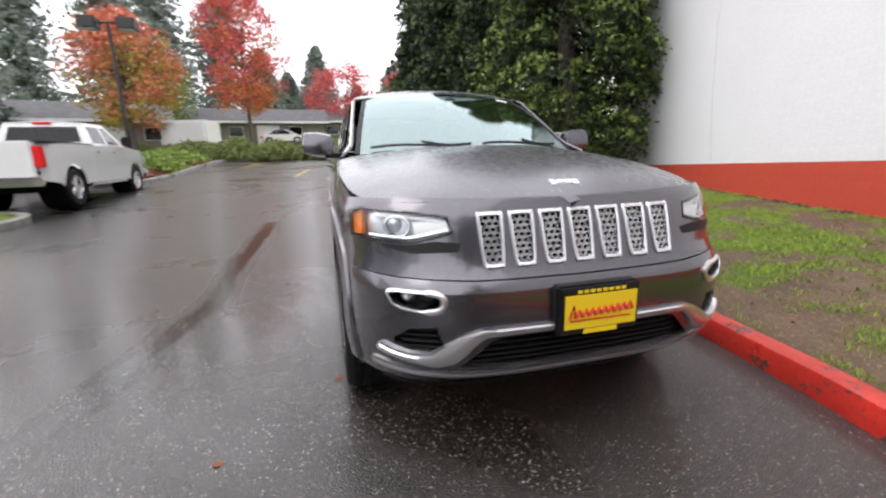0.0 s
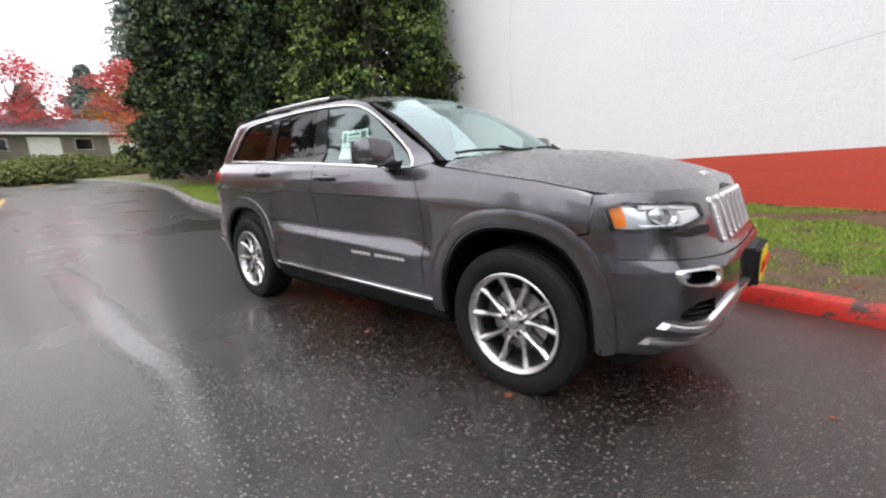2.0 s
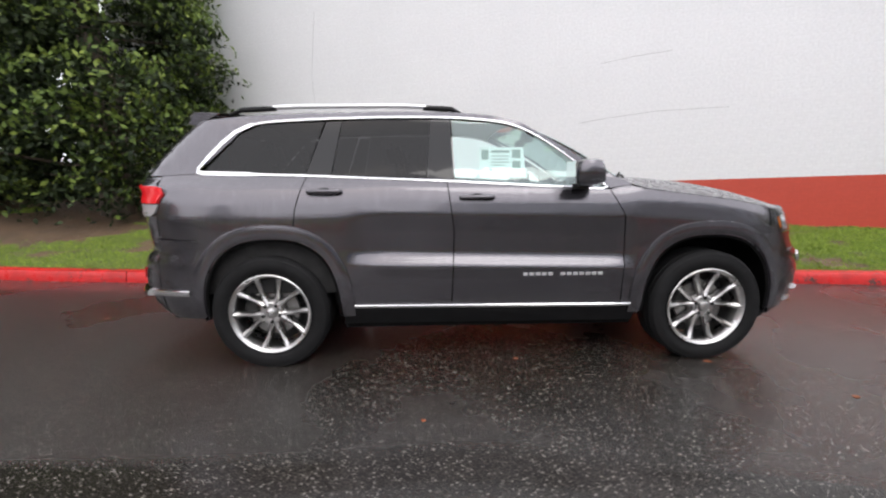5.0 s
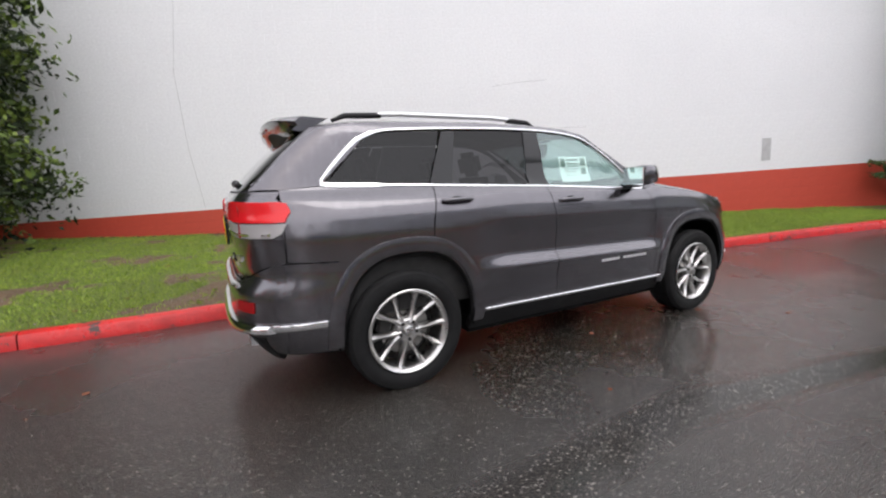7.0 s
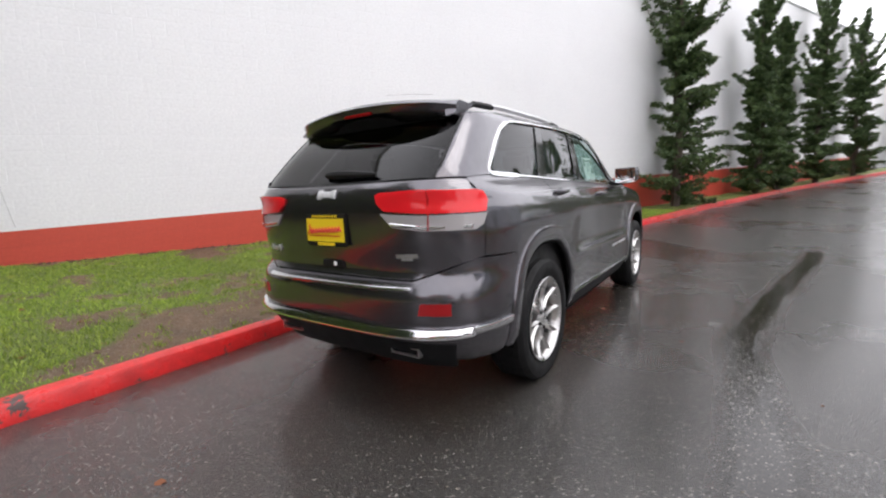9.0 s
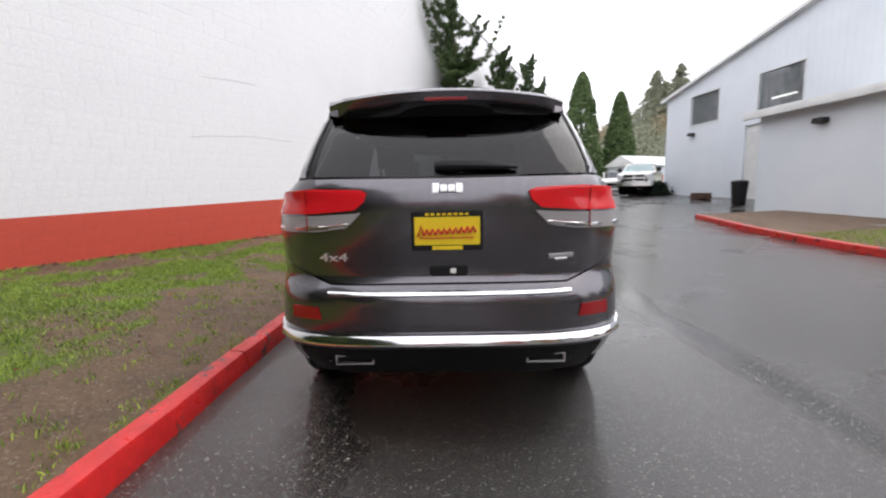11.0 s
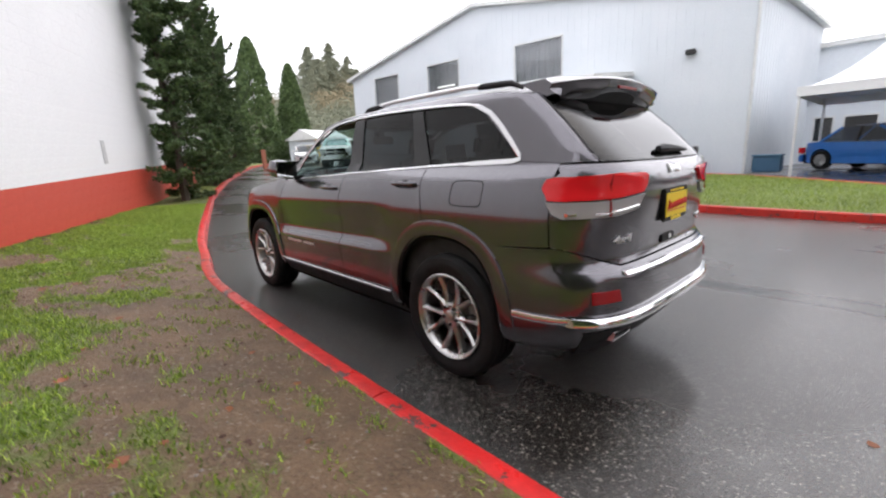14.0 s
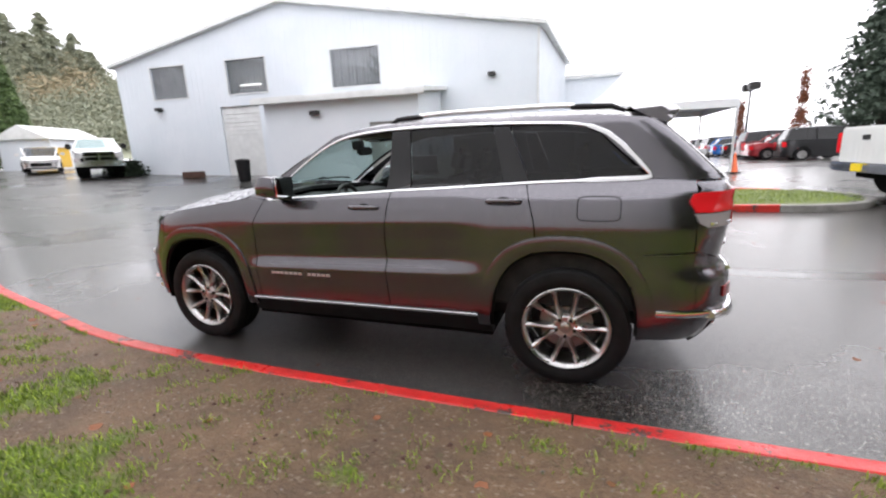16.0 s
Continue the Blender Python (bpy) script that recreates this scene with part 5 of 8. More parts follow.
part("chin", panel([(-0.76, 0.225), (0.76, 0.225), (0.79, 0.325), (0, 0.300), (-0.79, 0.325)], 0.08, lambda y, z: on_nose(y, z, -0.01), 0.05), BLACK_TRIM, suv)


def dealer_plate(xx, yy, zz, facing, tilt, name):
    """Yellow dealer plate in a black frame, its lettering as plain red strokes."""
    m = Matrix.Translation((xx, yy, zz)) @ Matrix.Rotation(radians(90 if facing > 0 else -90), 4, "Z") @ Matrix.Rotation(radians(tilt), 4, "X")

    def put(bm):
        bm.transform(m)
        return bm
    pl = part(name, put(boxed(-0.165, 0.165, -0.012, 0.006, -0.09, 0.09, bevel=0.006)), BLACK_TRIM, suv, "black plate frame with a yellow dealer plate")
    part("plate_sheet", put(boxed(-0.150, 0.150, -0.016, -0.012, -0.064, 0.064)), PLATE_YELLOW, pl, smooth=False)
    st = bmesh.new()
    for k in range(10):
        x = -0.125 + k * 0.0265
        h = 0.034 if k == 0 else 0.019
        tube(st, [(x - 0.008, -0.019, -0.022 + k * 0.0015), (x + 0.006, -0.019, -0.02 + h * 1.35 + k * 0.0015), (x + 0.017, -0.019, -0.02 + k * 0.0015)], 0.0062, 5)
    box(st, -0.13, 0.12, -0.019, -0.0165, -0.034, -0.029)
    part("plate_script", put(st), PLATE_RED, pl)
    for k in range(8):
        part("frame_bar", put(boxed(-0.10 + k * 0.026, -0.083 + k * 0.026, -0.0155, -0.012, 0.071, 0.082)), PLATE_YELLOW, pl, smooth=False)
    part("frame_tab", put(boxed(-0.07, 0.07, -0.0155, -0.012, -0.086, -0.068)), PLATE_YELLOW, pl, smooth=False)


dealer_plate(nose(0.0, 0.62) + 0.035, 0.0, 0.615, 1, 0, "front_plate")
part("plate_bracket", boxed(2.30, nose(0.0, 0.62) + 0.03, -0.17, 0.17, 0.52, 0.71, bevel=0.008), BLACK_TRIM, suv)
# bonnet, roof, screens
hood_c = smooth_table([(0.8, 1.248), (1.0, 1.243), (1.3, 1.226), (1.6, 1.196), (1.85, 1.155), (2.0, 1.118), (2.1, 1.078), (2.17, 1.035), (2.3, 0.96)], 0.04)
hood_e = smooth_table([(0.8, 1.205), (1.0, 1.17), (1.3, 1.128), (1.6, 1.088), (1.85, 1.036), (2.0, 1.0), (2.3, 0.93)], 0.05)


def hood_edge(x):
    return flank(x, hood_e(x)) - 0.004


def on_hood(x, y, lift=0.0):
    e = hood_edge(min(x, 1.93))
    t = min(abs(y) / e, 1.12)
    rise = (1 - t ** 2.6)
    # the raised centre with a soft shoulder each side
    bulge = 0.012 * (1 / (1 + math.exp((abs(y) - 0.46) * 34))) * min(1, max(0, (2.05 - x) / 0.5))
    z = hood_e(x) + (hood_c(x) - 0.012 - hood_e(x)) * rise + bulge
    return Vector((x, y, z + lift))


hood_out = [(1.0 + 0.10 * (1 - (y / 0.72) ** 2) - 0.05, y) for y in np.linspace(-0.72, 0.72, 19)]
right_ = [(x, hood_edge(x) - 0.006) for x in np.linspace(1.02, 1.84, 12)]
front_ = [(min(nose(y, 1.02) + 0.005, 2.2), y) for y in np.linspace(0.78, -0.78, 27)]
bonnet = panel(hood_out + right_ + front_ + [(x, -y) for x, y in right_[::-1]], 0.06, on_hood, 0.05, centre=(1.5, 0, 0))
part("bonnet", bonnet, GREY_PAINT, suv, "wet dark grey bonnet")
lo_ = bmesh.new()
for yb_, w_, h_, dx_ in ((-0.060, 0.020, 0.034, 0.002), (-0.034, 0.030, 0.024, 0.0), (0.002, 0.030, 0.024, 0.0), (0.037, 0.028, 0.032, 0.004)):
    ribbon([(yb_, 2.095 + dx_), (yb_ + w_ / 2, 2.095 + dx_), (yb_ + w_, 2.095 + dx_)], h_, lambda y, x, l: on_hood(x, y, l), 0.006, bm=lo_)
part("hood_emblem", lo_, BADGE, suv, "chrome bonnet emblem bars")
part("cowl", panel([(0.78, -0.70), (1.08, -0.5), (1.13, 0), (1.08, 0.5), (0.78, 0.70), (0.9, 0.4), (0.95, 0), (0.9, -0.4)], 0.1, lambda x, y: Vector((x, y, 1.205 - 0.03 * abs(y))), 0.03, centre=(0.9, 0, 0)), BLACK_TRIM, suv)
ROOF_EDGE = lerp_table([(-2.05, 1.60), (-1.915, 1.618), (-1.6, 1.652), (-1.2, 1.670), (-0.6, 1.678), (-0.2, 1.67), (0.02, 1.65), (0.2, 1.61), (0.3, 1.55)])


def roof_half(x):
    z = ROOF_EDGE(x)
    return flank(x, z) - 0.002


def on_roof(x, y, lift=0.0):
    h = roof_half(x)
    t = min(abs(y) / h, 1)
    return Vector((x, y, ROOF_EDGE(x) + (0.062 if x < 0 else 0.062 - 0.03 * x / 0.2) * (1 - t ** 2.2) + lift))


re_ = [(x, roof_half(x) - 0.002) for x in np.linspace(-1.93, 0.16, 22)]
rf_ = [(0.16 + 0.10 * (1 - (y / 0.6) ** 2), y) for y in np.linspace(0.58, -0.58, 13)]
part("roof", panel(re_ + rf_ + [(x, -y) for x, y in re_[::-1]], 0.08, on_roof, 0.02, centre=(-0.8, 0, 0)), GREY_PAINT, suv, "wet dark grey roof skin")


def on_screen(y, v, lift=0.0):
    """Windscreen: v runs from 0 at the cowl to 1 at the roof."""
    x_e, z_e = 0.915 - 0.75 * v, 1.20 + 0.415 * v + 0.035 * math.sin(math.pi * v)
    half = 0.735 - 0.135 * v
    t = min(abs(y) / half, 1.05)
    bow = 0.20 - 0.10 * v
    return Vector((x_e + bow * (1 - t ** 2) + lift * 0.5, y, z_e + (0.012 + 0.036 * v) * (1 - t ** 2) + lift))


scr_ = [(-0.735, 0), (0, 0), (0.735, 0), (0.60, 1), (0, 1), (-0.60, 1)]
part("windscreen", panel(scr_, 0.09, on_screen, 0.004, centre=(0, 0, 1)), SCREEN_GLASS, suv, "clear wet windscreen").visible_shadow = False
part("screen_band", panel([(-0.598, 0.93), (0.598, 0.93), (0.592, 1.0), (-0.592, 1.0)], 0.08, lambda y, v: on_screen(y, v, -0.012), 0.004, centre=(0, 0, 1)), GLOSS_BLACK, suv)
part("screen_sticker", panel([(-0.55 + 0.98, 0.86), (0.53, 0.86), (0.53, 0.90), (0.43, 0.90)], 0.08, lambda y, v: on_screen(y, v, 0.004), 0.002, centre=(0, 0, 1)), PAPER, suv)
for s_ in (-1, 1):
    part("screen_pillar_trim", ribbon([(s_ * (0.742 - 0.138 * v), v) for v in np.linspace(0.0, 1.0, 12)], 0.03, lambda y, v, l: on_screen(y, v, l), 0.004), BLACK_TRIM, suv)
for y0_, y1_ in ((-0.66, -0.06), (0.02, 0.58)):
    w_ = tubed([on_screen(y0_ + (y1_ - y0_) * k / 6, 0.03 + 0.012 * math.sin(k), 0.022) for k in range(7)], 0.009, 6)
    wip_ = part("wiper", w_, BLACK_TRIM, suv, "black wiper blade")
    part("wiper_arm", tubed([on_screen(y1_, -0.03, 0.02), on_screen((y0_ + y1_) / 2, 0.045, 0.035)], 0.008, 6), BLACK_TRIM, wip_)

# tail: tailgate, glass, spoiler, bumper
TE = tail_edge
gate_out = [(-0.66, 0.80), (-0.56, 0.765), (0.56, 0.765), (0.66, 0.80)] + [(TE(-2.135, z), z) for z in (0.875, 1.0, 1.1, 1.2, 1.258)] + [(0, 1.252)] + [(-TE(-2.135, z), z) for z in (1.258, 1.2, 1.1, 1.0, 0.875)]
gate = part("tailgate", panel(gate_out, 0.05, on_tail, 0.02), GREY_PAINT, suv)
part("rear_bumper", panel([(0, 0.315)] + [(TE(-2.155, z), z) for z in (0.34, 0.44, 0.55, 0.66, 0.76, 0.868)] + [(0.66, 0.79), (0.56, 0.757), (-0.56, 0.757), (-0.66, 0.79)] + [(-TE(-2.155, z), z) for z in (0.868, 0.76, 0.66, 0.55, 0.44, 0.34)], 0.05, on_tail, 0.03), GREY_PAINT, suv)
part("rear_chin", panel([(-0.70, 0.28), (0.70, 0.28), (0.76, 0.44), (-0.76, 0.44)], 0.08, lambda y, z: on_tail(y, z, 0.004), 0.05), BLACK_TRIM, suv)
part("step_strip", ribbon([(y, 0.722 + 0.03 * abs(y) ** 3) for y in np.linspace(-0.57, 0.57, 20)], 0.022, on_tail, 0.012), CHROME, suv, "bright chrome load-step strip")
part("rear_bumper_trim", ribbon([(y, 0.505 + 0.02 * abs(y) ** 4) for y in np.linspace(-0.845, 0.845, 44)], 0.046, lambda y, z, l: on_tail(y, 0.515, l + 0.006) + Vector((-(0.53 - z) * 0.45, 0, z - 0.515)), 0.016), CHROME, suv, "bright chrome rear bumper strip")
for s_ in (-1, 1):
    part("rear_bumper_trim", ribbon([(x, 0.517) for x in np.linspace(-2.235, -1.955, 10)], 0.040, on_side(s_), 0.014), CHROME, suv)
ge_ = [(TE(tail_x(z) + 0.0435, z), z) for z in (1.268, 1.33, 1.40, 1.47, 1.54, 1.60)]
part("rear_glass", panel([(0, 1.258)] + ge_ + [(-y, z) for y, z in ge_[::-1]], 0.06, lambda y, z: on_tail(y, z, -0.002), 0.01), TINT_GLASS, suv, "dark tinted rear window")
part("glass_surround", ribbon([(y - 0.006, z) for y, z in ge_[::-1]] + [(0.3, 1.262), (0, 1.258), (-0.3, 1.262)] + [(-y + 0.006, z) for y, z in ge_], 0.008, on_tail, 0.002), BLACK_TRIM, gate)
sp_ = bmesh.new()
rows_ = []
for k_ in range(25):
    y_ = -0.625 + 1.25 * k_ / 24
    t_ = abs(y_) / 0.625
    back_ = -2.10 + 0.06 * t_ ** 2 + 0.05 * max(0, t_ - 0.86) / 0.14
    zt_ = 1.734 - 0.048 * t_ ** 2
    thin_ = 1 - 0.45 * t_ ** 5
    prof_ = [(-1.80, zt_ - 0.012), (-1.95, zt_ - 0.004), (back_ + 0.02, zt_ - 0.018), (back_, zt_ - 0.034), (back_ + 0.012, zt_ - 0.030 - 0.046 * thin_), (-2.01, zt_ - 0.03 - 0.095 * thin_), (-1.94, zt_ - 0.03 - 0.115 * thin_)]
    rows_.append([sp_.verts.new((x, y_, z)) for x, z in prof_])
for a_, b_ in zip(rows_, rows_[1:]):
    for k_ in range(6):
        sp_.faces.new((a_[k_], a_[k_ + 1], b_[k_ + 1], b_[k_]))
sp_.faces.new(rows_[0])
sp_.faces.new(rows_[-1][::-1])
bmesh.ops.recalc_face_normals(sp_, faces=sp_.faces[:])
spoiler = part("spoiler", sp_, GREY_PAINT, suv, "grey roof spoiler")
part("spoiler_underside", panel([(y, 0) for y in np.linspace(-0.56, 0.56, 12)] + [(y, 1) for y in np.linspace(0.53, -0.53, 12)], 0.08, lambda y, v: Vector((-2.075 + 0.06 * (abs(y) / 0.6) ** 2 + 0.085 * v, y, 1.652 - 0.048 * (abs(y) / 0.6) ** 2 - 0.066 * v)), 0.01, centre=(-1.9, 0, 1.75)), BLACK_TRIM, spoiler)
part("brake_lamp", boxed(-2.098, -2.06, -0.11, 0.11, 1.652, 1.668, bevel=0.004), LAMP_DARK_RED, spoiler, "high red brake lamp")
rw_ = tubed([on_tail(y, 1.30 + 0.012 * math.sin((y + 0.32) * 5), 0.022) for y in np.linspace(-0.33, 0.06, 8)], [0.008, 0.014, 0.018, 0.020, 0.022, 0.025, 0.026, 0.016], 8)
part("rear_wiper", rw_, BLACK_TRIM, suv, "black rear wiper under a moulded cover")
em_ = bmesh.new()
for k_, h_ in enumerate((0.05, 0.034, 0.034, 0.046)):
    yb_ = 0.068 - k_ * 0.036
    ribbon([(yb_, 1.206), (yb_ - 0.029, 1.206)], h_, on_tail, 0.010, bm=em_)
part("gate_emblem", em_, BADGE, gate, "chrome tailgate emblem bars")
dealer_plate(tail(0, 1.01) - 0.006, 0.004, 1.012, -1, 0, "rear_plate")
part("gate_pull", boxed(tail(0, 0.82) - 0.012, tail(0, 0.82) + 0.02, -0.09, 0.09, 0.795, 0.845, bevel=0.008), BLACK_TRIM, gate)
part("gate_button", boxed(tail(0, 0.82) - 0.016, tail(0, 0.82), -0.035, -0.008, 0.808, 0.833, bevel=0.003), PAPER, gate)
bd_ = bmesh.new()
ribbon([(-0.47, 0.882), (-0.59, 0.886)], 0.022, on_tail, 0.008, bm=bd_)
ribbon([(-0.50, 0.866), (-0.56, 0.868)], 0.012, on_tail, 0.008, bm=bd_)
part("trim_badge", bd_, SATIN, gate)
tx_ = bpy.data.curves.new("badge_lettering", "FONT")
tx_.body, tx_.size, tx_.extrude, tx_.align_x = "4x4", 0.075, 0.003, "CENTER"
to_ = new("badge_lettering_source", tx_)
dg_ = bpy.context.evaluated_depsgraph_get()
tm_ = bpy.data.meshes.new_from_object(to_.evaluated_get(dg_))
bpy.data.objects.remove(to_)
for v_ in tm_.vertices:
    ya_, za_ = 0.545 - v_.co.x * 1.25, 0.872 + v_.co.y * 0.72
    v_.co = on_tail(ya_, za_, 0.006 + v_.co.z)
tm_.materials.append(BADGE)
lt_ = new("badge_lettering", tm_)
lt_.parent = gate
# fuel flap on the left quarter
loop_ = [(-1.625 + 0.118 * math.copysign(abs(math.cos(a)) ** 0.35, math.cos(a)), 1.118 + 0.068 * math.copysign(abs(math.sin(a)) ** 0.35, math.sin(a))) for a in np.linspace(0, math.tau, 49)[:-1]]
part("fuel_flap", ribbon(loop_, 0.007, lambda x, z, l: on_side(1)(x, z, min(l, 0.0012)), 0.0012, True), BLACK_TRIM, suv)

# underbody, cabin
ub_ = boxed(-0.98, 0.98, -0.82, 0.82, 0.24, 0.36)
box(ub_, 0.98, 2.12, -0.54, 0.54, 0.26, 1.0)
box(ub_, -2.26, -0.98, -0.54, 0.54, 0.30, 0.95)
part("underbody", ub_, WELL_BLACK, suv, smooth=False)
cab_ = boxed(-2.22, 0.98, -0.70, 0.70, 0.36, 0.60)
box(cab_, -2.2, -1.9, -0.68, 0.68, 0.6, 1.15)
part("cabin_floor", cab_, CABIN, suv, smooth=False)
for s_ in (-1, 1):
    part("door_card", panel([(-1.9, 0.5), (0.85, 0.5), (0.78, 1.16), (-1.9, 1.25)], 0.2, lambda x, z, s=s_: Vector((x, s * (flank(x, z) - 0.06), z)), 0.01, centre=(0, 3 * s_, 0.8)), CABIN, suv)
head_ = panel([(x, y - 0.04) for x, y in re_[2:]] + [(x, -y + 0.04) for x, y in re_[:1:-1]], 0.15, lambda x, y: on_roof(x, y, -0.045), 0.01, centre=(0, 0, 3))
part("headlining", head_, surface("headlining_cloth", (0.40, 0.39, 0.37), rough=0.9), suv)
dash_ = bmesh.new()
rows_ = []
for k_ in range(17):
    y_ = -0.68 + 1.36 * k_ / 16
    hump_ = 0.05 * math.exp(-((y_ - 0.36) / 0.16) ** 2)
    rows_.append([dash_.verts.new(p) for p in ((0.95, y_, 1.12), (0.70, y_, 1.15 + hump_ * 0.6), (0.52, y_, 1.13 + hump_), (0.44, y_, 1.05 + hump_ * 0.5), (0.47, y_, 0.85), (0.6, y_, 0.6))])
for a_, b_ in zip(rows_, rows_[1:]):
    for k_ in range(5):
        dash_.faces.new((a_[k_], a_[k_ + 1], b_[k_ + 1], b_[k_]))
bmesh.ops.recalc_face_normals(dash_, faces=dash_.faces[:])
part("dashboard", dash_, CABIN, suv)
sw_ = Matrix.Translation((0.30, 0.36, 1.06)) @ Matrix.Rotation(radians(-68), 4, "Y")
st_ = bmesh.new()
tube(st_, [sw_ @ Vector((0.185 * math.cos(a), 0.185 * math.sin(a), 0)) for a in np.linspace(0, math.tau, 41)], 0.016, 8)
for a_ in (0, 180, 270):
    tube(st_, [sw_ @ Vector((0.02 * math.cos(radians(a_ + 90)), 0.02 * math.sin(radians(a_ + 90)), -0.02)), sw_ @ Vector((0.18 * math.cos(radians(a_ + 90)), 0.18 * math.sin(radians(a_ + 90)), 0))], 0.016, 6)
lathe(st_, [(0.055, -0.04), (0.07, -0.02), (0.06, 0.012), (0.02, 0.018)], 20, sw_)
part("steering_wheel", st_, LEATHER, suv, "black leather steering wheel")
part("rear_view_mirror", boxed(0.33, 0.37, -0.11, 0.13, 1.47, 1.54, bevel=0.015), BLACK_TRIM, suv)
part("mirror_stem", boxed(0.36, 0.46, -0.02, 0.04, 1.52, 1.60, bevel=0.01), BLACK_TRIM, suv)


def car_seat(x, y, wide):
    seat = part("seat", boxed(x - 0.25, x + 0.27, y - wide, y + wide, 0.55, 0.76, bevel=0.06), LEATHER, suv)
    bk = bmesh.new()
    box(bk, -0.075, 0.075, -wide, wide, 0, 0.62, bevel=0.06)
    bk.transform(Matrix.Translation((x - 0.26, y, 0.70)) @ Matrix.Rotation(radians(-14), 4, "Y"))
    part("backrest", bk, LEATHER, seat)
    for dy in ((0,) if wide < 0.4 else (-0.33, 0.33)):
        hr = boxed(-0.05, 0.05, -0.12, 0.12, 0.63, 0.82, bevel=0.04)
        hr.transform(Matrix.Translation((x - 0.26, y + dy, 0.70)) @ Matrix.Rotation(radians(-14), 4, "Y"))
        part("headrest", hr, LEATHER, seat)


for y_ in (-0.36, 0.36):
    car_seat(-0.22, y_, 0.25)
car_seat(-1.08, 0.0, 0.6)
# price sheet inside the right front window
ps_ = panel([(-0.07, 1.245), (0.24, 1.245), (0.225, 1.44), (-0.07, 1.44)], 0.1, lambda x, z: on_side(-1)(x, z, -0.018), 0.001)
sheet_ = part("price_sheet", ps_, PAPER, suv, "white printed price sheet in the window")
ink_ = bmesh.new()
for x0_, x1_, z0_, z1_ in ((-0.055, -0.01, 1.36, 1.425), (0.15, 0.205, 1.37, 1.425), (0.15, 0.205, 1.30, 1.35), (0.15, 0.205, 1.255, 1.285), (0.01, 0.13, 1.405, 1.42), (0.01, 0.13, 1.38, 1.386), (0.01, 0.12, 1.36, 1.366), (0.01, 0.13, 1.34, 1.346), (0.01, 0.10, 1.32, 1.326), (-0.05, 0.12, 1.29, 1.296), (-0.05, 0.10, 1.272, 1.278)):
    f_ = [on_side(-1)(x, z, -0.0165) for x, z in ((x0_, z0_), (x1_, z0_), (x1_, z1_), (x0_, z1_))]
    ink_.faces.new([ink_.verts.new(p) for p in f_])
part("print_bars", ink_, PAPER_INK, sheet_, smooth=False)


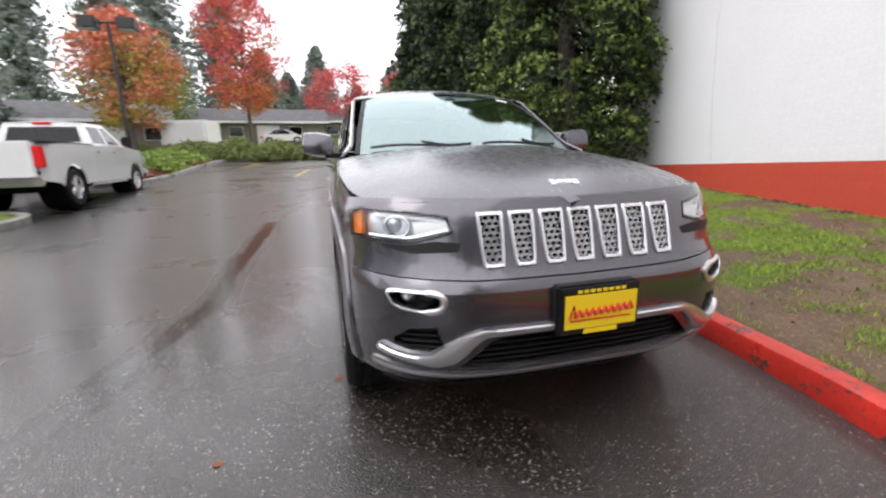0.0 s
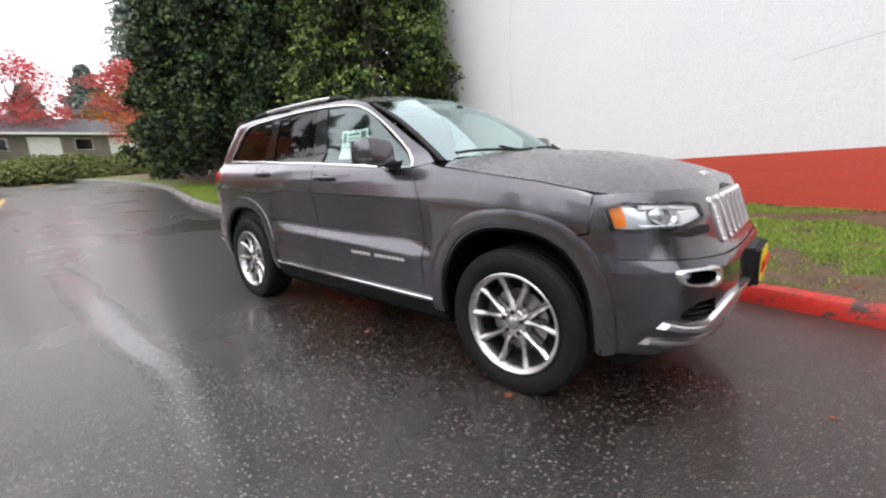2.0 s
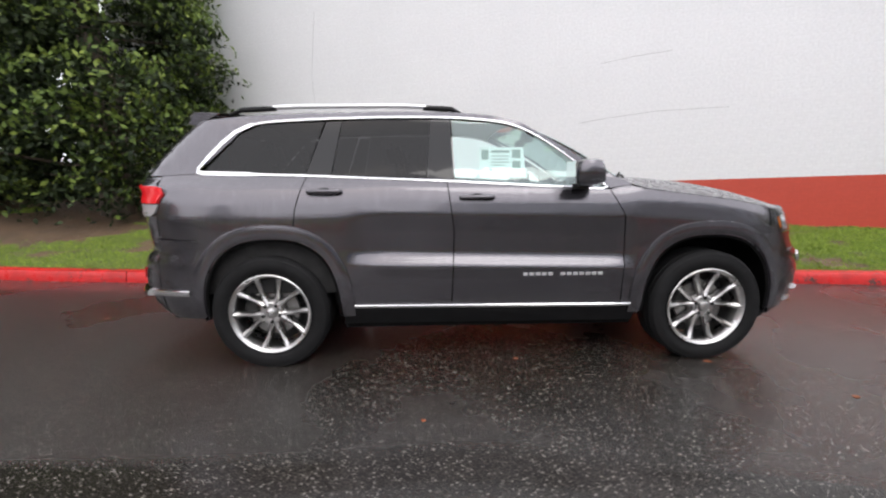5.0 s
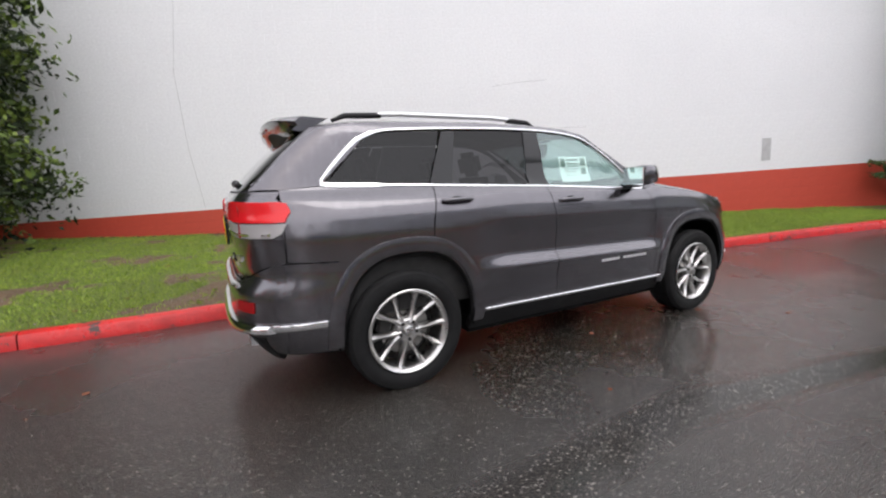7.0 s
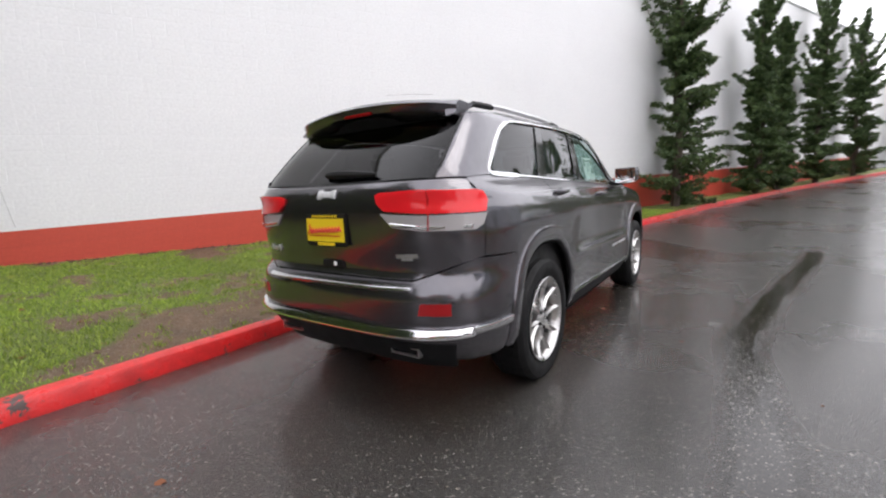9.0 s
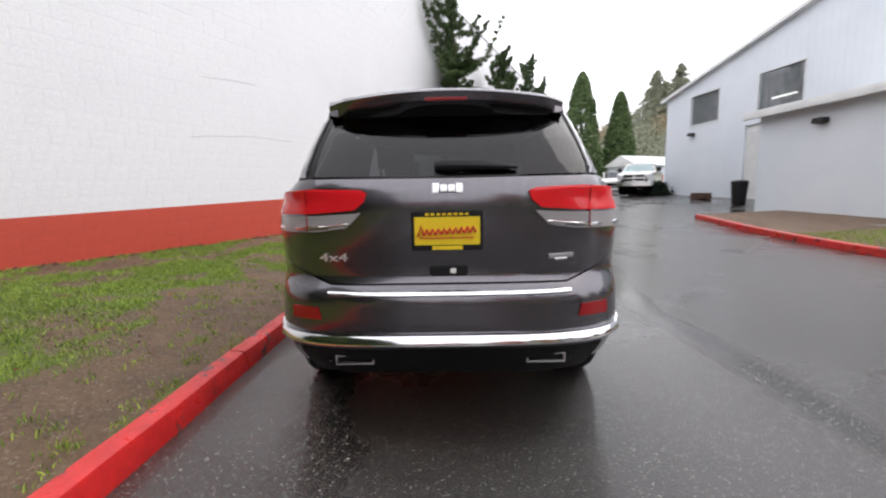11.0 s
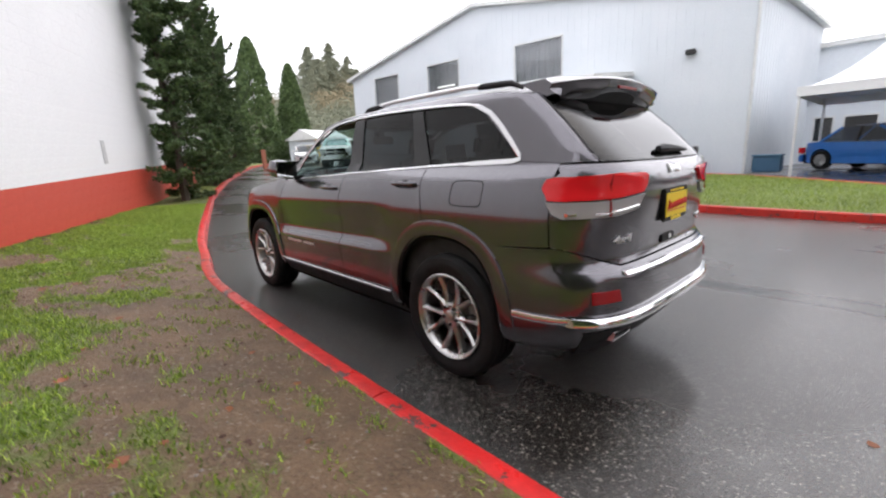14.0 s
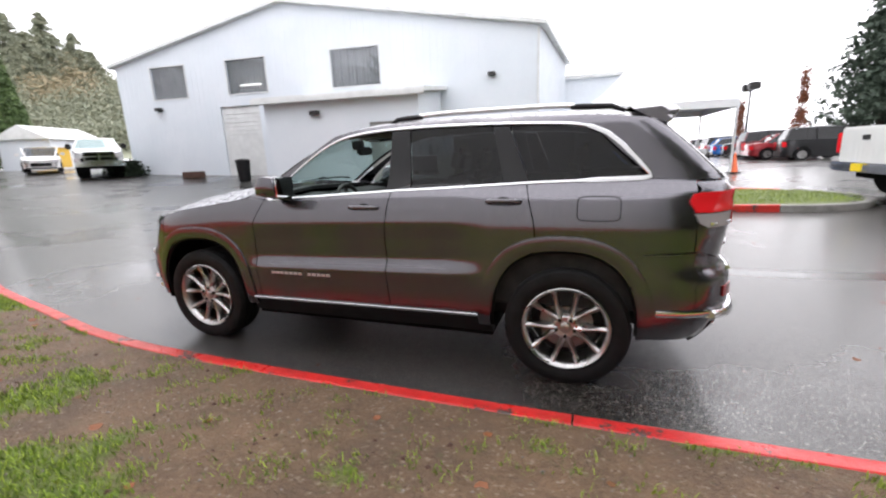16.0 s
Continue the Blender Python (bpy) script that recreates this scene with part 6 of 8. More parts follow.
def build_wheel(owner, x, s, turn):
    """Tyre with tread and a ten-spoke alloy rim; the outer face looks along s * y."""
    m = Matrix.Translation((x, s * 0.795, HUB_Z)) @ Matrix.Rotation(radians(-90 * s), 4, "X")
    ty = bmesh.new()
    # the tyre sits a little flat under load; four ribs with cross sipes round the tread
    prof = [(0.262, -0.104), (0.30, -0.122), (0.345, -0.126), (0.370, -0.114), (0.381, -0.092)]
    for h0, h1 in ((-0.090, -0.056), (-0.046, -0.006), (0.006, 0.046), (0.056, 0.090)):
        prof += [(0.377, h0 - 0.003), (0.3845, h0), (0.3845, h1), (0.377, h1 + 0.003)]
    prof += [(0.381, 0.092), (0.370, 0.114), (0.362, 0.121), (0.356, 0.1205), (0.345, 0.126), (0.318, 0.1245), (0.30, 0.122), (0.272, 0.108), (0.262, 0.100)]
    lathe(ty, prof, 120, closed=True)
    for v in ty.verts:
        d = math.hypot(v.co.x, v.co.y)
        if d > 0.3835:
            k = 1 - 0.006 * (round(math.atan2(v.co.y, v.co.x) / math.tau * 120) % 3 == 0)
            v.co.x *= k
            v.co.y *= k
    ty.transform(m)
    for v in ty.verts:
        v.co.z = max(v.co.z, 0.002 + 0.02 * max(0, 0.01 - v.co.z))
    wheel = part("wheel", ty, RUBBER, owner, "black tyre on a ten-spoke alloy rim")
    rim = bmesh.new()
    lathe(rim, [(0.262, 0.108), (0.268, 0.118), (0.262, 0.122), (0.248, 0.112), (0.238, 0.09), (0.232, 0.05), (0.235, -0.09), (0.262, -0.105), (0.266, -0.10), (0.24, -0.085), (0.242, 0.06), (0.25, 0.095)], 64, closed=True)
    rim.transform(m)
    part("rim", rim, ALLOY, wheel)
    for k in range(5):
        for sgn in (-1, 1):
            sp = bmesh.new()
            rows = []
            for j in range(7):
                t = j / 6
                rad = 0.050 + (0.250 - 0.050) * t
                ang = radians(turn + 72 * k + sgn * (8.5 + 9.5 * min(1, t * 1.35)))
                hw = 0.020 - 0.005 * math.sin(math.pi * t) - 0.001 * t
                zf = 0.088 - 0.022 * math.sin(math.pi * t * 0.9) + 0.022 * t
                c, sn = math.cos(ang), math.sin(ang)
                row = []
                for off, dz in ((-hw * 1.1, -0.040), (-hw, -0.006), (-hw * 0.25, 0.007), (hw * 0.25, 0.007), (hw, -0.006), (hw * 1.1, -0.040)):
                    row.append(sp.verts.new((rad * c - off * sn, rad * sn + off * c, zf + dz)))
                rows.append(row)
            for a, b in zip(rows, rows[1:]):
                for q in range(5):
                    sp.faces.new((a[q], a[q + 1], b[q + 1], b[q]))
                sp.faces.new((a[5], a[0], b[0], b[5]))
            sp.faces.new(rows[0])
            sp.faces.new(rows[-1][::-1])
            bmesh.ops.recalc_face_normals(sp, faces=sp.faces[:])
            sp.transform(m)
            part("spoke", sp, ALLOY, wheel)
        nut = lathe(bmesh.new(), [(0.012, 0.06), (0.012, 0.094), (0.009, 0.099), (0.002, 0.10)], 8, m @ Matrix.Translation((0.058 * math.cos(radians(turn + 72 * k)), 0.058 * math.sin(radians(turn + 72 * k)), 0.004)))
        part("lug_nut", nut, DARK_STEEL, wheel)
    hub = lathe(bmesh.new(), [(0.075, 0.03), (0.075, 0.082), (0.066, 0.088), (0.036, 0.085), (0.032, 0.101), (0.026, 0.105), (0.002, 0.107)], 30, m)
    part("hub_cap", hub, ALLOY, wheel)
    disc = lathe(bmesh.new(), [(0.06, 0.0), (0.165, 0.0), (0.165, 0.022), (0.09, 0.022), (0.085, 0.05), (0.06, 0.05)], 40, m)
    part("brake_disc", disc, BRAKE, wheel)
    cal = boxed(-0.05, 0.05, 0.10, 0.19, -0.02, 0.045, bevel=0.012)
    cal.transform(m @ Matrix.Rotation(radians(75), 4, "Z"))
    part("brake_caliper", cal, DARK_STEEL, wheel)
    back = lathe(bmesh.new(), [(0.231, -0.06), (0.231, -0.05), (0.05, -0.05), (0.05, -0.06)], 32, m)
    part("brake_shield", back, CABIN, wheel)
    return wheel


for x_ in (AX, -AX):
    for s_ in (-1, 1):
        build_wheel(suv, x_, s_, 90 + 17 * s_ + 11 * x_)

# ---- other vehicles ----


def vehicle(name, label, paint, m, length=4.5, width=1.78, height=1.45, kind="sedan", group=""):
    """A parked vehicle in simple panels: body, glass, wheels, lamps. x forward, origin on the ground."""
    car = thing(name, label, "car", m, group)
    L, W, H = length / 2, width / 2, height
    wb, r, low, belt = length * 0.31, 0.33, 0.26, H * 0.62
    # side outline of the lower body with wheel openings
    prof = {"sedan": [(-L, 0.55 * H), (-L + 0.05, belt), (-L + 0.5, belt + 0.05), (L * 0.42, belt), (L - 0.35, belt - 0.12), (L - 0.05, belt - 0.26), (L, 0.45 * H)],
            "hatch": [(-L, 0.55 * H), (-L + 0.04, belt + 0.04), (L * 0.45, belt), (L - 0.4, belt - 0.12), (L - 0.06, belt - 0.27), (L, 0.42 * H)],
            "suv": [(-L, 0.5 * H), (-L + 0.03, belt + 0.03), (L * 0.42, belt), (L - 0.12, belt - 0.08), (L, belt - 0.25)]}[kind]
    out = []
    for cx in (-wb, wb):
        out += [(cx + (r + 0.07) * math.cos(a), r + (r + 0.07) * math.sin(a)) for a in np.linspace(math.pi + 0.25, -0.25, 12)]
    body = [(-L + 0.03, low)] + out + [(L - 0.05, low)] + prof[::-1]

    def hw(x, z):
        u = min(abs(x) / (L + 0.02), 0.999)
        t = 1 - 0.10 * max(0, z - belt * 0.75) / (H - belt * 0.75) if z > belt * 0.75 else 1
        return W * t * (1 - u ** 6) ** 0.25 * (0.97 if z < 0.5 else 1)
    bm = bmesh.new()
    left = panel(body, 0.22, lambda x, z: Vector((x, hw(x, z), z)), 0.05)
    for s in (1, -1):
        me = bpy.data.meshes.new("tmp")
        left.to_mesh(me)
        b2 = bmesh.new()
        b2.from_mesh(me)
        bpy.data.meshes.remove(me)
        if s < 0:
            b2.transform(Matrix.Diagonal((1, -1, 1, 1)))
            bmesh.ops.reverse_faces(b2, faces=b2.faces[:])
        me = bpy.data.meshes.new("tmp")
        b2.to_mesh(me)
        b2.free()
        bm.from_mesh(me)
        bpy.data.meshes.remove(me)
    left.free()
    # close over the top, nose and tail between the flanks
    ring = [(-L + 0.03, low)] + prof + [(L - 0.05, low)]
    n = 9
    rows = []
    for x, z in ring:
        w = hw(x, z)
        rows.append([bm.verts.new((x + (0.05 if x < 0 else -0.05) * abs(t) ** 3 * (1 if abs(x) > L * 0.9 else 0), w * t, z + (0.035 * (1 - t * t) if abs(x) < L * 0.97 else 0))) for t in np.linspace(-1, 1, n)])
    for a, b in zip(rows, rows[1:]):
        for k in range(n - 1):
            bm.faces.new((a[k], a[k + 1], b[k + 1], b[k]))
    bmesh.ops.recalc_face_normals(bm, faces=bm.faces[:])
    part("body", bm, paint, car)
    part("underside", boxed(-L + 0.1, L - 0.1, -W * 0.72, W * 0.72, low - 0.06, low + 0.25), CABIN, car, smooth=False)
    # cabin: glass house and roof
    gh = {"sedan": [(-L * 0.72, belt), (-L * 0.42, H - 0.05), (-L * 0.02, H), (L * 0.12, H - 0.03), (L * 0.48, belt)],
          "hatch": [(-L * 0.97, belt), (-L * 0.80, H - 0.08), (-L * 0.2, H), (L * 0.08, H - 0.03), (L * 0.50, belt)],
          "suv": [(-L * 0.97, belt), (-L * 0.86, H - 0.06), (-L * 0.3, H), (L * 0.08, H - 0.03), (L * 0.42, belt)]}[kind]
    gb = bmesh.new()
    rows = []
    for x, z in gh:
        w = W * (0.90 if z < H * 0.8 else 0.72)
        rows.append([gb.verts.new((x, -w, z)), gb.verts.new((x, w, z))])
    for k in (0, 3):
        gb.faces.new((rows[k][0], rows[k][1], rows[k + 1][1], rows[k + 1][0]))
    for s in (0, 1):
        gb.faces.new([r_[s] for r_ in rows])
    bmesh.ops.recalc_face_normals(gb, faces=gb.faces[:])
    part("glasshouse", gb, HOUSE_GLASS if kind != "suv" else TINT_GLASS, car, smooth=False)
    rf = bmesh.new()
    top = gh[1:4]
    a, b = [[rf.verts.new((x, s * W * 0.735, z + 0.012)) for x, z in top] for s in (-1, 1)]
    c = [rf.verts.new((x, 0, z + 0.05)) for x, z in top]
    for k in range(2):
        rf.faces.new((a[k], a[k + 1], c[k + 1], c[k]))
        rf.faces.new((c[k], c[k + 1], b[k + 1], b[k]))
    bmesh.ops.solidify(rf, geom=rf.faces[:], thickness=0.03)
    bmesh.ops.recalc_face_normals(rf, faces=rf.faces[:])
    part("roof", rf, paint, car)
    for s in (-1, 1):
        for (xa, za), (xb, zb) in ((gh[0], gh[1]), (gh[3], gh[4])):
            part("pillar", tubed([(xa, s * W * 0.90, za - 0.02), (xb, s * W * 0.725, zb + 0.01)], 0.04, 6), paint, car)
        xm = (gh[1][0] + gh[3][0]) / 2
        part("pillar", tubed([(xm, s * W * 0.91, belt), (xm, s * W * 0.735, H - 0.03)], 0.035, 6), BLACK_TRIM, car)
        part("wing_mirror", boxed(L * 0.36, L * 0.36 + 0.12, min(s * W * 1.0, s * (W + 0.2)), max(s * W * 1.0, s * (W + 0.2)), belt + 0.04, belt + 0.2, bevel=0.03), paint, car)
        part("head_lamp", boxed(L - 0.22, L - 0.02, s * W * 0.68 - 0.17, s * W * 0.68 + 0.17, belt - 0.36, belt - 0.2, bevel=0.03), LAMP_SILVER, car)
        part("tail_lamp", boxed(-L - 0.015, -L + 0.18, s * W * 0.86 - 0.06, s * W * 0.86 + 0.06, belt - 0.34, belt - 0.08 if kind != "sedan" else belt - 0.12, bevel=0.02), LAMP_RED, car)
        part("handle", boxed(xm - 0.42, xm - 0.25, min(s * W * 0.97, s * W * 1.02), max(s * W * 0.97, s * W * 1.02), belt - 0.16, belt - 0.12), paint, car)
    part("rear_bumper", boxed(-L - 0.04, -L + 0.12, -W * 0.88, W * 0.88, low, 0.52, bevel=0.04), paint, car)
    part("grille", boxed(L - 0.05, L + 0.01, -W * 0.5, W * 0.5, 0.34, 0.52, bevel=0.02), GLOSS_BLACK, car)
    for x in (-wb, wb):
        for s in (-1, 1):
            mm = Matrix.Translation((x, s * (W - 0.12), r)) @ Matrix.Rotation(radians(-90 * s), 4, "X")
            w = part("wheel", lathe(bmesh.new(), [(r * 0.62, -0.1), (r * 0.95, -0.11), (r, -0.07), (r, 0.07), (r * 0.95, 0.11), (r * 0.62, 0.1)], 28, mm, closed=True), RUBBER, car)
            rm = lathe(bmesh.new(), [(r * 0.63, 0.06), (r * 0.63, 0.10), (r * 0.55, 0.06), (r * 0.2, 0.05), (r * 0.16, 0.09), (0.004, 0.095)], 20, mm)
            for k in range(5):
                a0 = k * math.tau / 5
                sp = boxed(0.04, r * 0.6, -0.03, 0.03, 0.05, 0.088)
                sp.transform(mm @ Matrix.Rotation(a0, 4, "Z"))
                me = bpy.data.meshes.new("tmp")
                sp.to_mesh(me)
                sp.free()
                rm.from_mesh(me)
                bpy.data.meshes.remove(me)
            part("rim", rm, ALLOY, w)
    return car


def on_ground(x, y, heading):
    return Matrix.Translation((x, y, ground_z(x, y))) @ Matrix.Rotation(radians(heading), 4, "Z")




def pickup(label, m):
    """White crew-cab pickup: box, four doors, chrome bumpers. x forward, origin on the ground."""
    car = thing("pickup_truck", label, "truck", m)
    r, rear, front = 0.405, -1.76, 1.80

    def hw(x, z):
        k = 1.0 - 0.10 * max(0, z - 1.0) ** 2 - 0.05 * max(0, 0.62 - z)
        return k * (1 - min(abs(x) / 2.97, 0.999) ** 12) ** 0.25

    def opening(cx):
        return [(cx + 0.50 * math.cos(a), r + 0.52 * math.sin(a)) for a in np.linspace(math.pi - 0.1, 0.1, 14)]
    for s in (-1, 1):
        fn = lambda x, z, s=s: Vector((x, s * hw(x, z), z))
        part("bed_side", panel([(-2.90, 1.36), (-2.90, 0.62), (-2.35, 0.52)] + opening(rear) + [(-1.2, 0.48), (-0.66, 0.48), (-0.66, 1.36)], 0.1, fn, 0.03), WHITE_PAINT, car)
        part("bed_rail", boxed(-2.88, -0.68, min(s * 0.86, s * 0.99), max(s * 0.86, s * 0.99), 1.345, 1.385, bevel=0.015), BLACK_TRIM, car)
        for nm, x0, x1 in (("rear_door", -0.65, 0.27), ("front_door", 0.28, 1.25)):
            dr = part(nm, panel([(x0, 0.48), (x1, 0.48), (x1, 1.345), (x0, 1.345)], 0.1, fn, 0.03), WHITE_PAINT, car)
            part("door_handle", boxed(x0 + 0.06, x0 + 0.24, min(s * 0.97, s * 1.02), max(s * 0.97, s * 1.02), 1.17, 1.21, bevel=0.01), CHROME, dr)
        part("fender", panel([(1.26, 0.48)] + opening(front) + [(2.40, 0.56), (2.80, 0.60), (2.88, 0.75), (2.88, 1.12), (2.6, 1.25), (1.26, 1.34)], 0.1, fn, 0.03), WHITE_PAINT, car)
        side = lambda x, z, s=s: Vector((x, s * (0.965 - 0.36 * (z - 1.34)), z))
        wins = [[(-0.50, 1.40), (0.20, 1.40), (0.22, 1.81), (-0.42, 1.81)], [(0.30, 1.40), (1.08, 1.40), (0.55, 1.81), (0.31, 1.81)]]
        part("cab_side", panel([(-0.64, 1.335), (1.32, 1.335), (0.58, 1.90), (-0.52, 1.90)], 0.08, side, 0.03, holes=wins), WHITE_PAINT, car)
        for nm, w in zip(("rear_window", "front_window"), wins):
            part(nm, panel(w, 0.2, lambda x, z, s=s: side(x, z) - Vector((0, s * 0.012, 0)), 0.004), TINT_GLASS if nm == "rear_window" else HOUSE_GLASS, car)
        part("wing_mirror", boxed(0.98, 1.12, min(s * 1.0, s * 1.24), max(s * 1.0, s * 1.24), 1.36, 1.62, bevel=0.04), BLACK_TRIM, car)
        part("tail_lamp", boxed(-2.945, -2.80, min(s * 0.85, s * 0.995), max(s * 0.85, s * 0.995), 0.86, 1.28, bevel=0.02), LAMP_RED, car, "red tail lamp")
        part("head_lamp", boxed(2.66, 2.89, min(s * 0.64, s * 0.95), max(s * 0.64, s * 0.95), 0.88, 1.12, bevel=0.03), LAMP_SILVER, car)
        part("sill", boxed(-0.95, 1.2, min(s * 0.80, s * 0.95), max(s * 0.80, s * 0.95), 0.40, 0.49, bevel=0.02), CHROME, car)
        for x in (rear, front):
            mm = Matrix.Translation((x, s * 0.86, r)) @ Matrix.Rotation(radians(-90 * s), 4, "X")
            part("wheel_well", lathe(bmesh.new(), [(0.47, -0.4), (0.48, 0.08)], 28, Matrix.Translation((x, s * 0.86, r)) @ Matrix.Rotation(radians(-90 * s), 4, "X")), WELL_BLACK, car)
            w = part("wheel", lathe(bmesh.new(), [(0.26, -0.12), (0.38, -0.135), (r, -0.10), (r, 0.09), (0.385, 0.125), (0.33, 0.13), (0.26, 0.115)], 36, mm, closed=True), RUBBER, car)
            rm = lathe(bmesh.new(), [(0.262, 0.08), (0.262, 0.115), (0.245, 0.11), (0.225, 0.02), (0.07, 0.02), (0.065, 0.10), (0.004, 0.105)], 28, mm)
            part("rim", rm, CHROME, w)
            for k in range(5):
                sp = boxed(0.05, 0.245, -0.045, 0.045, 0.06, 0.098, bevel=0.012)
                sp.transform(mm @ Matrix.Rotation(k * math.tau / 5, 4, "Z"))
                part("spoke", sp, CHROME, w)
    part("bonnet", panel([(1.22, -0.93), (2.70, -0.90), (2.86, -0.6), (2.89, 0), (2.86, 0.6), (2.70, 0.90), (1.22, 0.93)], 0.12, lambda x, y: Vector((x, y, 1.315 - 0.05 * (x - 1.2) / 1.6 - 0.22 * max(0, (x - 2.35) / 0.5) ** 2 + 0.07 * (1 - (y / 0.93) ** 2))), 0.04, centre=(2, 0, 0)), WHITE_PAINT, car)
    part("tailgate", boxed(-2.945, -2.86, -0.845, 0.845, 0.66, 1.385, bevel=0.03), WHITE_PAINT, car)
    part("tailgate_handle", boxed(-2.955, -2.94, -0.12, 0.12, 1.12, 1.22, bevel=0.01), BLACK_TRIM, car)
    part("bed_floor", boxed(-2.86, -0.68, -0.85, 0.85, 0.72, 0.80), BLACK_TRIM, car, smooth=False)
    part("rear_bumper", boxed(-3.03, -2.90, -0.97, 0.97, 0.50, 0.68, bevel=0.035), CHROME, car, "chrome step bumper")
    part("plate", boxed(-3.045, -3.03, -0.16, 0.16, 0.52, 0.67), PLATE_YELLOW, car, smooth=False)
    back = lambda y, z: Vector((-0.64 + 0.12 * (z - 1.34) / 0.56, y, z))
    bw = [(-0.76, 1.43), (0.76, 1.43), (0.67, 1.80), (-0.67, 1.80)]
    part("cab_back", panel([(-0.965, 0.8), (0.965, 0.8), (0.965, 1.335), (0.765, 1.90), (-0.765, 1.90), (-0.965, 1.335)], 0.08, back, 0.03, holes=[bw], centre=(0.3, 0, 1.4)), WHITE_PAINT, car)
    part("back_window", panel(bw, 0.2, lambda y, z: back(y, z) + Vector((0.012, 0, 0)), 0.004, centre=(0.3, 0, 1.4)), TINT_GLASS, car, "dark tinted back window")
    part("brake_lamp", boxed(-0.57, -0.50, -0.18, 0.18, 1.86, 1.91, bevel=0.01), LAMP_RED, car)
    scr = lambda y, z: Vector((1.36 - 0.80 * (z - 1.33) / 0.57 + 0.10 * (1 - (y / 0.9) ** 2), y, z))
    fw = [(-0.89, 1.38), (0.89, 1.38), (0.71, 1.85), (-0.71, 1.85)]
    part("screen_frame", panel([(-0.965, 1.33), (0.965, 1.33), (0.765, 1.90), (-0.765, 1.90)], 0.06, scr, 0.03, holes=[fw], centre=(0, 0, 1.4)), WHITE_PAINT, car)
    part("windscreen", panel(fw, 0.2, lambda y, z: scr(y, z) - Vector((0.012, 0, 0)), 0.004, centre=(0, 0, 1.4)), SCREEN_GLASS, car)
    part("roof", panel([(-0.53, -0.765), (0.56, -0.765), (0.66, 0), (0.56, 0.765), (-0.53, 0.765)], 0.12, lambda x, y: Vector((x, y, 1.895 + 0.045 * (1 - (y / 0.765) ** 2))), 0.03, centre=(0, 0, 1)), WHITE_PAINT, car)
    part("grille", boxed(2.83, 2.95, -0.62, 0.62, 0.72, 1.17, bevel=0.04), CHROME, car, "chrome cross-bar grille")
    for y0, y1 in ((-0.56, -0.04), (0.04, 0.56)):
        for z0, z1 in ((0.77, 0.91), (0.98, 1.12)):
            part("grille_mesh", boxed(2.94, 2.958, y0, y1, z0, z1), GLOSS_BLACK, car, smooth=False)
    part("front_bumper", boxed(2.78, 3.01, -0.97, 0.97, 0.48, 0.72, bevel=0.05), CHROME, car, "chrome front bumper")
    part("underside", boxed(-2.7, 2.7, -0.62, 0.62, 0.36, 0.72), WELL_BLACK, car, smooth=False)
    part("seats", boxed(-0.45, 0.6, -0.75, 0.75, 0.8, 1.42, bevel=0.08), CABIN, car)


pickup("white crew-cab pickup with a chrome bumper beside the island", on_ground(-9.55, -7.4, 182))
pickup("white pickup facing the lane beside the shop", on_ground(23.6, -12.6, 148))
vehicle("dark_suv", "dark grey SUV parked beyond the white pickup", BLACK_PAINT, on_ground(-13.6, -10.7, 176), 4.9, 1.95, 1.9, "suv")
vehicle("compact_car", "small white car beyond the facing pickup", WHITE_PAINT, on_ground(29.5, -13.2, 150), 4.4, 1.75, 1.45, "sedan")
vehicle("blue_sedan", "bright blue wet sedan under the white tent", BLUE_PAINT, on_ground(-2.75, -17.55, 146), 4.5, 1.78, 1.45, "sedan")
vehicle("dark_car", "dark saloon behind the blue hatchback", BLACK_PAINT, on_ground(-4.4, -19.9, 146), 4.6, 1.8, 1.48, "suv")
vehicle("white_coupe", "white car parked below the houses", WHITE_PAINT, Matrix.Translation((-46, -4.8, 2.75)) @ Matrix.Rotation(radians(80), 4, "Z"), 4.6, 1.8, 1.4, "sedan")
for k_, (x_, y_, p_, kd_, lb_) in enumerate(((-13.4, -24.8, BLACK_PAINT, "suv", "black SUV parked in the lot row"), (-12.6, -27.4, RED_PAINT, "sedan", "bright red sedan parked in the lot row"),
                                             (-12.9, -30.3, DEEP_RED_PAINT, "suv", "dark red SUV parked in the lot row"), (-12.8, -33.2, BLACK_PAINT, "sedan", "black saloon parked in the lot row"),
                                             (-12.7, -36.0, BLUE_PAINT, "hatch", "blue hatchback parked in the lot row"), (-12.6, -38.9, WHITE_PAINT, "suv", "white van-like SUV parked in the lot row"),
                                             (-12.6, -41.8, SILVER_PAINT, "suv", "silver SUV parked in the lot row"), (-12.5, -44.6, DEEP_RED_PAINT, "suv", "dark red SUV at the lot row end"),
                                             (-20.5, -29.0, SILVER_PAINT, "sedan", "silver saloon in the far lot row"), (-20.5, -33.0, WHITE_PAINT, "suv", "white SUV in the far lot row"))):
    vehicle("lot_car", lb_, p_, on_ground(x_, y_, 174 + 4 * (k_ % 3)), 4.6, 1.82, 1.72 if kd_ == "suv" else 1.45, kd_, "parked lot row")

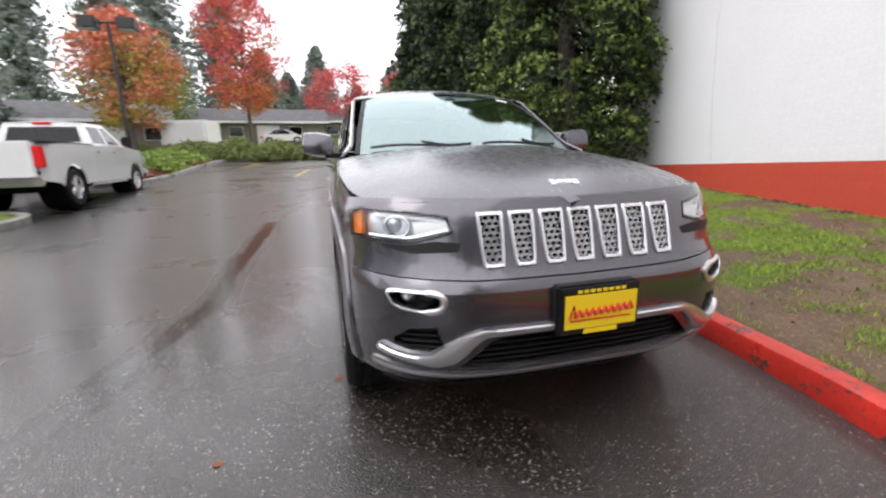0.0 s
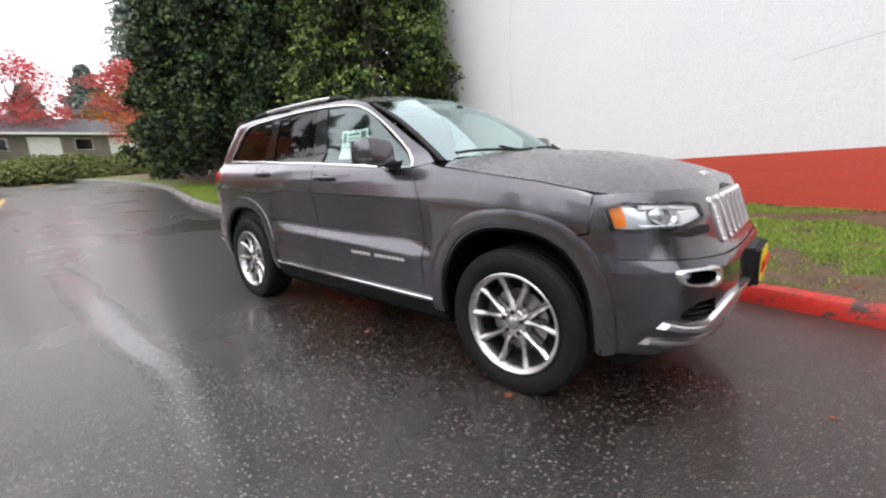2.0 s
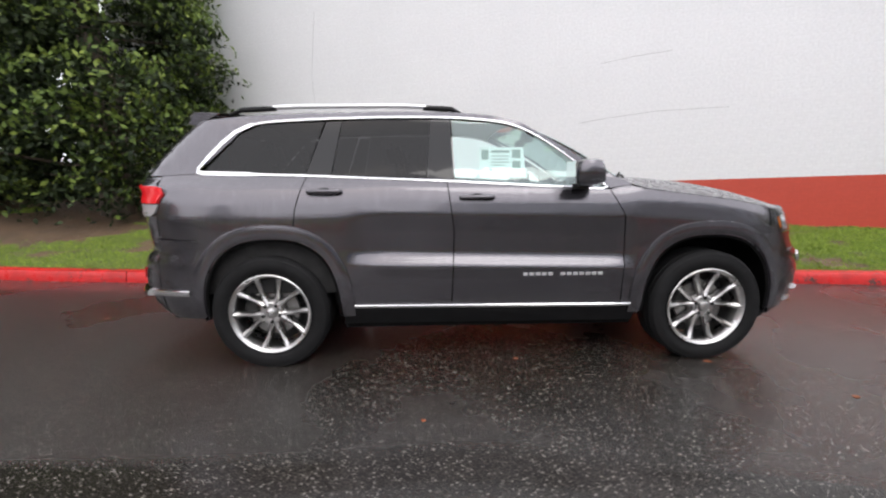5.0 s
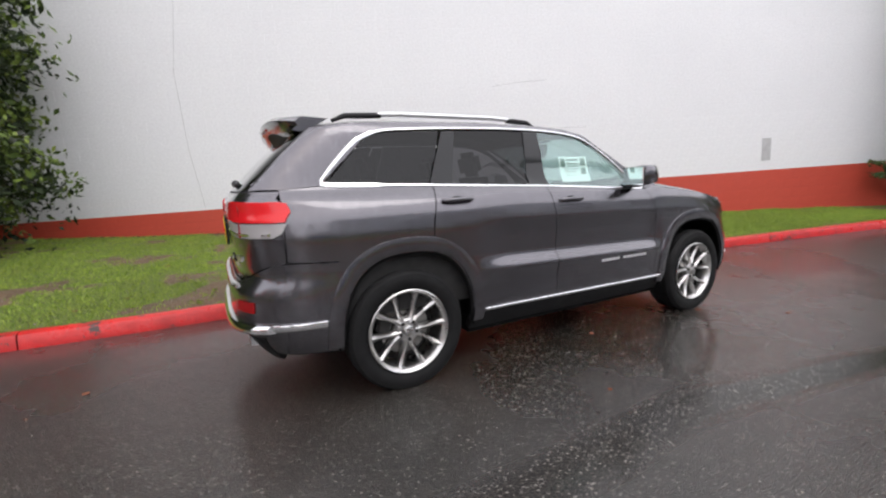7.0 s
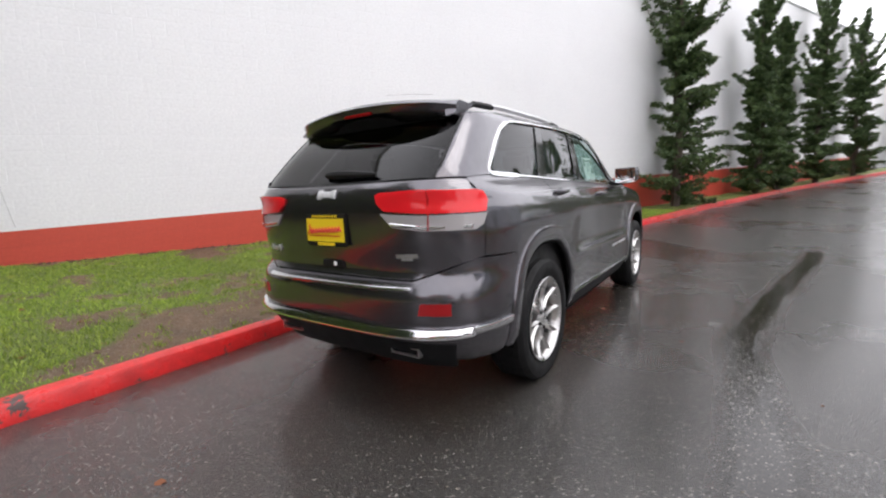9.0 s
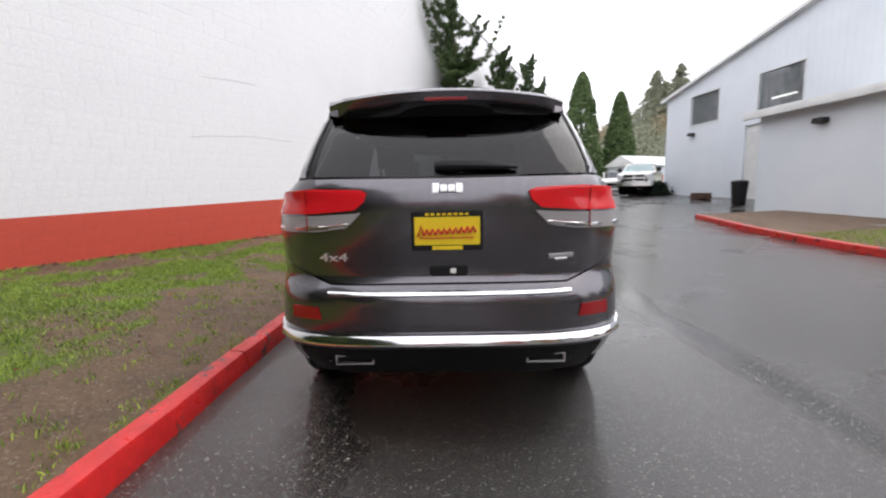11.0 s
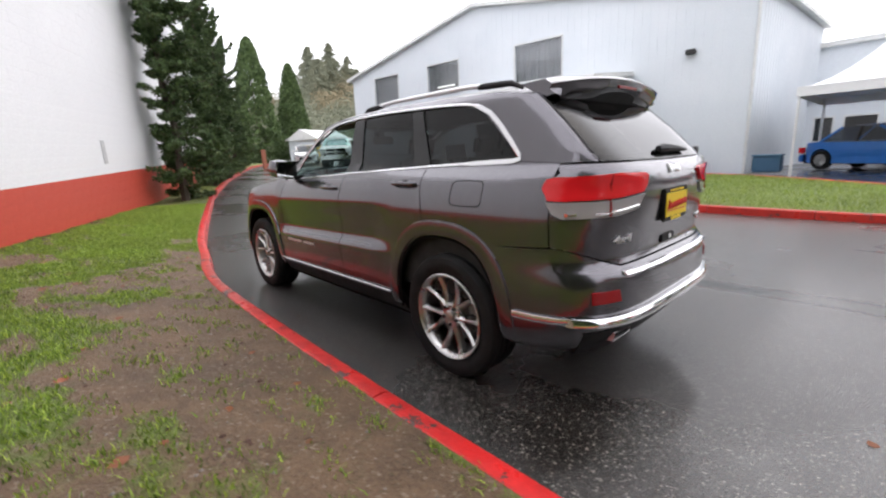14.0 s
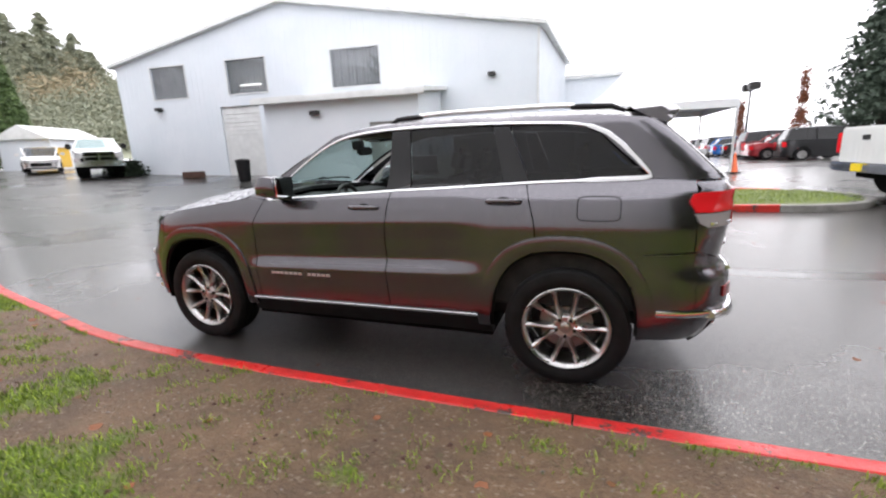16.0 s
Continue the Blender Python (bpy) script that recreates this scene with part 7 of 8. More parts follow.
# ---- tent, plant and street furniture ----
tent = thing("event_tent", "white peaked event tent over the display cars", "tent", Matrix.Translation((-3.5, -16.9, ground_z(-3.5, -16.9))))
tb_ = bmesh.new()
rings_ = []
for k_ in range(9):
    t_ = k_ / 8
    half_ = 2.7 * (1 - t_) + 0.06
    zz_ = 2.55 + 2.7 * (t_ ** 1.75)
    sq_ = []
    for a_ in range(4):
        x0_, y0_ = ((-1, -1), (1, -1), (1, 1), (-1, 1))[a_]
        x1_, y1_ = ((1, -1), (1, 1), (-1, 1), (-1, -1))[a_]
        for j_ in range(5):
            u_ = j_ / 5
            sq_.append(tb_.verts.new((half_ * (x0_ + (x1_ - x0_) * u_), half_ * (y0_ + (y1_ - y0_) * u_), zz_ - 0.12 * math.sin(math.pi * u_) * (1 - t_) * t_ * 2)))
    rings_.append(sq_)
for a_, b_ in zip(rings_, rings_[1:]):
    for k_ in range(20):
        tb_.faces.new((a_[k_], a_[(k_ + 1) % 20], b_[(k_ + 1) % 20], b_[k_]))
part("canopy", tb_, TENT, tent)
vb_ = bmesh.new()
lo_ = [vb_.verts.new(v) for v in ((-2.75, -2.75, 2.3), (2.75, -2.75, 2.3), (2.75, 2.75, 2.3), (-2.75, 2.75, 2.3))]
hi_ = [vb_.verts.new(v) for v in ((-2.75, -2.75, 2.57), (2.75, -2.75, 2.57), (2.75, 2.75, 2.57), (-2.75, 2.75, 2.57))]
for k_ in range(4):
    vb_.faces.new((lo_[k_], lo_[(k_ + 1) % 4], hi_[(k_ + 1) % 4], hi_[k_]))
part("valance", vb_, TENT, tent, smooth=False)
for sx_ in (-1, 1):
    for sy_ in (-1, 1):
        part("pole", tubed([(2.68 * sx_, 2.68 * sy_, -0.2), (2.68 * sx_, 2.68 * sy_, 2.5)], 0.04), TRIM_WHITE, tent)


def condenser(x, y, rz):
    ac = thing("condenser_unit", "beige metal air-conditioning condenser on the gravel bed", "air conditioner", Matrix.Translation((x, y, ground_z(x, y) + 0.12)) @ Matrix.Rotation(rz, 4, "Z"), "condensers by the annex")
    part("casing", boxed(-0.42, 0.42, -0.42, 0.42, 0.06, 1.05, bevel=0.02), STEEL, ac)
    gb = bmesh.new()
    for k in range(16):
        box(gb, -0.432, -0.42, -0.36, 0.36, 0.15 + k * 0.05, 0.17 + k * 0.05)
    part("louvres", gb, DARK_STEEL, ac, smooth=False)
    part("top_grille", lathe(bmesh.new(), [(0.34, 1.05), (0.34, 1.075), (0.30, 1.08), (0.004, 1.085)], 24), DARK_STEEL, ac)
    part("pad", boxed(-0.5, 0.5, -0.5, 0.5, -0.08, 0.06, bevel=0.01), CONCRETE, ac)


for k_ in range(4):
    condenser(3.35 - 0.12 * k_, -11.0 - 0.95 * k_, radians(6))
rx_, rl_ = 3.33, 0.80
rack = thing("pipe_rack", "black steel frame leaning by the shop wall", "rack", Matrix.Translation((rx_, -14.75, ground_z(rx_, -14.75) + 0.1)) @ Matrix.Rotation(radians(6), 4, "Z"))
part("top_beam", boxed(-rl_, rl_, -0.06, 0.06, 1.16, 1.32, bevel=0.01), DARK_STEEL, rack)
part("foot_beam", boxed(-rl_ + 0.5, rl_, -0.06, 0.06, 0.0, 0.12, bevel=0.01), DARK_STEEL, rack)
part("brace", tubed([(-rl_ + 0.05, 0, 1.2), (-rl_ + 0.65, 0.0, 0.05)], 0.06), DARK_STEEL, rack)
part("post", tubed([(rl_ - 0.08, 0, 0), (rl_ - 0.08, 0, 1.2)], 0.05), DARK_STEEL, rack)
part("hose", tubed(catmull([(-rl_ + 0.1, 0.08, 1.24), (-rl_ * 0.4, 0.1, 1.10), (rl_ * 0.2, 0.1, 1.08), (rl_ * 0.8, 0.08, 1.24)], 5), 0.022, 6), TRIM_WHITE, rack)
cx_ = 2.17
comp = thing("compressor", "grey tank compressor on the ground by the shop wall", "compressor", Matrix.Translation((cx_, -14.6, ground_z(cx_, -14.6) + 0.1)) @ Matrix.Rotation(radians(6), 4, "Z"))
part("tank", lathe(bmesh.new(), [(0.05, -0.5), (0.22, -0.46), (0.27, -0.38), (0.27, 0.38), (0.22, 0.46), (0.05, 0.5)], 18, Matrix.Translation((0, 0, 0.36)) @ Matrix.Rotation(radians(90), 4, "Y")), STEEL, comp)
part("motor", lathe(bmesh.new(), [(0.03, -0.16), (0.15, -0.15), (0.15, 0.13), (0.05, 0.16)], 14, Matrix.Translation((-0.12, 0, 0.78)) @ Matrix.Rotation(radians(90), 4, "Y")), DARK_STEEL, comp)
part("pump", boxed(0.08, 0.32, -0.12, 0.12, 0.62, 0.98, bevel=0.03), DARK_STEEL, comp)
for x_ in (-0.3, 0.3):
    part("foot", boxed(x_ - 0.04, x_ + 0.04, -0.2, 0.2, 0.0, 0.14), DARK_STEEL, comp)
tote = thing("blue_tote", "small blue plastic tote by the shop wall", "tote", Matrix.Translation((-0.11, -14.9, ground_z(-0.11, -14.9) + 0.1)))
part("tub", boxed(-0.38, 0.38, -0.25, 0.25, 0, 0.5, bevel=0.03), plain("tote_blue", (0.03, 0.09, 0.16), 0.5), tote)
part("lid", boxed(-0.41, 0.41, -0.28, 0.28, 0.5, 0.56, bevel=0.02), plain("tote_lid_blue", (0.04, 0.12, 0.20), 0.5), tote)
pr_ = thing("condenser_pipes", "dark insulated pipes along the condensers", "pipes")
for z_, o_ in ((0.28, 0.0), (0.42, 0.02)):
    part("pipe", tubed([(3.35 - 0.12 * t - 0.50 - o_, -11.4 - 0.95 * t, ground_z(3, -12) + 0.12 + z_) for t in (0, 1, 2, 3, 3.8)], 0.035, 8), BLACK_TRIM, pr_)
bin_ = thing("waste_bin", "black plastic waste bin beside the roller door", "bin", on_ground(13.2, -11.9, 10))
part("tub", lathe(bmesh.new(), [(0.24, 0.0), (0.30, 0.85), (0.31, 0.86), (0.31, 0.9), (0.28, 0.9)], 20), BLACK_TRIM, bin_)
part("lid", lathe(bmesh.new(), [(0.32, 0.9), (0.32, 0.94), (0.2, 0.99), (0.004, 1.0)], 20), BLACK_TRIM, bin_)
chock = thing("timber_box", "low brown timber box by the shop wall", "box", on_ground(17.0, -12.6, 8))
part("crate", boxed(-0.5, 0.5, -0.2, 0.2, 0, 0.3, bevel=0.02), STONE_MULCH, chock)
shrub_post = thing("marker_post", "short orange marker post at the kerb end", "post", Matrix.Translation((28.3, -9.3, ground_z(28.3, -9.3))))
part("shaft", boxed(-0.12, 0.12, -0.12, 0.12, 0, 1.35, bevel=0.02), plain("post_orange", (0.45, 0.16, 0.10), 0.6), shrub_post)
trailer = thing("box_trailer", "white box trailer parked beyond the hedge", "trailer", Matrix.Translation((-39, -12.6, 1.9)) @ Matrix.Rotation(radians(72), 4, "Z"))
part("box", boxed(-2.75, 2.75, -1.2, 1.2, 0.5, 2.6, bevel=0.15), WHITE_PAINT, trailer)
for x_ in (-0.5, 0.5):
    part("wheel", lathe(bmesh.new(), [(0.2, -0.1), (0.36, -0.1), (0.36, 0.1), (0.2, 0.1)], 18, Matrix.Translation((x_, 1.1, 0.36)) @ Matrix.Rotation(radians(90), 4, "X"), closed=True), RUBBER, trailer)


def street_lamp(x, y, h, heads, label):
    z = ground_z(x, y)
    lamp = thing("street_lamp", label, "street lamp", Matrix.Translation((x, y, z)))
    part("base", lathe(bmesh.new(), [(0.28, -0.3), (0.28, 0.6), (0.26, 0.64), (0.1, 0.66)], 18), CONCRETE, lamp)
    part("pole", tubed([(0, 0, 0.6), (0, 0, h)], [0.09, 0.065], 10), DARK_STEEL, lamp)
    part("arm", tubed([(-0.2, -heads, h - 0.05), (0.2, heads, h - 0.05)], 0.05, 8), DARK_STEEL, lamp)
    for s in (-1, 1):
        hb = boxed(-0.35, 0.35, s * heads - 0.36, s * heads + 0.36, h - 0.35, h + 0.15, bevel=0.05)
        hd = part("lamp_head", hb, DARK_STEEL, lamp)
        part("lens", boxed(-0.28, 0.28, s * heads - 0.28, s * heads + 0.28, h - 0.37, h - 0.352), TRIM_WHITE, hd, smooth=False)


street_lamp(-20.5, -9.9, 6.6, 0.75, "dark twin-headed lot lamp on a tall pole")
street_lamp(-12.6, -36.0, 5.2, 0.7, "dark twin-headed lamp beyond the lot row")
for x0_, y0_, x1_, y1_ in ((-14.2, -2.1, -18.0, -1.7), (-24.0, -0.6, -26.5, 0.6), (-20.5, -5.0, -24.5, -4.6)):
    n_ = (Vector((x1_, y1_, 0)) - Vector((x0_, y0_, 0))).normalized().cross(Vector((0, 0, 1))) * 0.06
    lb_ = bmesh.new()
    rw_ = []
    for k_ in range(9):
        p_ = Vector((x0_, y0_, 0)).lerp(Vector((x1_, y1_, 0)), k_ / 8)
        rw_.append([lb_.verts.new((q.x, q.y, ground_z(q.x, q.y) + 0.012)) for q in (p_ - n_, p_ + n_)])
    for a_, b_ in zip(rw_, rw_[1:]):
        lb_.faces.new((a_[0], a_[1], b_[1], b_[0]))
    tagged(link_mesh("road_line", lb_, LINE_YELLOW), "worn yellow bay line painted on the asphalt", "road marking", kind="structure")

CONE = plain("cone_orange", (0.75, 0.14, 0.04), 0.5)
for x_, y_ in ((-6.3, -14.3), (-6.4, -19.4)):
    co_ = thing("traffic_cone", "orange traffic cone standing on wet asphalt", "traffic cone", on_ground(x_, y_, 0), "cones by the tent")
    part("body", lathe(bmesh.new(), [(0.15, 0.03), (0.13, 0.06), (0.03, 0.68), (0.02, 0.70)], 16), CONE, co_)
    part("foot", boxed(-0.19, 0.19, -0.19, 0.19, 0, 0.035, bevel=0.01), BLACK_TRIM, co_)

# ---- houses beyond the hedge ----


def bungalow(x, y, z, rz, w, label):
    h = thing("bungalow", label, "house", Matrix.Translation((x, y, z)) @ Matrix.Rotation(radians(rz), 4, "Z"))
    part("wall", boxed(-w / 2, w / 2, -3, 3, -1.5, 2.3), HOUSE_WALL, h, smooth=False)
    rb = bmesh.new()
    pr = [(-3.7, 2.2), (3.7, 2.2), (0, 3.9)]
    a, b = [[rb.verts.new((sx * (w / 2 + 0.5), yy, zz)) for yy, zz in pr] for sx in (-1, 1)]
    for i in range(3):
        rb.faces.new((a[i], a[(i + 1) % 3], b[(i + 1) % 3], b[i]))
    rb.faces.new(a[::-1])
    rb.faces.new(b)
    bmesh.ops.recalc_face_normals(rb, faces=rb.faces[:])
    part("roof", rb, ROOF_SHINGLE, h, smooth=False)
    part("fascia", boxed(-w / 2 - 0.5, w / 2 + 0.5, -3.76, -3.68, 2.1, 2.3), TRIM_WHITE, h, smooth=False)
    for k in range(int(w / 3)):
        xx = -w / 2 + 1.2 + k * 3.0
        if k % 2:
            part("garage_door", boxed(xx - 0.3, xx + 2.0, -3.04, -2.98, -0.3, 1.9, bevel=0.01), TRIM_WHITE, h)
        else:
            wn_ = part("window", boxed(xx, xx + 1.4, -3.05, -2.97, 0.7, 1.8, bevel=0.01), TRIM_WHITE, h)
            part("pane", boxed(xx + 0.06, xx + 1.34, -3.07, -3.05, 0.76, 1.74), GLOSS_BLACK, wn_, smooth=False)


bungalow(-39, -21.5, 2.2, 108, 15, "low grey bungalow with a shingle roof and garage")
bungalow(-50, -9.5, 2.8, 98, 17, "long low bungalow with white garage doors")
bungalow(-55, 6.0, 3.2, 88, 15, "low bungalow with a dark shingle roof behind maples")
bungalow(-52, 22.0, 3.2, 80, 14, "low bungalow half hidden behind evergreens")
shed2 = thing("far_shed", "pale gabled shed beyond the facing pickup", "shed", Matrix.Translation((42, -21, 1.3)) @ Matrix.Rotation(radians(-65), 4, "Z"))
part("wall", boxed(-3, 3, -1.9, 1.9, -0.5, 2.5), SIDING, shed2, smooth=False)
gs_ = bmesh.new()
ga_, gb_ = [[gs_.verts.new((x, y, z)) for y, z in ((-2.2, 2.4), (2.2, 2.4), (0, 3.5))] for x in (-3.3, 3.3)]
for k_ in range(3):
    gs_.faces.new((ga_[k_], ga_[(k_ + 1) % 3], gb_[(k_ + 1) % 3], gb_[k_]))
gs_.faces.new(ga_[::-1])
gs_.faces.new(gb_)
bmesh.ops.recalc_face_normals(gs_, faces=gs_.faces[:])
part("roof", gs_, TRIM_WHITE, shed2, smooth=False)
# plain box added in place of an unidentified yellow object
skip = thing("yellow_object", "boxy stand-in for an unidentified yellow object before the pale shed", "skip", on_ground(37.5, -18.2, -65))
part("tub", boxed(-0.8, 0.8, -0.8, 0.8, 0.1, 1.5, bevel=0.06), plain("object_yellow", (0.62, 0.38, 0.03), 0.5), skip)
part("rim", boxed(-0.86, 0.86, -0.86, 0.86, 1.5, 1.6, bevel=0.03), plain("object_rim_yellow", (0.52, 0.31, 0.03), 0.5), skip)

# ---- marks on the wall ----
for name_, lx_, lz_, w_, h_, lb_ in (("wall_vent", 8.55, 1.43, 0.2, 0.46, "grey painted vent plate on the wall"), ("wall_patch", 3.52, 2.27, 0.22, 0.2, "rough patched hole in the painted wall"), ("wall_patch", 3.2, 2.95, 0.26, 0.14, "small spalled patch in the wall paint"), ("wall_patch", 0.95, 4.15, 0.14, 0.07, "small spalled patch in the wall paint"), ("wall_patch", 1.15, 3.15, 0.12, 0.05, "small spalled patch in the wall paint"), ("wall_patch", -3.6, 2.2, 0.10, 0.06, "small spalled patch in the wall paint")):
    wb_ = bmesh.new()
    if name_ == "wall_vent":
        box(wb_, lx_ - w_ / 2, lx_ + w_ / 2, -0.012, 0.0, lz_ - h_ / 2, lz_ + h_ / 2, bevel=0.004)
        for k_ in range(9):
            box(wb_, lx_ - w_ / 2 + 0.02, lx_ + w_ / 2 - 0.02, -0.018, -0.01, lz_ - h_ / 2 + 0.03 + k_ * 0.046, lz_ - h_ / 2 + 0.05 + k_ * 0.046)
    else:
        v_ = [wb_.verts.new((lx_ + w_ / 2 * math.cos(a) * (0.8 + 0.3 * noise.noise(Vector((math.cos(a) * 2, math.sin(a) * 2, lx_)))), -0.006, lz_ + h_ / 2 * math.sin(a) * (0.8 + 0.3 * noise.noise(Vector((math.sin(a) * 2, math.cos(a) * 2, lz_)))))) for a in np.linspace(0, math.tau, 17)[:-1]]
        f_ = wb_.faces.new(v_[::-1])
        r_ = bmesh.ops.inset_region(wb_, faces=[f_], thickness=0.015, depth=-0.0)
        for v in f_.verts:
            v.co.y += 0.01
        e_ = [e for e in wb_.edges if e.is_boundary]
        ex_ = bmesh.ops.extrude_edge_only(wb_, edges=e_)
        for v in ex_["geom"]:
            if isinstance(v, bmesh.types.BMVert):
                v.co.y = 0.004
    ob_ = link_mesh(name_, wb_, surface("wall_patch_paint", (0.62, 0.62, 0.62), (0.5, 0.5, 0.5), 8, 40, 0.7, bump=0.4), name_ != "wall_vent")
    ob_.matrix_world = WALL
    tagged(ob_, lb_, "wall vent" if name_ == "wall_vent" else "wall patch")
cr_ = bmesh.new()
for pts_ in (((2.4, 2.02), (2.75, 2.06), (3.6, 2.12), (4.6, 2.10)), ((-2.75, 1.05), (-2.88, 2.1), (-2.93, 3.4), (-2.75, 4.6)), ((2.75, 2.95), (3.3, 3.0), (3.8, 3.02))):
    for (xa, za), (xb, zb) in zip(pts_, pts_[1:]):
        tube(cr_, [(xa, 0, za), (xb, 0, zb)], 0.004, 4)
co_ = link_mesh("wall_crack", cr_, surface("crack_filler", (0.5, 0.5, 0.49), rough=0.8))
co_.matrix_world = WALL
tagged(co_, "fine filled cracks in the painted blockwork", "crack", kind="stuff")

# ---- painted blocks of the wall ----


def block_mesh(w, h, d=0.0012):
    bm = bmesh.new()
    a = [bm.verts.new((x, 0.003, z)) for x, z in ((0, 0), (w, 0), (w, h), (0, h))]
    c = 0.004
    b = [bm.verts.new((x, -d, z)) for x, z in ((c, c), (w - c, c), (w - c, h - c), (c, h - c))]
    for k in range(4):
        bm.faces.new((a[k], a[(k + 1) % 4], b[(k + 1) % 4], b[k]))
    bm.faces.new(b)
    return bm


red_me = bpy.data.meshes.new("block")
bq_ = block_mesh(0.393, 0.19)
bq_.to_mesh(red_me)
bq_.free()
red_me.materials.append(WALL_RED)
for r_ in range(5):
    for k_ in range(58):
        ob_ = new("block", red_me)
        ob_.parent = wall_red
        ob_.location = (WALL_L + 0.2 + k_ * 0.398 + (0.2 if r_ % 2 else 0), 0, 0.002 + r_ * 0.2 - (0.0 if r_ else 0))
white_me = bpy.data.meshes.new("block")
bq_ = block_mesh(0.393, 0.193)
bq_.to_mesh(white_me)
bq_.free()
white_me.materials.append(WALL_WHITE)
verts_, faces_ = [], []
for r_ in range(32):
    for k_ in range(112):
        x_ = WALL_L + 0.02 + k_ * 0.398 + (0.2 if r_ % 2 else 0)
        if x_ + 0.39 > WALL_R:
            continue
        z_, i_, c_ = RED_TOP + 0.006 + r_ * 0.2, len(verts_), 0.004
        if r_ < 6 and 20 <= k_ < 70:
            ob_ = new("block", white_me)
            ob_.parent = wall_white
            ob_.location = (x_, 0, z_)
            continue
        dd_ = 0.0008 + 0.0006 * random.random()
        verts_ += [(x_, 0.002, z_), (x_ + 0.393, 0.002, z_), (x_ + 0.393, 0.002, z_ + 0.193), (x_, 0.002, z_ + 0.193), (x_ + c_, -dd_, z_ + c_), (x_ + 0.393 - c_, -dd_, z_ + c_), (x_ + 0.393 - c_, -dd_, z_ + 0.193 - c_), (x_ + c_, -dd_, z_ + 0.193 - c_)]
        faces_ += [(i_ + a, i_ + (a + 1) % 4, i_ + 4 + (a + 1) % 4, i_ + 4 + a) for a in range(4)] + [(i_ + 4, i_ + 5, i_ + 6, i_ + 7)]
wm_ = bpy.data.meshes.new("blockwork")
wm_.from_pydata(verts_, [], faces_)
wm_.materials.append(WALL_WHITE)
wo_ = new("blockwork", wm_)
wo_.parent = wall_white
tagged(wo_, kind="stuff")

# ---- trees and planting ----
RNG = random.Random(5)


class Cards:
    """Many small leaf pieces gathered into one mesh."""

    def __init__(self):
        self.v, self.f = [], []

    def leaf(self, p, size, up=0.0, long=1.0):
        rnd = RNG.random
        ax, ay, az = rnd() + rnd() + rnd() - 1.5, rnd() + rnd() + rnd() - 1.5, rnd() + rnd() + rnd() - 1.5 + up * 0.5
        n = (ax * ax + ay * ay + az * az) ** -0.5
        ax, ay, az = ax * n, ay * n, az * n
        bx, by, bz = rnd() - 0.5, rnd() - 0.5, rnd() - 0.5
        cx, cy, cz = ay * bz - az * by, az * bx - ax * bz, ax * by - ay * bx
        n = (cx * cx + cy * cy + cz * cz + 1e-12) ** -0.5
        cx, cy, cz = cx * n, cy * n, cz * n
        bx, by, bz = cy * az - cz * ay, cz * ax - cx * az, cx * ay - cy * ax
        s = size * (0.6 + 0.7 * rnd())
        h, k, e = s * 0.5, s * long * 0.55, s * 0.12
        x, y, z = p
        i = len(self.v)
        self.v += [(x - bx * h, y - by * h, z - bz * h), (x + ax * k + cx * e, y + ay * k + cy * e, z + az * k + cz * e),
                   (x + bx * h, y + by * h, z + bz * h), (x - ax * k + cx * e, y - ay * k + cy * e, z - az * k + cz * e)]
        self.f.append((i, i + 1, i + 2, i + 3))

    def puff(self, c, r, n, size, flat=1.0, up=0.0, long=1.0):
        for _ in range(n):
            d = Vector((RNG.gauss(0, 1), RNG.gauss(0, 1), RNG.gauss(0, 1))).normalized() * r * RNG.random() ** 0.33
            d.z *= flat
            self.leaf(c + d, size, up, long)

    def make(self, name, mat, parent, label=""):
        me = bpy.data.meshes.new(name)
        me.from_pydata(self.v, [], self.f)
        me.materials.append(mat)
        ob = new(name, me)
        ob.parent = parent
        if label:
            tagged(ob, label)
        return ob


def tree(name, label, x, y, z=None, category="tree", group=""):
    return thing(name, label, category, Matrix.Translation((x, y, ground_z(x, y) if z is None else z)), group)


def limb(bm, a, b, r0, r1, n=4, wob=0.06):
    a, b = Vector(a), Vector(b)
    d = (b - a).length
    pts = [a.lerp(b, k / n) + (Vector((RNG.uniform(-1, 1), RNG.uniform(-1, 1), RNG.uniform(-0.5, 0.5))) * wob * d if 0 < k < n else Vector()) for k in range(n + 1)]
    tube(bm, pts, [r0 + (r1 - r0) * k / n for k in range(n + 1)], 6)
    return pts


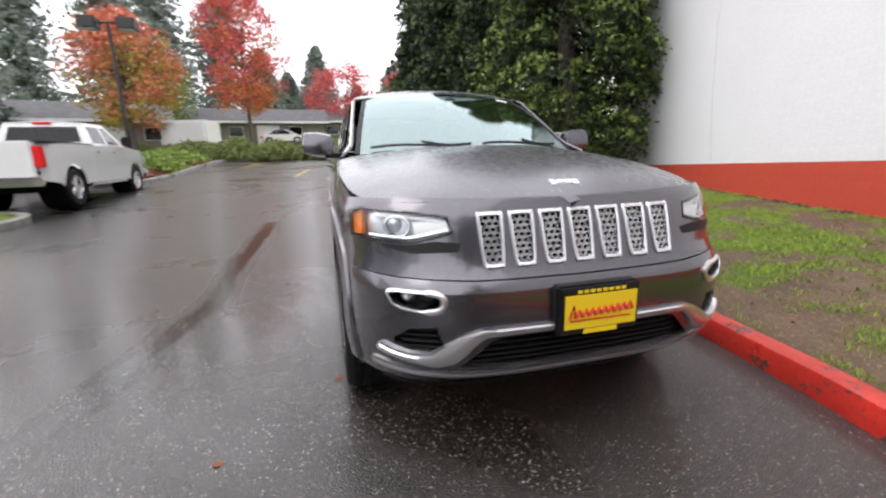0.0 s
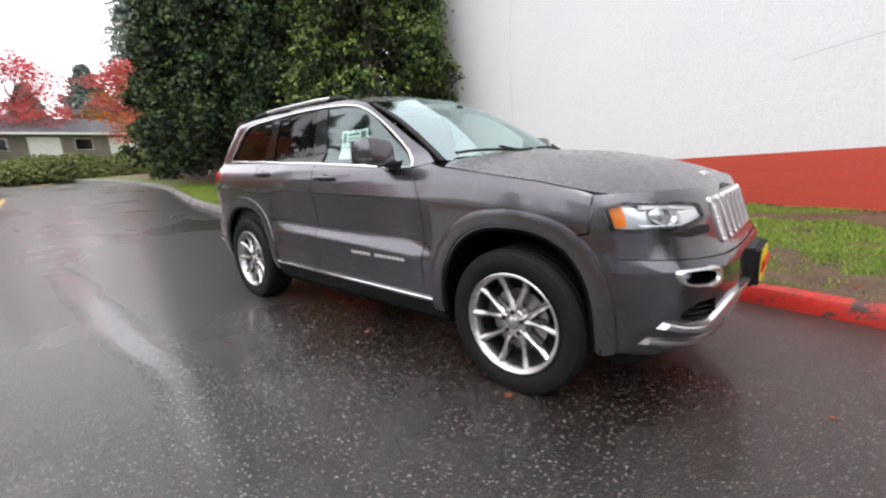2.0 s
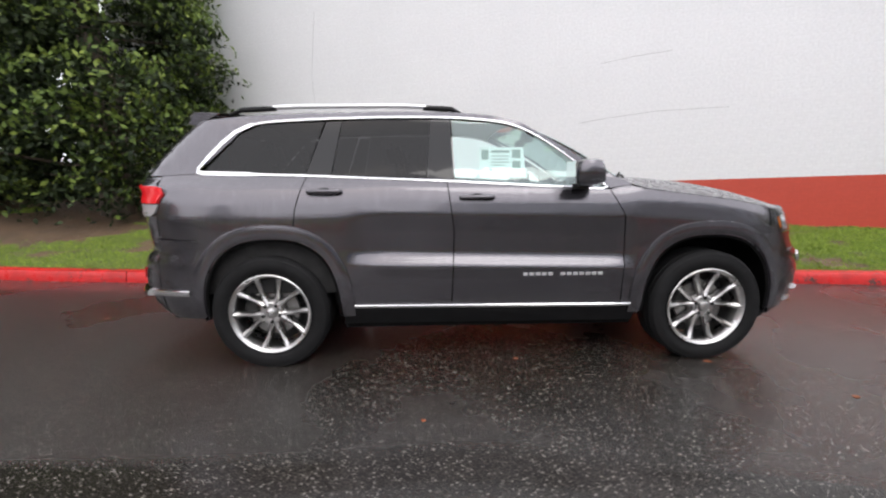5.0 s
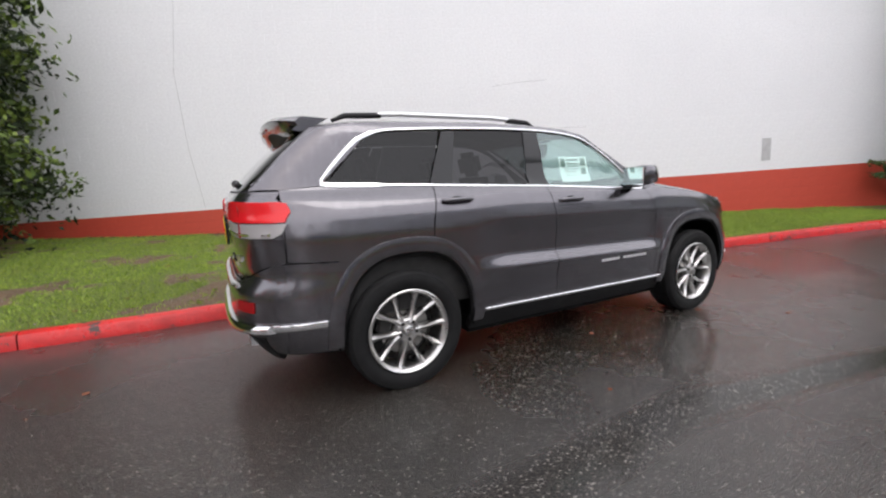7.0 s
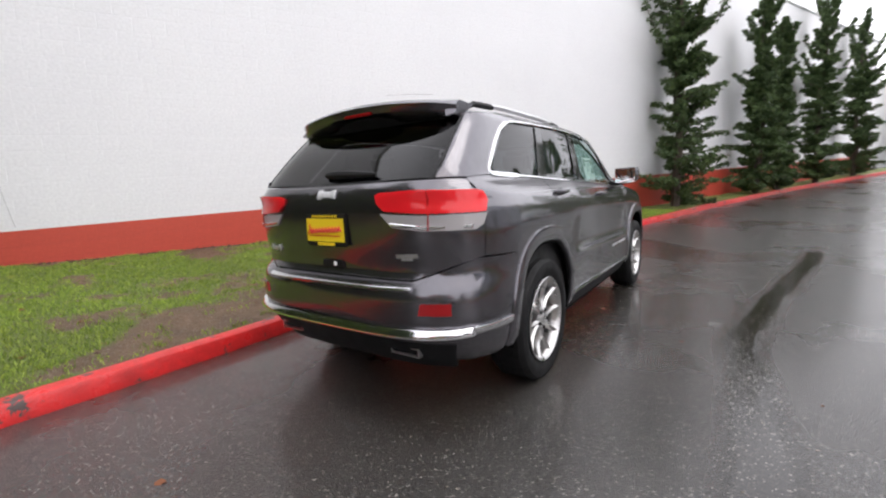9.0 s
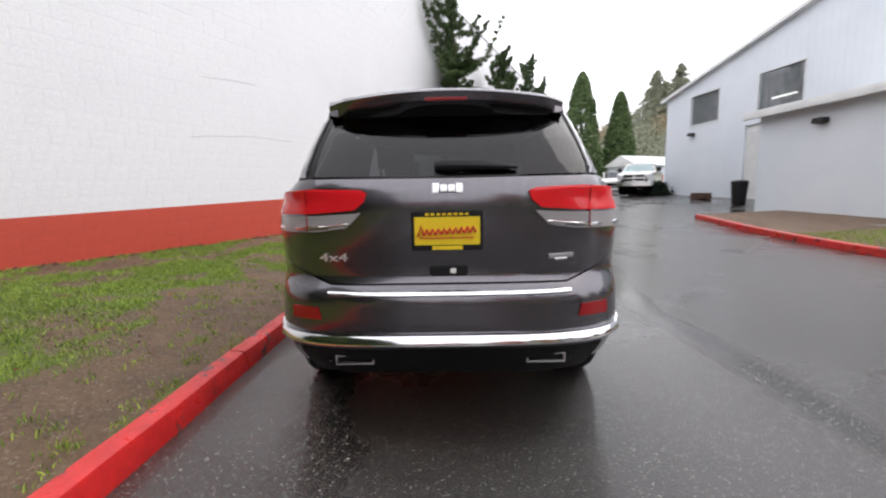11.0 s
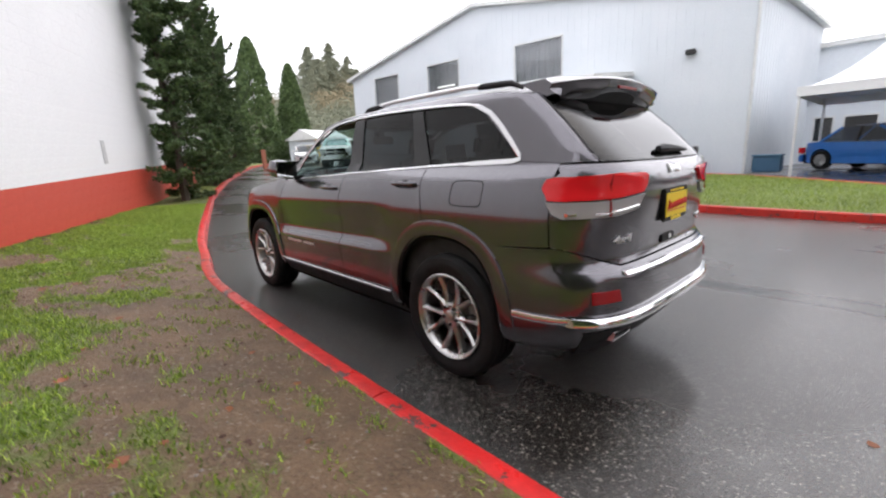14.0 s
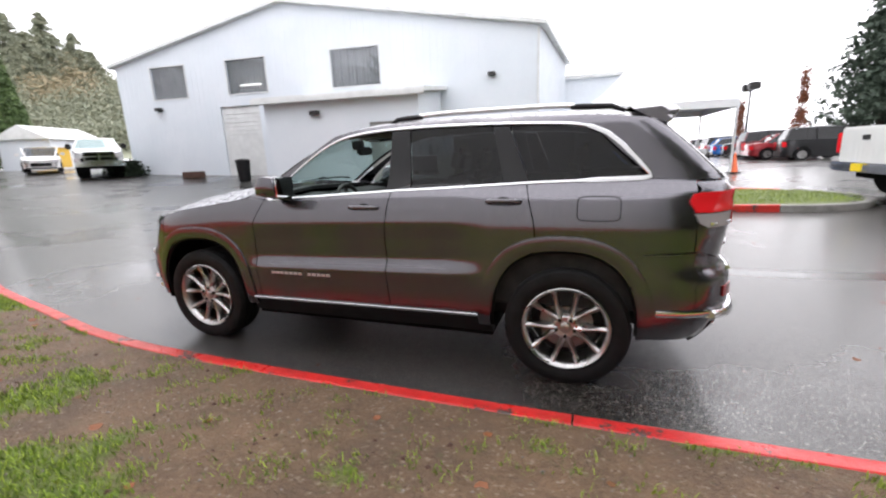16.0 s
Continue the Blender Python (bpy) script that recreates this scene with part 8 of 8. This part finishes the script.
def big_cypress(x, y, h, r, mats, label, low=0.5, n=420, lean=0.0, leaf=0.062, per=190):
    """A broad evergreen of drooping rounded fans, ragged in outline, with dark gaps between them; lit and shaded greens
    are painted in.
    """
    t = tree("evergreen_tree", label, x, y, verge_z(x, y) - 0.1, group="evergreens by the wall end")
    tb = bmesh.new()
    limb(tb, (0, 0, -0.2), (lean, 0, h * 0.95), 0.30, 0.03, 8, 0.01)
    shade_leaves, lit_leaves = Cards(), Cards()
    for k in range(n):
        u = RNG.random() ** 0.85
        z = low + (h - low) * u
        a = RNG.random() * math.tau
        lump = 1 + 0.26 * noise.noise(Vector((z * 1.1, 2.2 * math.cos(a) + x, 2.2 * math.sin(a))))
        rr = r * (1 - 0.75 * u ** 1.6) * (0.6 + 0.4 * min(1, (z - low + 0.4) / 1.2)) * lump
        d = rr * RNG.uniform(0.5, 1.0) ** 0.6
        out = Vector((math.cos(a), math.sin(a), 0))
        c = Vector((lean * u, 0, z)) + out * d
        if k % 9 == 0:
            limb(tb, (lean * u, 0, z - 0.25), c, 0.035, 0.008, 3)
        size = RNG.uniform(0.26, 0.58)
        for _ in range(int(per * size) + 22):
            q = Vector((RNG.gauss(0, 0.42), RNG.gauss(0, 0.42), RNG.gauss(0, 0.40))) * size
            p = c + q - out * 0.12
            p.z -= 0.5 * size * (q.length / size) ** 2
            # leaves facing out and up take the lit green, the rest the shaded
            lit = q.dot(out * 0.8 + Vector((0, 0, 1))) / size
            (lit_leaves if lit > 0.26 + RNG.gauss(0, 0.07) else shade_leaves).leaf(p, leaf, 0.6, 1.8)
    part("trunk", tb, BARK, t)
    shade_leaves.make("crown", mats[0], t)
    lit_leaves.make("crown", mats[1], t, "upper outer sprays in a lighter green, skylight painted in")
    return t


GREENER, DARKER = (LEAF_CYPRESS_SHADE, LEAF_CYPRESS_LIT), (LEAF_DARK, LEAF_DARK_LIT)
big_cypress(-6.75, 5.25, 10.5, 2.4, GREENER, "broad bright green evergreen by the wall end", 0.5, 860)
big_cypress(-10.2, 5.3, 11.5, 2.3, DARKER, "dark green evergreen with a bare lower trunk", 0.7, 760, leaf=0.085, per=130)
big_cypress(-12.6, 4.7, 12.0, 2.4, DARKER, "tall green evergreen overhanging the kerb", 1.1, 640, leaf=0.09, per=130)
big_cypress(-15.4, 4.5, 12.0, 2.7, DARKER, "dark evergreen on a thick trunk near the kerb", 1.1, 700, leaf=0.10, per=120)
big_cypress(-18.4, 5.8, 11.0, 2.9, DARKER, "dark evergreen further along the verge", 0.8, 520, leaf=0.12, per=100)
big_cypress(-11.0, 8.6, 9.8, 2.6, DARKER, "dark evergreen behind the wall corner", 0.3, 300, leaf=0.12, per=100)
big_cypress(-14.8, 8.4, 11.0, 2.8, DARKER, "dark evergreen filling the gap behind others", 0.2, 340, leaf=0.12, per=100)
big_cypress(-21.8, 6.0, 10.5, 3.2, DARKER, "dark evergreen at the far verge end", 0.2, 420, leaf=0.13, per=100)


def wall_spruce(x, y, h, w, label, lean=0.0):
    """A wind-shaped conifer: close and shaggy below, then single limbs that sweep out and up, with sky between."""
    t = tree("spruce_tree", label, x, y, verge_z(x, y) - 0.08, group="conifers along the wall")
    tb, cr = bmesh.new(), Cards()
    spine = limb(tb, (0, 0, -0.2), (lean, 0, h), 0.13, 0.02, 8, 0.012)

    def sleeve(pts, r0, r1, dense):
        n = len(pts) - 1
        for i in range(n):
            for q in range(3):
                f = (i + q / 3) / n
                if f < 0.12:
                    continue
                p = pts[i].lerp(pts[i + 1], q / 3)
                r = r0 + (r1 - r0) * f
                cr.puff(p + Vector((RNG.gauss(0, 0.3), RNG.gauss(0, 0.3), RNG.gauss(0, 0.2))) * r, r, int(dense * (r / 0.15) ** 1.5) + 6, 0.05, 0.62, 0.4, 1.9)
    for k in range(92):
        u = k / 92
        z = 0.25 + 0.60 * h * u
        a = RNG.random() * math.tau
        reach = w * (0.95 - 0.42 * u) * RNG.uniform(0.6, 1.05)
        end = Vector((lean * z / h + reach * math.cos(a), reach * math.sin(a), z + reach * RNG.uniform(-0.1, 0.3)))
        end.y = min(end.y, wall_y(x + end.x) - 0.2 - y)
        sleeve(limb(tb, (lean * z / h, 0, z - 0.05), end, 0.026, 0.006, 3, 0.05), 0.20, 0.12, 34)
    for k in range(26):
        u = 0.50 + 0.46 * k / 25
        z = h * u
        side = -1 if k % 2 else 1
        a = (0 if side > 0 else math.pi) + RNG.uniform(-0.9, 0.9)
        reach = w * (1.25 - 0.85 * (u - 0.5) * 2) * RNG.uniform(0.55, 1.15)
        root, mid = Vector((lean * u, 0, z - 0.1)), Vector((lean * u + 0.6 * reach * math.cos(a), 0.6 * reach * math.sin(a), z + 0.12 * reach))
        tip = Vector((lean * u + reach * math.cos(a), reach * math.sin(a), z + reach * RNG.uniform(0.35, 0.8)))
        for p in (mid, tip):
            p.y = min(p.y, wall_y(x + p.x) - 0.2 - y)
        pts = [Vector(p) for p in catmull([root, mid, tip], 3)]
        tube(tb, pts, [0.024 - 0.018 * i / (len(pts) - 1) for i in range(len(pts))], 6)
        sleeve(pts, 0.19, 0.07, 40)
    sleeve(spine[3:], 0.36, 0.10, 60)
    part("trunk", tb, BARK, t)
    cr.make("crown", LEAF_SPRUCE, t)


for x_, h_, w_, le_, lb_ in ((10.8, 8.8, 1.85, 0.25, "ragged spruce with reaching upper limbs by the red band"), (15.6, 6.9, 1.05, -0.5, "wind-shaped spruce against the white wall"), (17.4, 6.5, 0.8, 0.3, "thin twisted spruce against the white wall"), (21.3, 8.2, 1.3, 0.2, "tall ragged spruce near the wall end"), (26.6, 8.0, 1.5, 0.1, "last ragged spruce by the red band end")):
    wall_spruce(x_, wall_y(x_) - (0.75 if x_ < 12 else 0.95), h_, w_, lb_, le_)


def column_cypress(x, y, h, r, label):
    t = tree("column_cypress", label, x, y, ground_z(x, y), group="column cypresses")
    part("trunk", tubed([(0, 0, -0.2), (0, 0, h * 0.9)], [0.14, 0.03], 8), BARK, t)
    cr = Cards()
    for k in range(900):
        u = RNG.random()
        rr = r * min(1, 0.72 + u * 2.2) * (1 - u) ** 0.62 * (1 + 0.12 * noise.noise(Vector((u * 7, x, 3))))
        a = RNG.random() * math.tau
        c = Vector((rr * math.cos(a) * RNG.uniform(0.75, 1.06), rr * math.sin(a) * RNG.uniform(0.75, 1.06), 0.15 + h * u))
        cr.puff(c, 0.36, 24, 0.16, 1.3, 1.2, 1.6)
    cr.make("crown", LEAF_COLUMN, t)


column_cypress(45.0, -15.3, 12.5, 2.7, "dense column cypress at the bend")
column_cypress(48.0, -20.8, 11.0, 2.3, "dense column cypress beyond the bend")


def maple(x, y, z, h, r, mats, label, trunk=1.6, dense=1.0):
    t = tree("maple_tree", label, x, y, z, group="autumn maples")
    tb = bmesh.new()
    limb(tb, (0, 0, -1.0), (0, 0, trunk + 0.5), 0.20, 0.14, 4, 0.01)
    clouds = [Cards() for _ in mats]
    for k in range(int(150 * dense)):
        u = RNG.random()
        z1 = trunk + (h - trunk) * u
        rr = r * math.sin(math.pi * (0.12 + 0.80 * u)) ** 0.8 * RNG.uniform(0.3, 1.05)
        a = RNG.random() * math.tau
        c = Vector((rr * math.cos(a), rr * math.sin(a), z1))
        if k % 4 == 0:
            limb(tb, (0, 0, trunk + (z1 - trunk) * 0.55), c, 0.05, 0.012, 4, 0.05)
        i = 0 if len(mats) == 1 or RNG.random() < 0.22 + 0.75 * u else 1
        clouds[i].puff(c, 0.62 * r / 3.0 + 0.15, 60, 0.17, 0.75)
    part("trunk", tb, BARK, t)
    for c, m in zip(clouds, mats):
        c.make("crown", m, t)


maple(-41, -7.4, 3.0, 13.5, 3.9, (LEAF_RED, LEAF_ORANGE), "tall red and orange maple by the houses", 2.6, 1.5)
maple(-32, -13.8, 2.4, 8.3, 3.3, (LEAF_PINK, LEAF_YELLOW), "orange and yellow maple behind the lamp", 1.4, 1.2)
maple(-46, -16.4, 2.8, 8.6, 3.4, (LEAF_GREEN,), "yellow-green broadleaf between the maples", 1.4, 0.9)
maple(-55, 2.3, 3.6, 9.2, 4.4, (LEAF_RED,), "low crimson maple near the bungalows", 1.6, 1.0)
maple(-45, 9.5, 3.0, 8.0, 3.6, (LEAF_RED, LEAF_ORANGE), "crimson maple beside the dark evergreens", 1.4, 1.0)
maple(-27, -22.5, 2.2, 7.5, 2.6, (LEAF_RED, LEAF_ORANGE), "red maple at the lot corner", 1.4, 0.8)
for x_, y_, h_ in ((-15.2, -34.0, 5.7), (-14.6, -45.0, 5.0), (-19.3, -30.0, 5.6)):
    t_ = tree("street_tree", "slim rust-coloured street tree beyond the lot", x_, y_, group="slim street trees")
    part("trunk", tubed([(0, 0, -0.2), (0, 0, h_ * 0.8)], [0.07, 0.02], 6), BARK, t_)
    c_ = Cards()
    for k_ in range(60):
        u_ = RNG.random()
        c_.puff(Vector((RNG.gauss(0, 0.24) * (1.1 - u_), RNG.gauss(0, 0.24) * (1.1 - u_), 1.3 + (h_ - 1.3) * u_)), 0.30, 40, 0.11, 1.3)
    c_.make("crown", RUST_LEAF, t_)


def hill_z(x, y):
    """The wooded hillside beyond the shop."""
    rise = min(1, max(0, (x - 52) / 40))
    return 2.0 + rise * (1.5 + 15.0 * math.exp(-((y + 50) / 20) ** 2)) + 1.0 * noise.noise(Vector((x * 0.06, y * 0.08, 2)))


def fir(x, y, z, h, r, mat, label, group="tall far firs", n=130):
    t = tree("fir_tree", label, x, y, z, group=group)
    part("trunk", tubed([(0, 0, -1), (0, 0, h)], [0.02 * h, 0.03], 7), BARK, t)
    cr = Cards()
    for k in range(n):
        u = k / n
        zz = h * (0.06 + 0.94 * u)
        for q in range(5 if u < 0.7 else 3):
            a = RNG.random() * math.tau
            reach = r * (1 - u) ** 0.8 * RNG.uniform(0.5, 1.05) + 0.15
            for i in range(1, 5):
                f = i / 4
                cr.puff(Vector((reach * f * math.cos(a), reach * f * math.sin(a), zz - 0.22 * reach * f * f)), 0.10 * r * 0.7 + 0.12, 11, 0.034 * r + 0.04, 0.6, 0.0, 1.7)
    cr.make("crown", mat, t)


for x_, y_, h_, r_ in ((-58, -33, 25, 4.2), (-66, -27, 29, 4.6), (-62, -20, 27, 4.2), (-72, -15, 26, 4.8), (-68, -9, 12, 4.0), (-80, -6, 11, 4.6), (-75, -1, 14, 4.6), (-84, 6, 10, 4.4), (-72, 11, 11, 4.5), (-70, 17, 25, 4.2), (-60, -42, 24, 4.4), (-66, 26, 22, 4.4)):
    fir(x_, y_, 3.0, h_ * 1.15, r_ * 1.45, LEAF_FAR_HAZED, "tall fir behind the houses, mist painted into its pale needles", n=110)
fir(-33, -24.5, 2.5, 13, 3.4, LEAF_FIR, "dark fir at the edge of the lot", n=80)
fir(-22.5, -40.0, 1.6, 12.5, 4.6, LEAF_FIR, "large dark fir beyond the parked row", n=110)
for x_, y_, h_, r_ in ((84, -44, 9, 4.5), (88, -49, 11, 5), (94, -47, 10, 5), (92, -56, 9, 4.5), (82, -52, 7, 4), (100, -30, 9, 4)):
    fir(x_, y_, hill_z(x_, y_) - 0.5, h_, r_, LEAF_HILL_HAZED, "fir on the far hill, haze painted into its colour", "firs on the hill", 60)


def bank(name, label, x0, y0, x1, y1, base, h, depth, mat, n, size, kind="stuff"):
    """A run of low shrubs as one tangled mass."""
    ob = thing(name, label, "shrubs")
    c = Cards()
    for k in range(n):
        u, v = RNG.random(), RNG.random()
        px, py = x0 + (x1 - x0) * u, y0 + (y1 - y0) * u
        d = Vector((-(y1 - y0), x1 - x0, 0)).normalized() * (v - 0.5) * depth
        top = h * (0.65 + 0.5 * noise.noise(Vector((px * 0.6, py * 0.6, 1))) + 0.2) * (1 - (2 * v - 1) ** 2) ** 0.5
        zz = base(px, py) + RNG.random() ** 0.5 * max(0.1, top)
        c.puff(Vector((px + d.x, py + d.y, zz)), 0.16 + 0.25 * h * 0.3, 9, size, 0.8)
    o = c.make("foliage", mat, ob)
    tagged(o, kind=kind)
    return ob


bank("hedge_bank", "low green planted bank at the end of the lot", -29.5, -10, -29.5, 9, lambda x, y: 1.15, 1.4, 5.0, LEAF_COVER, 9000, 0.12)
bank("hedge_bank", "tall shrub bank before the houses", -34, -26, -34, -8, lambda x, y: 1.3, 1.2, 4.0, LEAF_COVER, 3600, 0.14)
bank("shrub_bed", "mixed green and rust shrubs in the lot bed", -15.5, -8.6, -27, -9.6, ground_z, 0.75, 3.2, LEAF_GREEN, 2600, 0.12)
bank("shrub_bed", "rust-coloured low shrubs at the bed edge", -14.5, -7.7, -24, -8.2, ground_z, 0.35, 1.4, RUST_LEAF, 900, 0.1)
bank("shrub_bed", "dark low shrubs beside the shop wall", 20.8, -12.7, 22.6, -12.5, ground_z, 0.7, 1.0, LEAF_DARK, 260, 0.12)
bank("hedge_bank", "low dark shrubs between wall end and trees", -13.5, 7.2, -9.6, 8.6, lambda x, y: 0.45, 1.0, 2.0, LEAF_DARK, 900, 0.12)
bed_kerb = thing("bed_kerb", "grey concrete kerb round the shrub bed", "kerb")
tagged(bed_kerb, kind="structure")
BEDK = catmull([(-13.0, -9.5), (-12.6, -8.0), (-13.6, -6.95), (-18.7, -7.0), (-24, -7.4), (-27.8, -6.6), (-28.4, -2), (-28.3, 5)], 9)
FINEB = [BEDK[0].copy()]
for a_, b_ in zip(BEDK, BEDK[1:]):
    m_ = max(1, int((b_ - a_).length / 0.35))
    FINEB += [a_.lerp(b_, (k_ + 1) / m_) for k_ in range(m_)]
kerb_run(bed_kerb, FINEB, 0.15, 0.16, 1, lambda x: KERB_GREY, 3.0)

# backing land: rising ground under the far trees


def land(name, mat, label, xs, ys, fz):
    bm = bmesh.new()
    rows = [[bm.verts.new((x, y, fz(x, y))) for y in ys] for x in xs]
    for a, b in zip(rows, rows[1:]):
        for k in range(len(ys) - 1):
            bm.faces.new((a[k], a[k + 1], b[k + 1], b[k]))
    bmesh.ops.recalc_face_normals(bm, faces=bm.faces[:])
    tagged(link_mesh(name, bm, mat), label, "hillside", kind="structure")


land("far_slope", LEAF_GREEN, "rising planted land behind the lot", (-34, -45, -60, -90, -130), range(-130, 71, 10), lambda x, y: float(np.interp(-x, (34, 60, 130), (1.2, 3.0, 11))) + 0.6 * noise.noise(Vector((x * 0.05, y * 0.07, 2))))
land("far_hill", LEAF_HILL_HAZED, "wooded hillside with haze painted into its colour", (52, 60, 70, 80, 92, 110, 140), range(-130, 41, 6), hill_z)
hw_ = thing("hillside_wood", "green and rust autumn wood on the hillside, paled by painted haze", "wood")
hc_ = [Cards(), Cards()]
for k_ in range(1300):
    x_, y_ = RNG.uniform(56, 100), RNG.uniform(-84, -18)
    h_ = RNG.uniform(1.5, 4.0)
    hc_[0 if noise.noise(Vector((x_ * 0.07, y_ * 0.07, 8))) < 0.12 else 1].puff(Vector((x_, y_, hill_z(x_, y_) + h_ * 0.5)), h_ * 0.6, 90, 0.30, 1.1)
for c_, m_ in zip(hc_, (LEAF_HILL_HAZED, LEAF_RUST_HILL_HAZED)):
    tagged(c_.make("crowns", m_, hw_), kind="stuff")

# ---- grass, stones and leaf litter ----


def blades(name, label, spots, mat, lo, hi):
    v, f = [], []
    for x, y, z in spots:
        h, a = RNG.uniform(lo, hi), RNG.random() * math.tau
        w = 0.0022 + 0.0024 * RNG.random()
        dx, dy = math.cos(a), math.sin(a)
        bx, by = RNG.gauss(0, 0.55) * h, RNG.gauss(0, 0.55) * h
        i = len(v)
        v += [(x - dx * w, y - dy * w, z - 0.005), (x + dx * w, y + dy * w, z - 0.005), (x + bx * 0.4 + dx * w * 0.7, y + by * 0.4 + dy * w * 0.7, z + h * 0.6), (x + bx * 0.4 - dx * w * 0.7, y + by * 0.4 - dy * w * 0.7, z + h * 0.6), (x + bx, y + by, z + h)]
        f += [(i, i + 1, i + 2, i + 3), (i + 3, i + 2, i + 4)]
    me = bpy.data.meshes.new(name)
    me.from_pydata(v, [], f)
    me.materials.append(mat)
    return tagged(new(name, me), label, "grass", kind="stuff")


spots_ = []
while len(spots_) < 180000:
    x_ = RNG.uniform(-6.5, 9.5)
    k_, w_ = kerb_y(x_) + 0.12, wall_y(x_) - 0.02
    y_ = RNG.uniform(k_, max(k_ + 0.2, w_))
    if turf_at(x_, y_) > 0.36 + RNG.random() * 0.36:
        spots_.append((x_, y_, verge_z(x_, y_)))
blades("verge_grass", "short wet green grass of the verge", spots_, GRASS, 0.010, 0.036)
spots_ = []
while len(spots_) < 40000:
    x_, y_ = RNG.uniform(-7.3, 5.0), RNG.uniform(-13.5, -6.9)
    if in_island(x_, y_):
        spots_.append((x_, y_, ground_z(x_, y_) + 0.125))
blades("island_grass", "short green grass of the island", spots_, GRASS, 0.03, 0.07)
spots_ = []
while len(spots_) < 26000:
    x_ = RNG.uniform(-16, -6.5)
    y_ = RNG.uniform(kerb_y(x_) + 0.15, 9)
    if turf_at(x_, y_) > 0.45:
        spots_.append((x_, y_, verge_z(x_, y_)))
blades("rear_grass", "green grass under the evergreens", spots_, GRASS, 0.03, 0.09)


spots_ = []
for _ in range(420):
    x_ = RNG.uniform(-3.6, 4.8)
    y_ = RNG.uniform(kerb_y(x_) + 0.14, kerb_y(x_) + 1.9)
    for _ in range(RNG.randint(6, 26)):
        px_, py_ = x_ + RNG.gauss(0, 0.035), y_ + RNG.gauss(0, 0.035)
        spots_.append((px_, py_, verge_z(px_, py_)))
blades("soil_tufts", "small green tufts sprouting in the bare soil", spots_, GRASS, 0.012, 0.04)


def litter(name, label, n, area, size, mat, flat):
    v, f = [], []
    for _ in range(n):
        x, y, z = area()
        s = size * RNG.uniform(0.4, 1.4)
        i = len(v)
        m = 6
        for k in range(m):
            a = k * math.tau / m
            v.append((x + s * math.cos(a) * RNG.uniform(0.7, 1.1), y + s * math.sin(a) * RNG.uniform(0.7, 1.1), z + 0.001 + (0.006 * RNG.random() if flat else 0)))
        v.append((x, y, z + (0.008 * RNG.random() if flat else s * RNG.uniform(0.5, 0.9))))
        f += [(i + k, i + (k + 1) % m, i + m) for k in range(m)]
    me = bpy.data.meshes.new(name)
    me.from_pydata(v, [], f)
    me.materials.append(mat)
    return tagged(new(name, me), label, "litter", kind="stuff")


def on_verge():
    x = RNG.uniform(-5, 5)
    y = RNG.uniform(kerb_y(x) + 0.15, wall_y(x) - 0.1)
    return x, y, verge_z(x, y)


def on_road():
    x, y = RNG.uniform(-6, 6), RNG.uniform(-6, 1.35)
    if y > kerb_y(x) - 0.06:
        y = kerb_y(x) - RNG.uniform(0.08, 0.5)
    return x, y, ground_z(x, y)


def at_wall_foot():
    x = RNG.uniform(-4.5, 7)
    y = wall_y(x) - 0.03 - abs(RNG.gauss(0, 0.05))
    return x, y, verge_z(x, y)


PEBBLE = surface("pebble", (0.24, 0.21, 0.18), (0.15, 0.13, 0.11), 20, 80, 0.6, bump=0.3, island=0.35)
litter("pebbles", "small stones in the bare soil", 700, on_verge, 0.009, PEBBLE, False)
litter("soil_clods", "small dark clods and twigs in the soil", 320, on_verge, 0.013, STONE_MULCH, False)
litter("wall_foot_debris", "dark soil crumbs and chips along the wall foot", 520, at_wall_foot, 0.028, STONE_MULCH, False)
litter("verge_twigs", "small stones and clods of the worn verge", 900, on_verge, 0.006, PEBBLE, False)
litter("road_grit", "pale grit lying on the wet asphalt", 1500, on_road, 0.006, PEBBLE, False)
litter("fallen_leaves", "fallen red and brown leaves on the verge", 90, on_verge, 0.035, RUST_LEAF, True)
litter("kerb_leaves", "fallen leaves along the kerb on asphalt", 50, on_road, 0.022, RUST_LEAF, True)
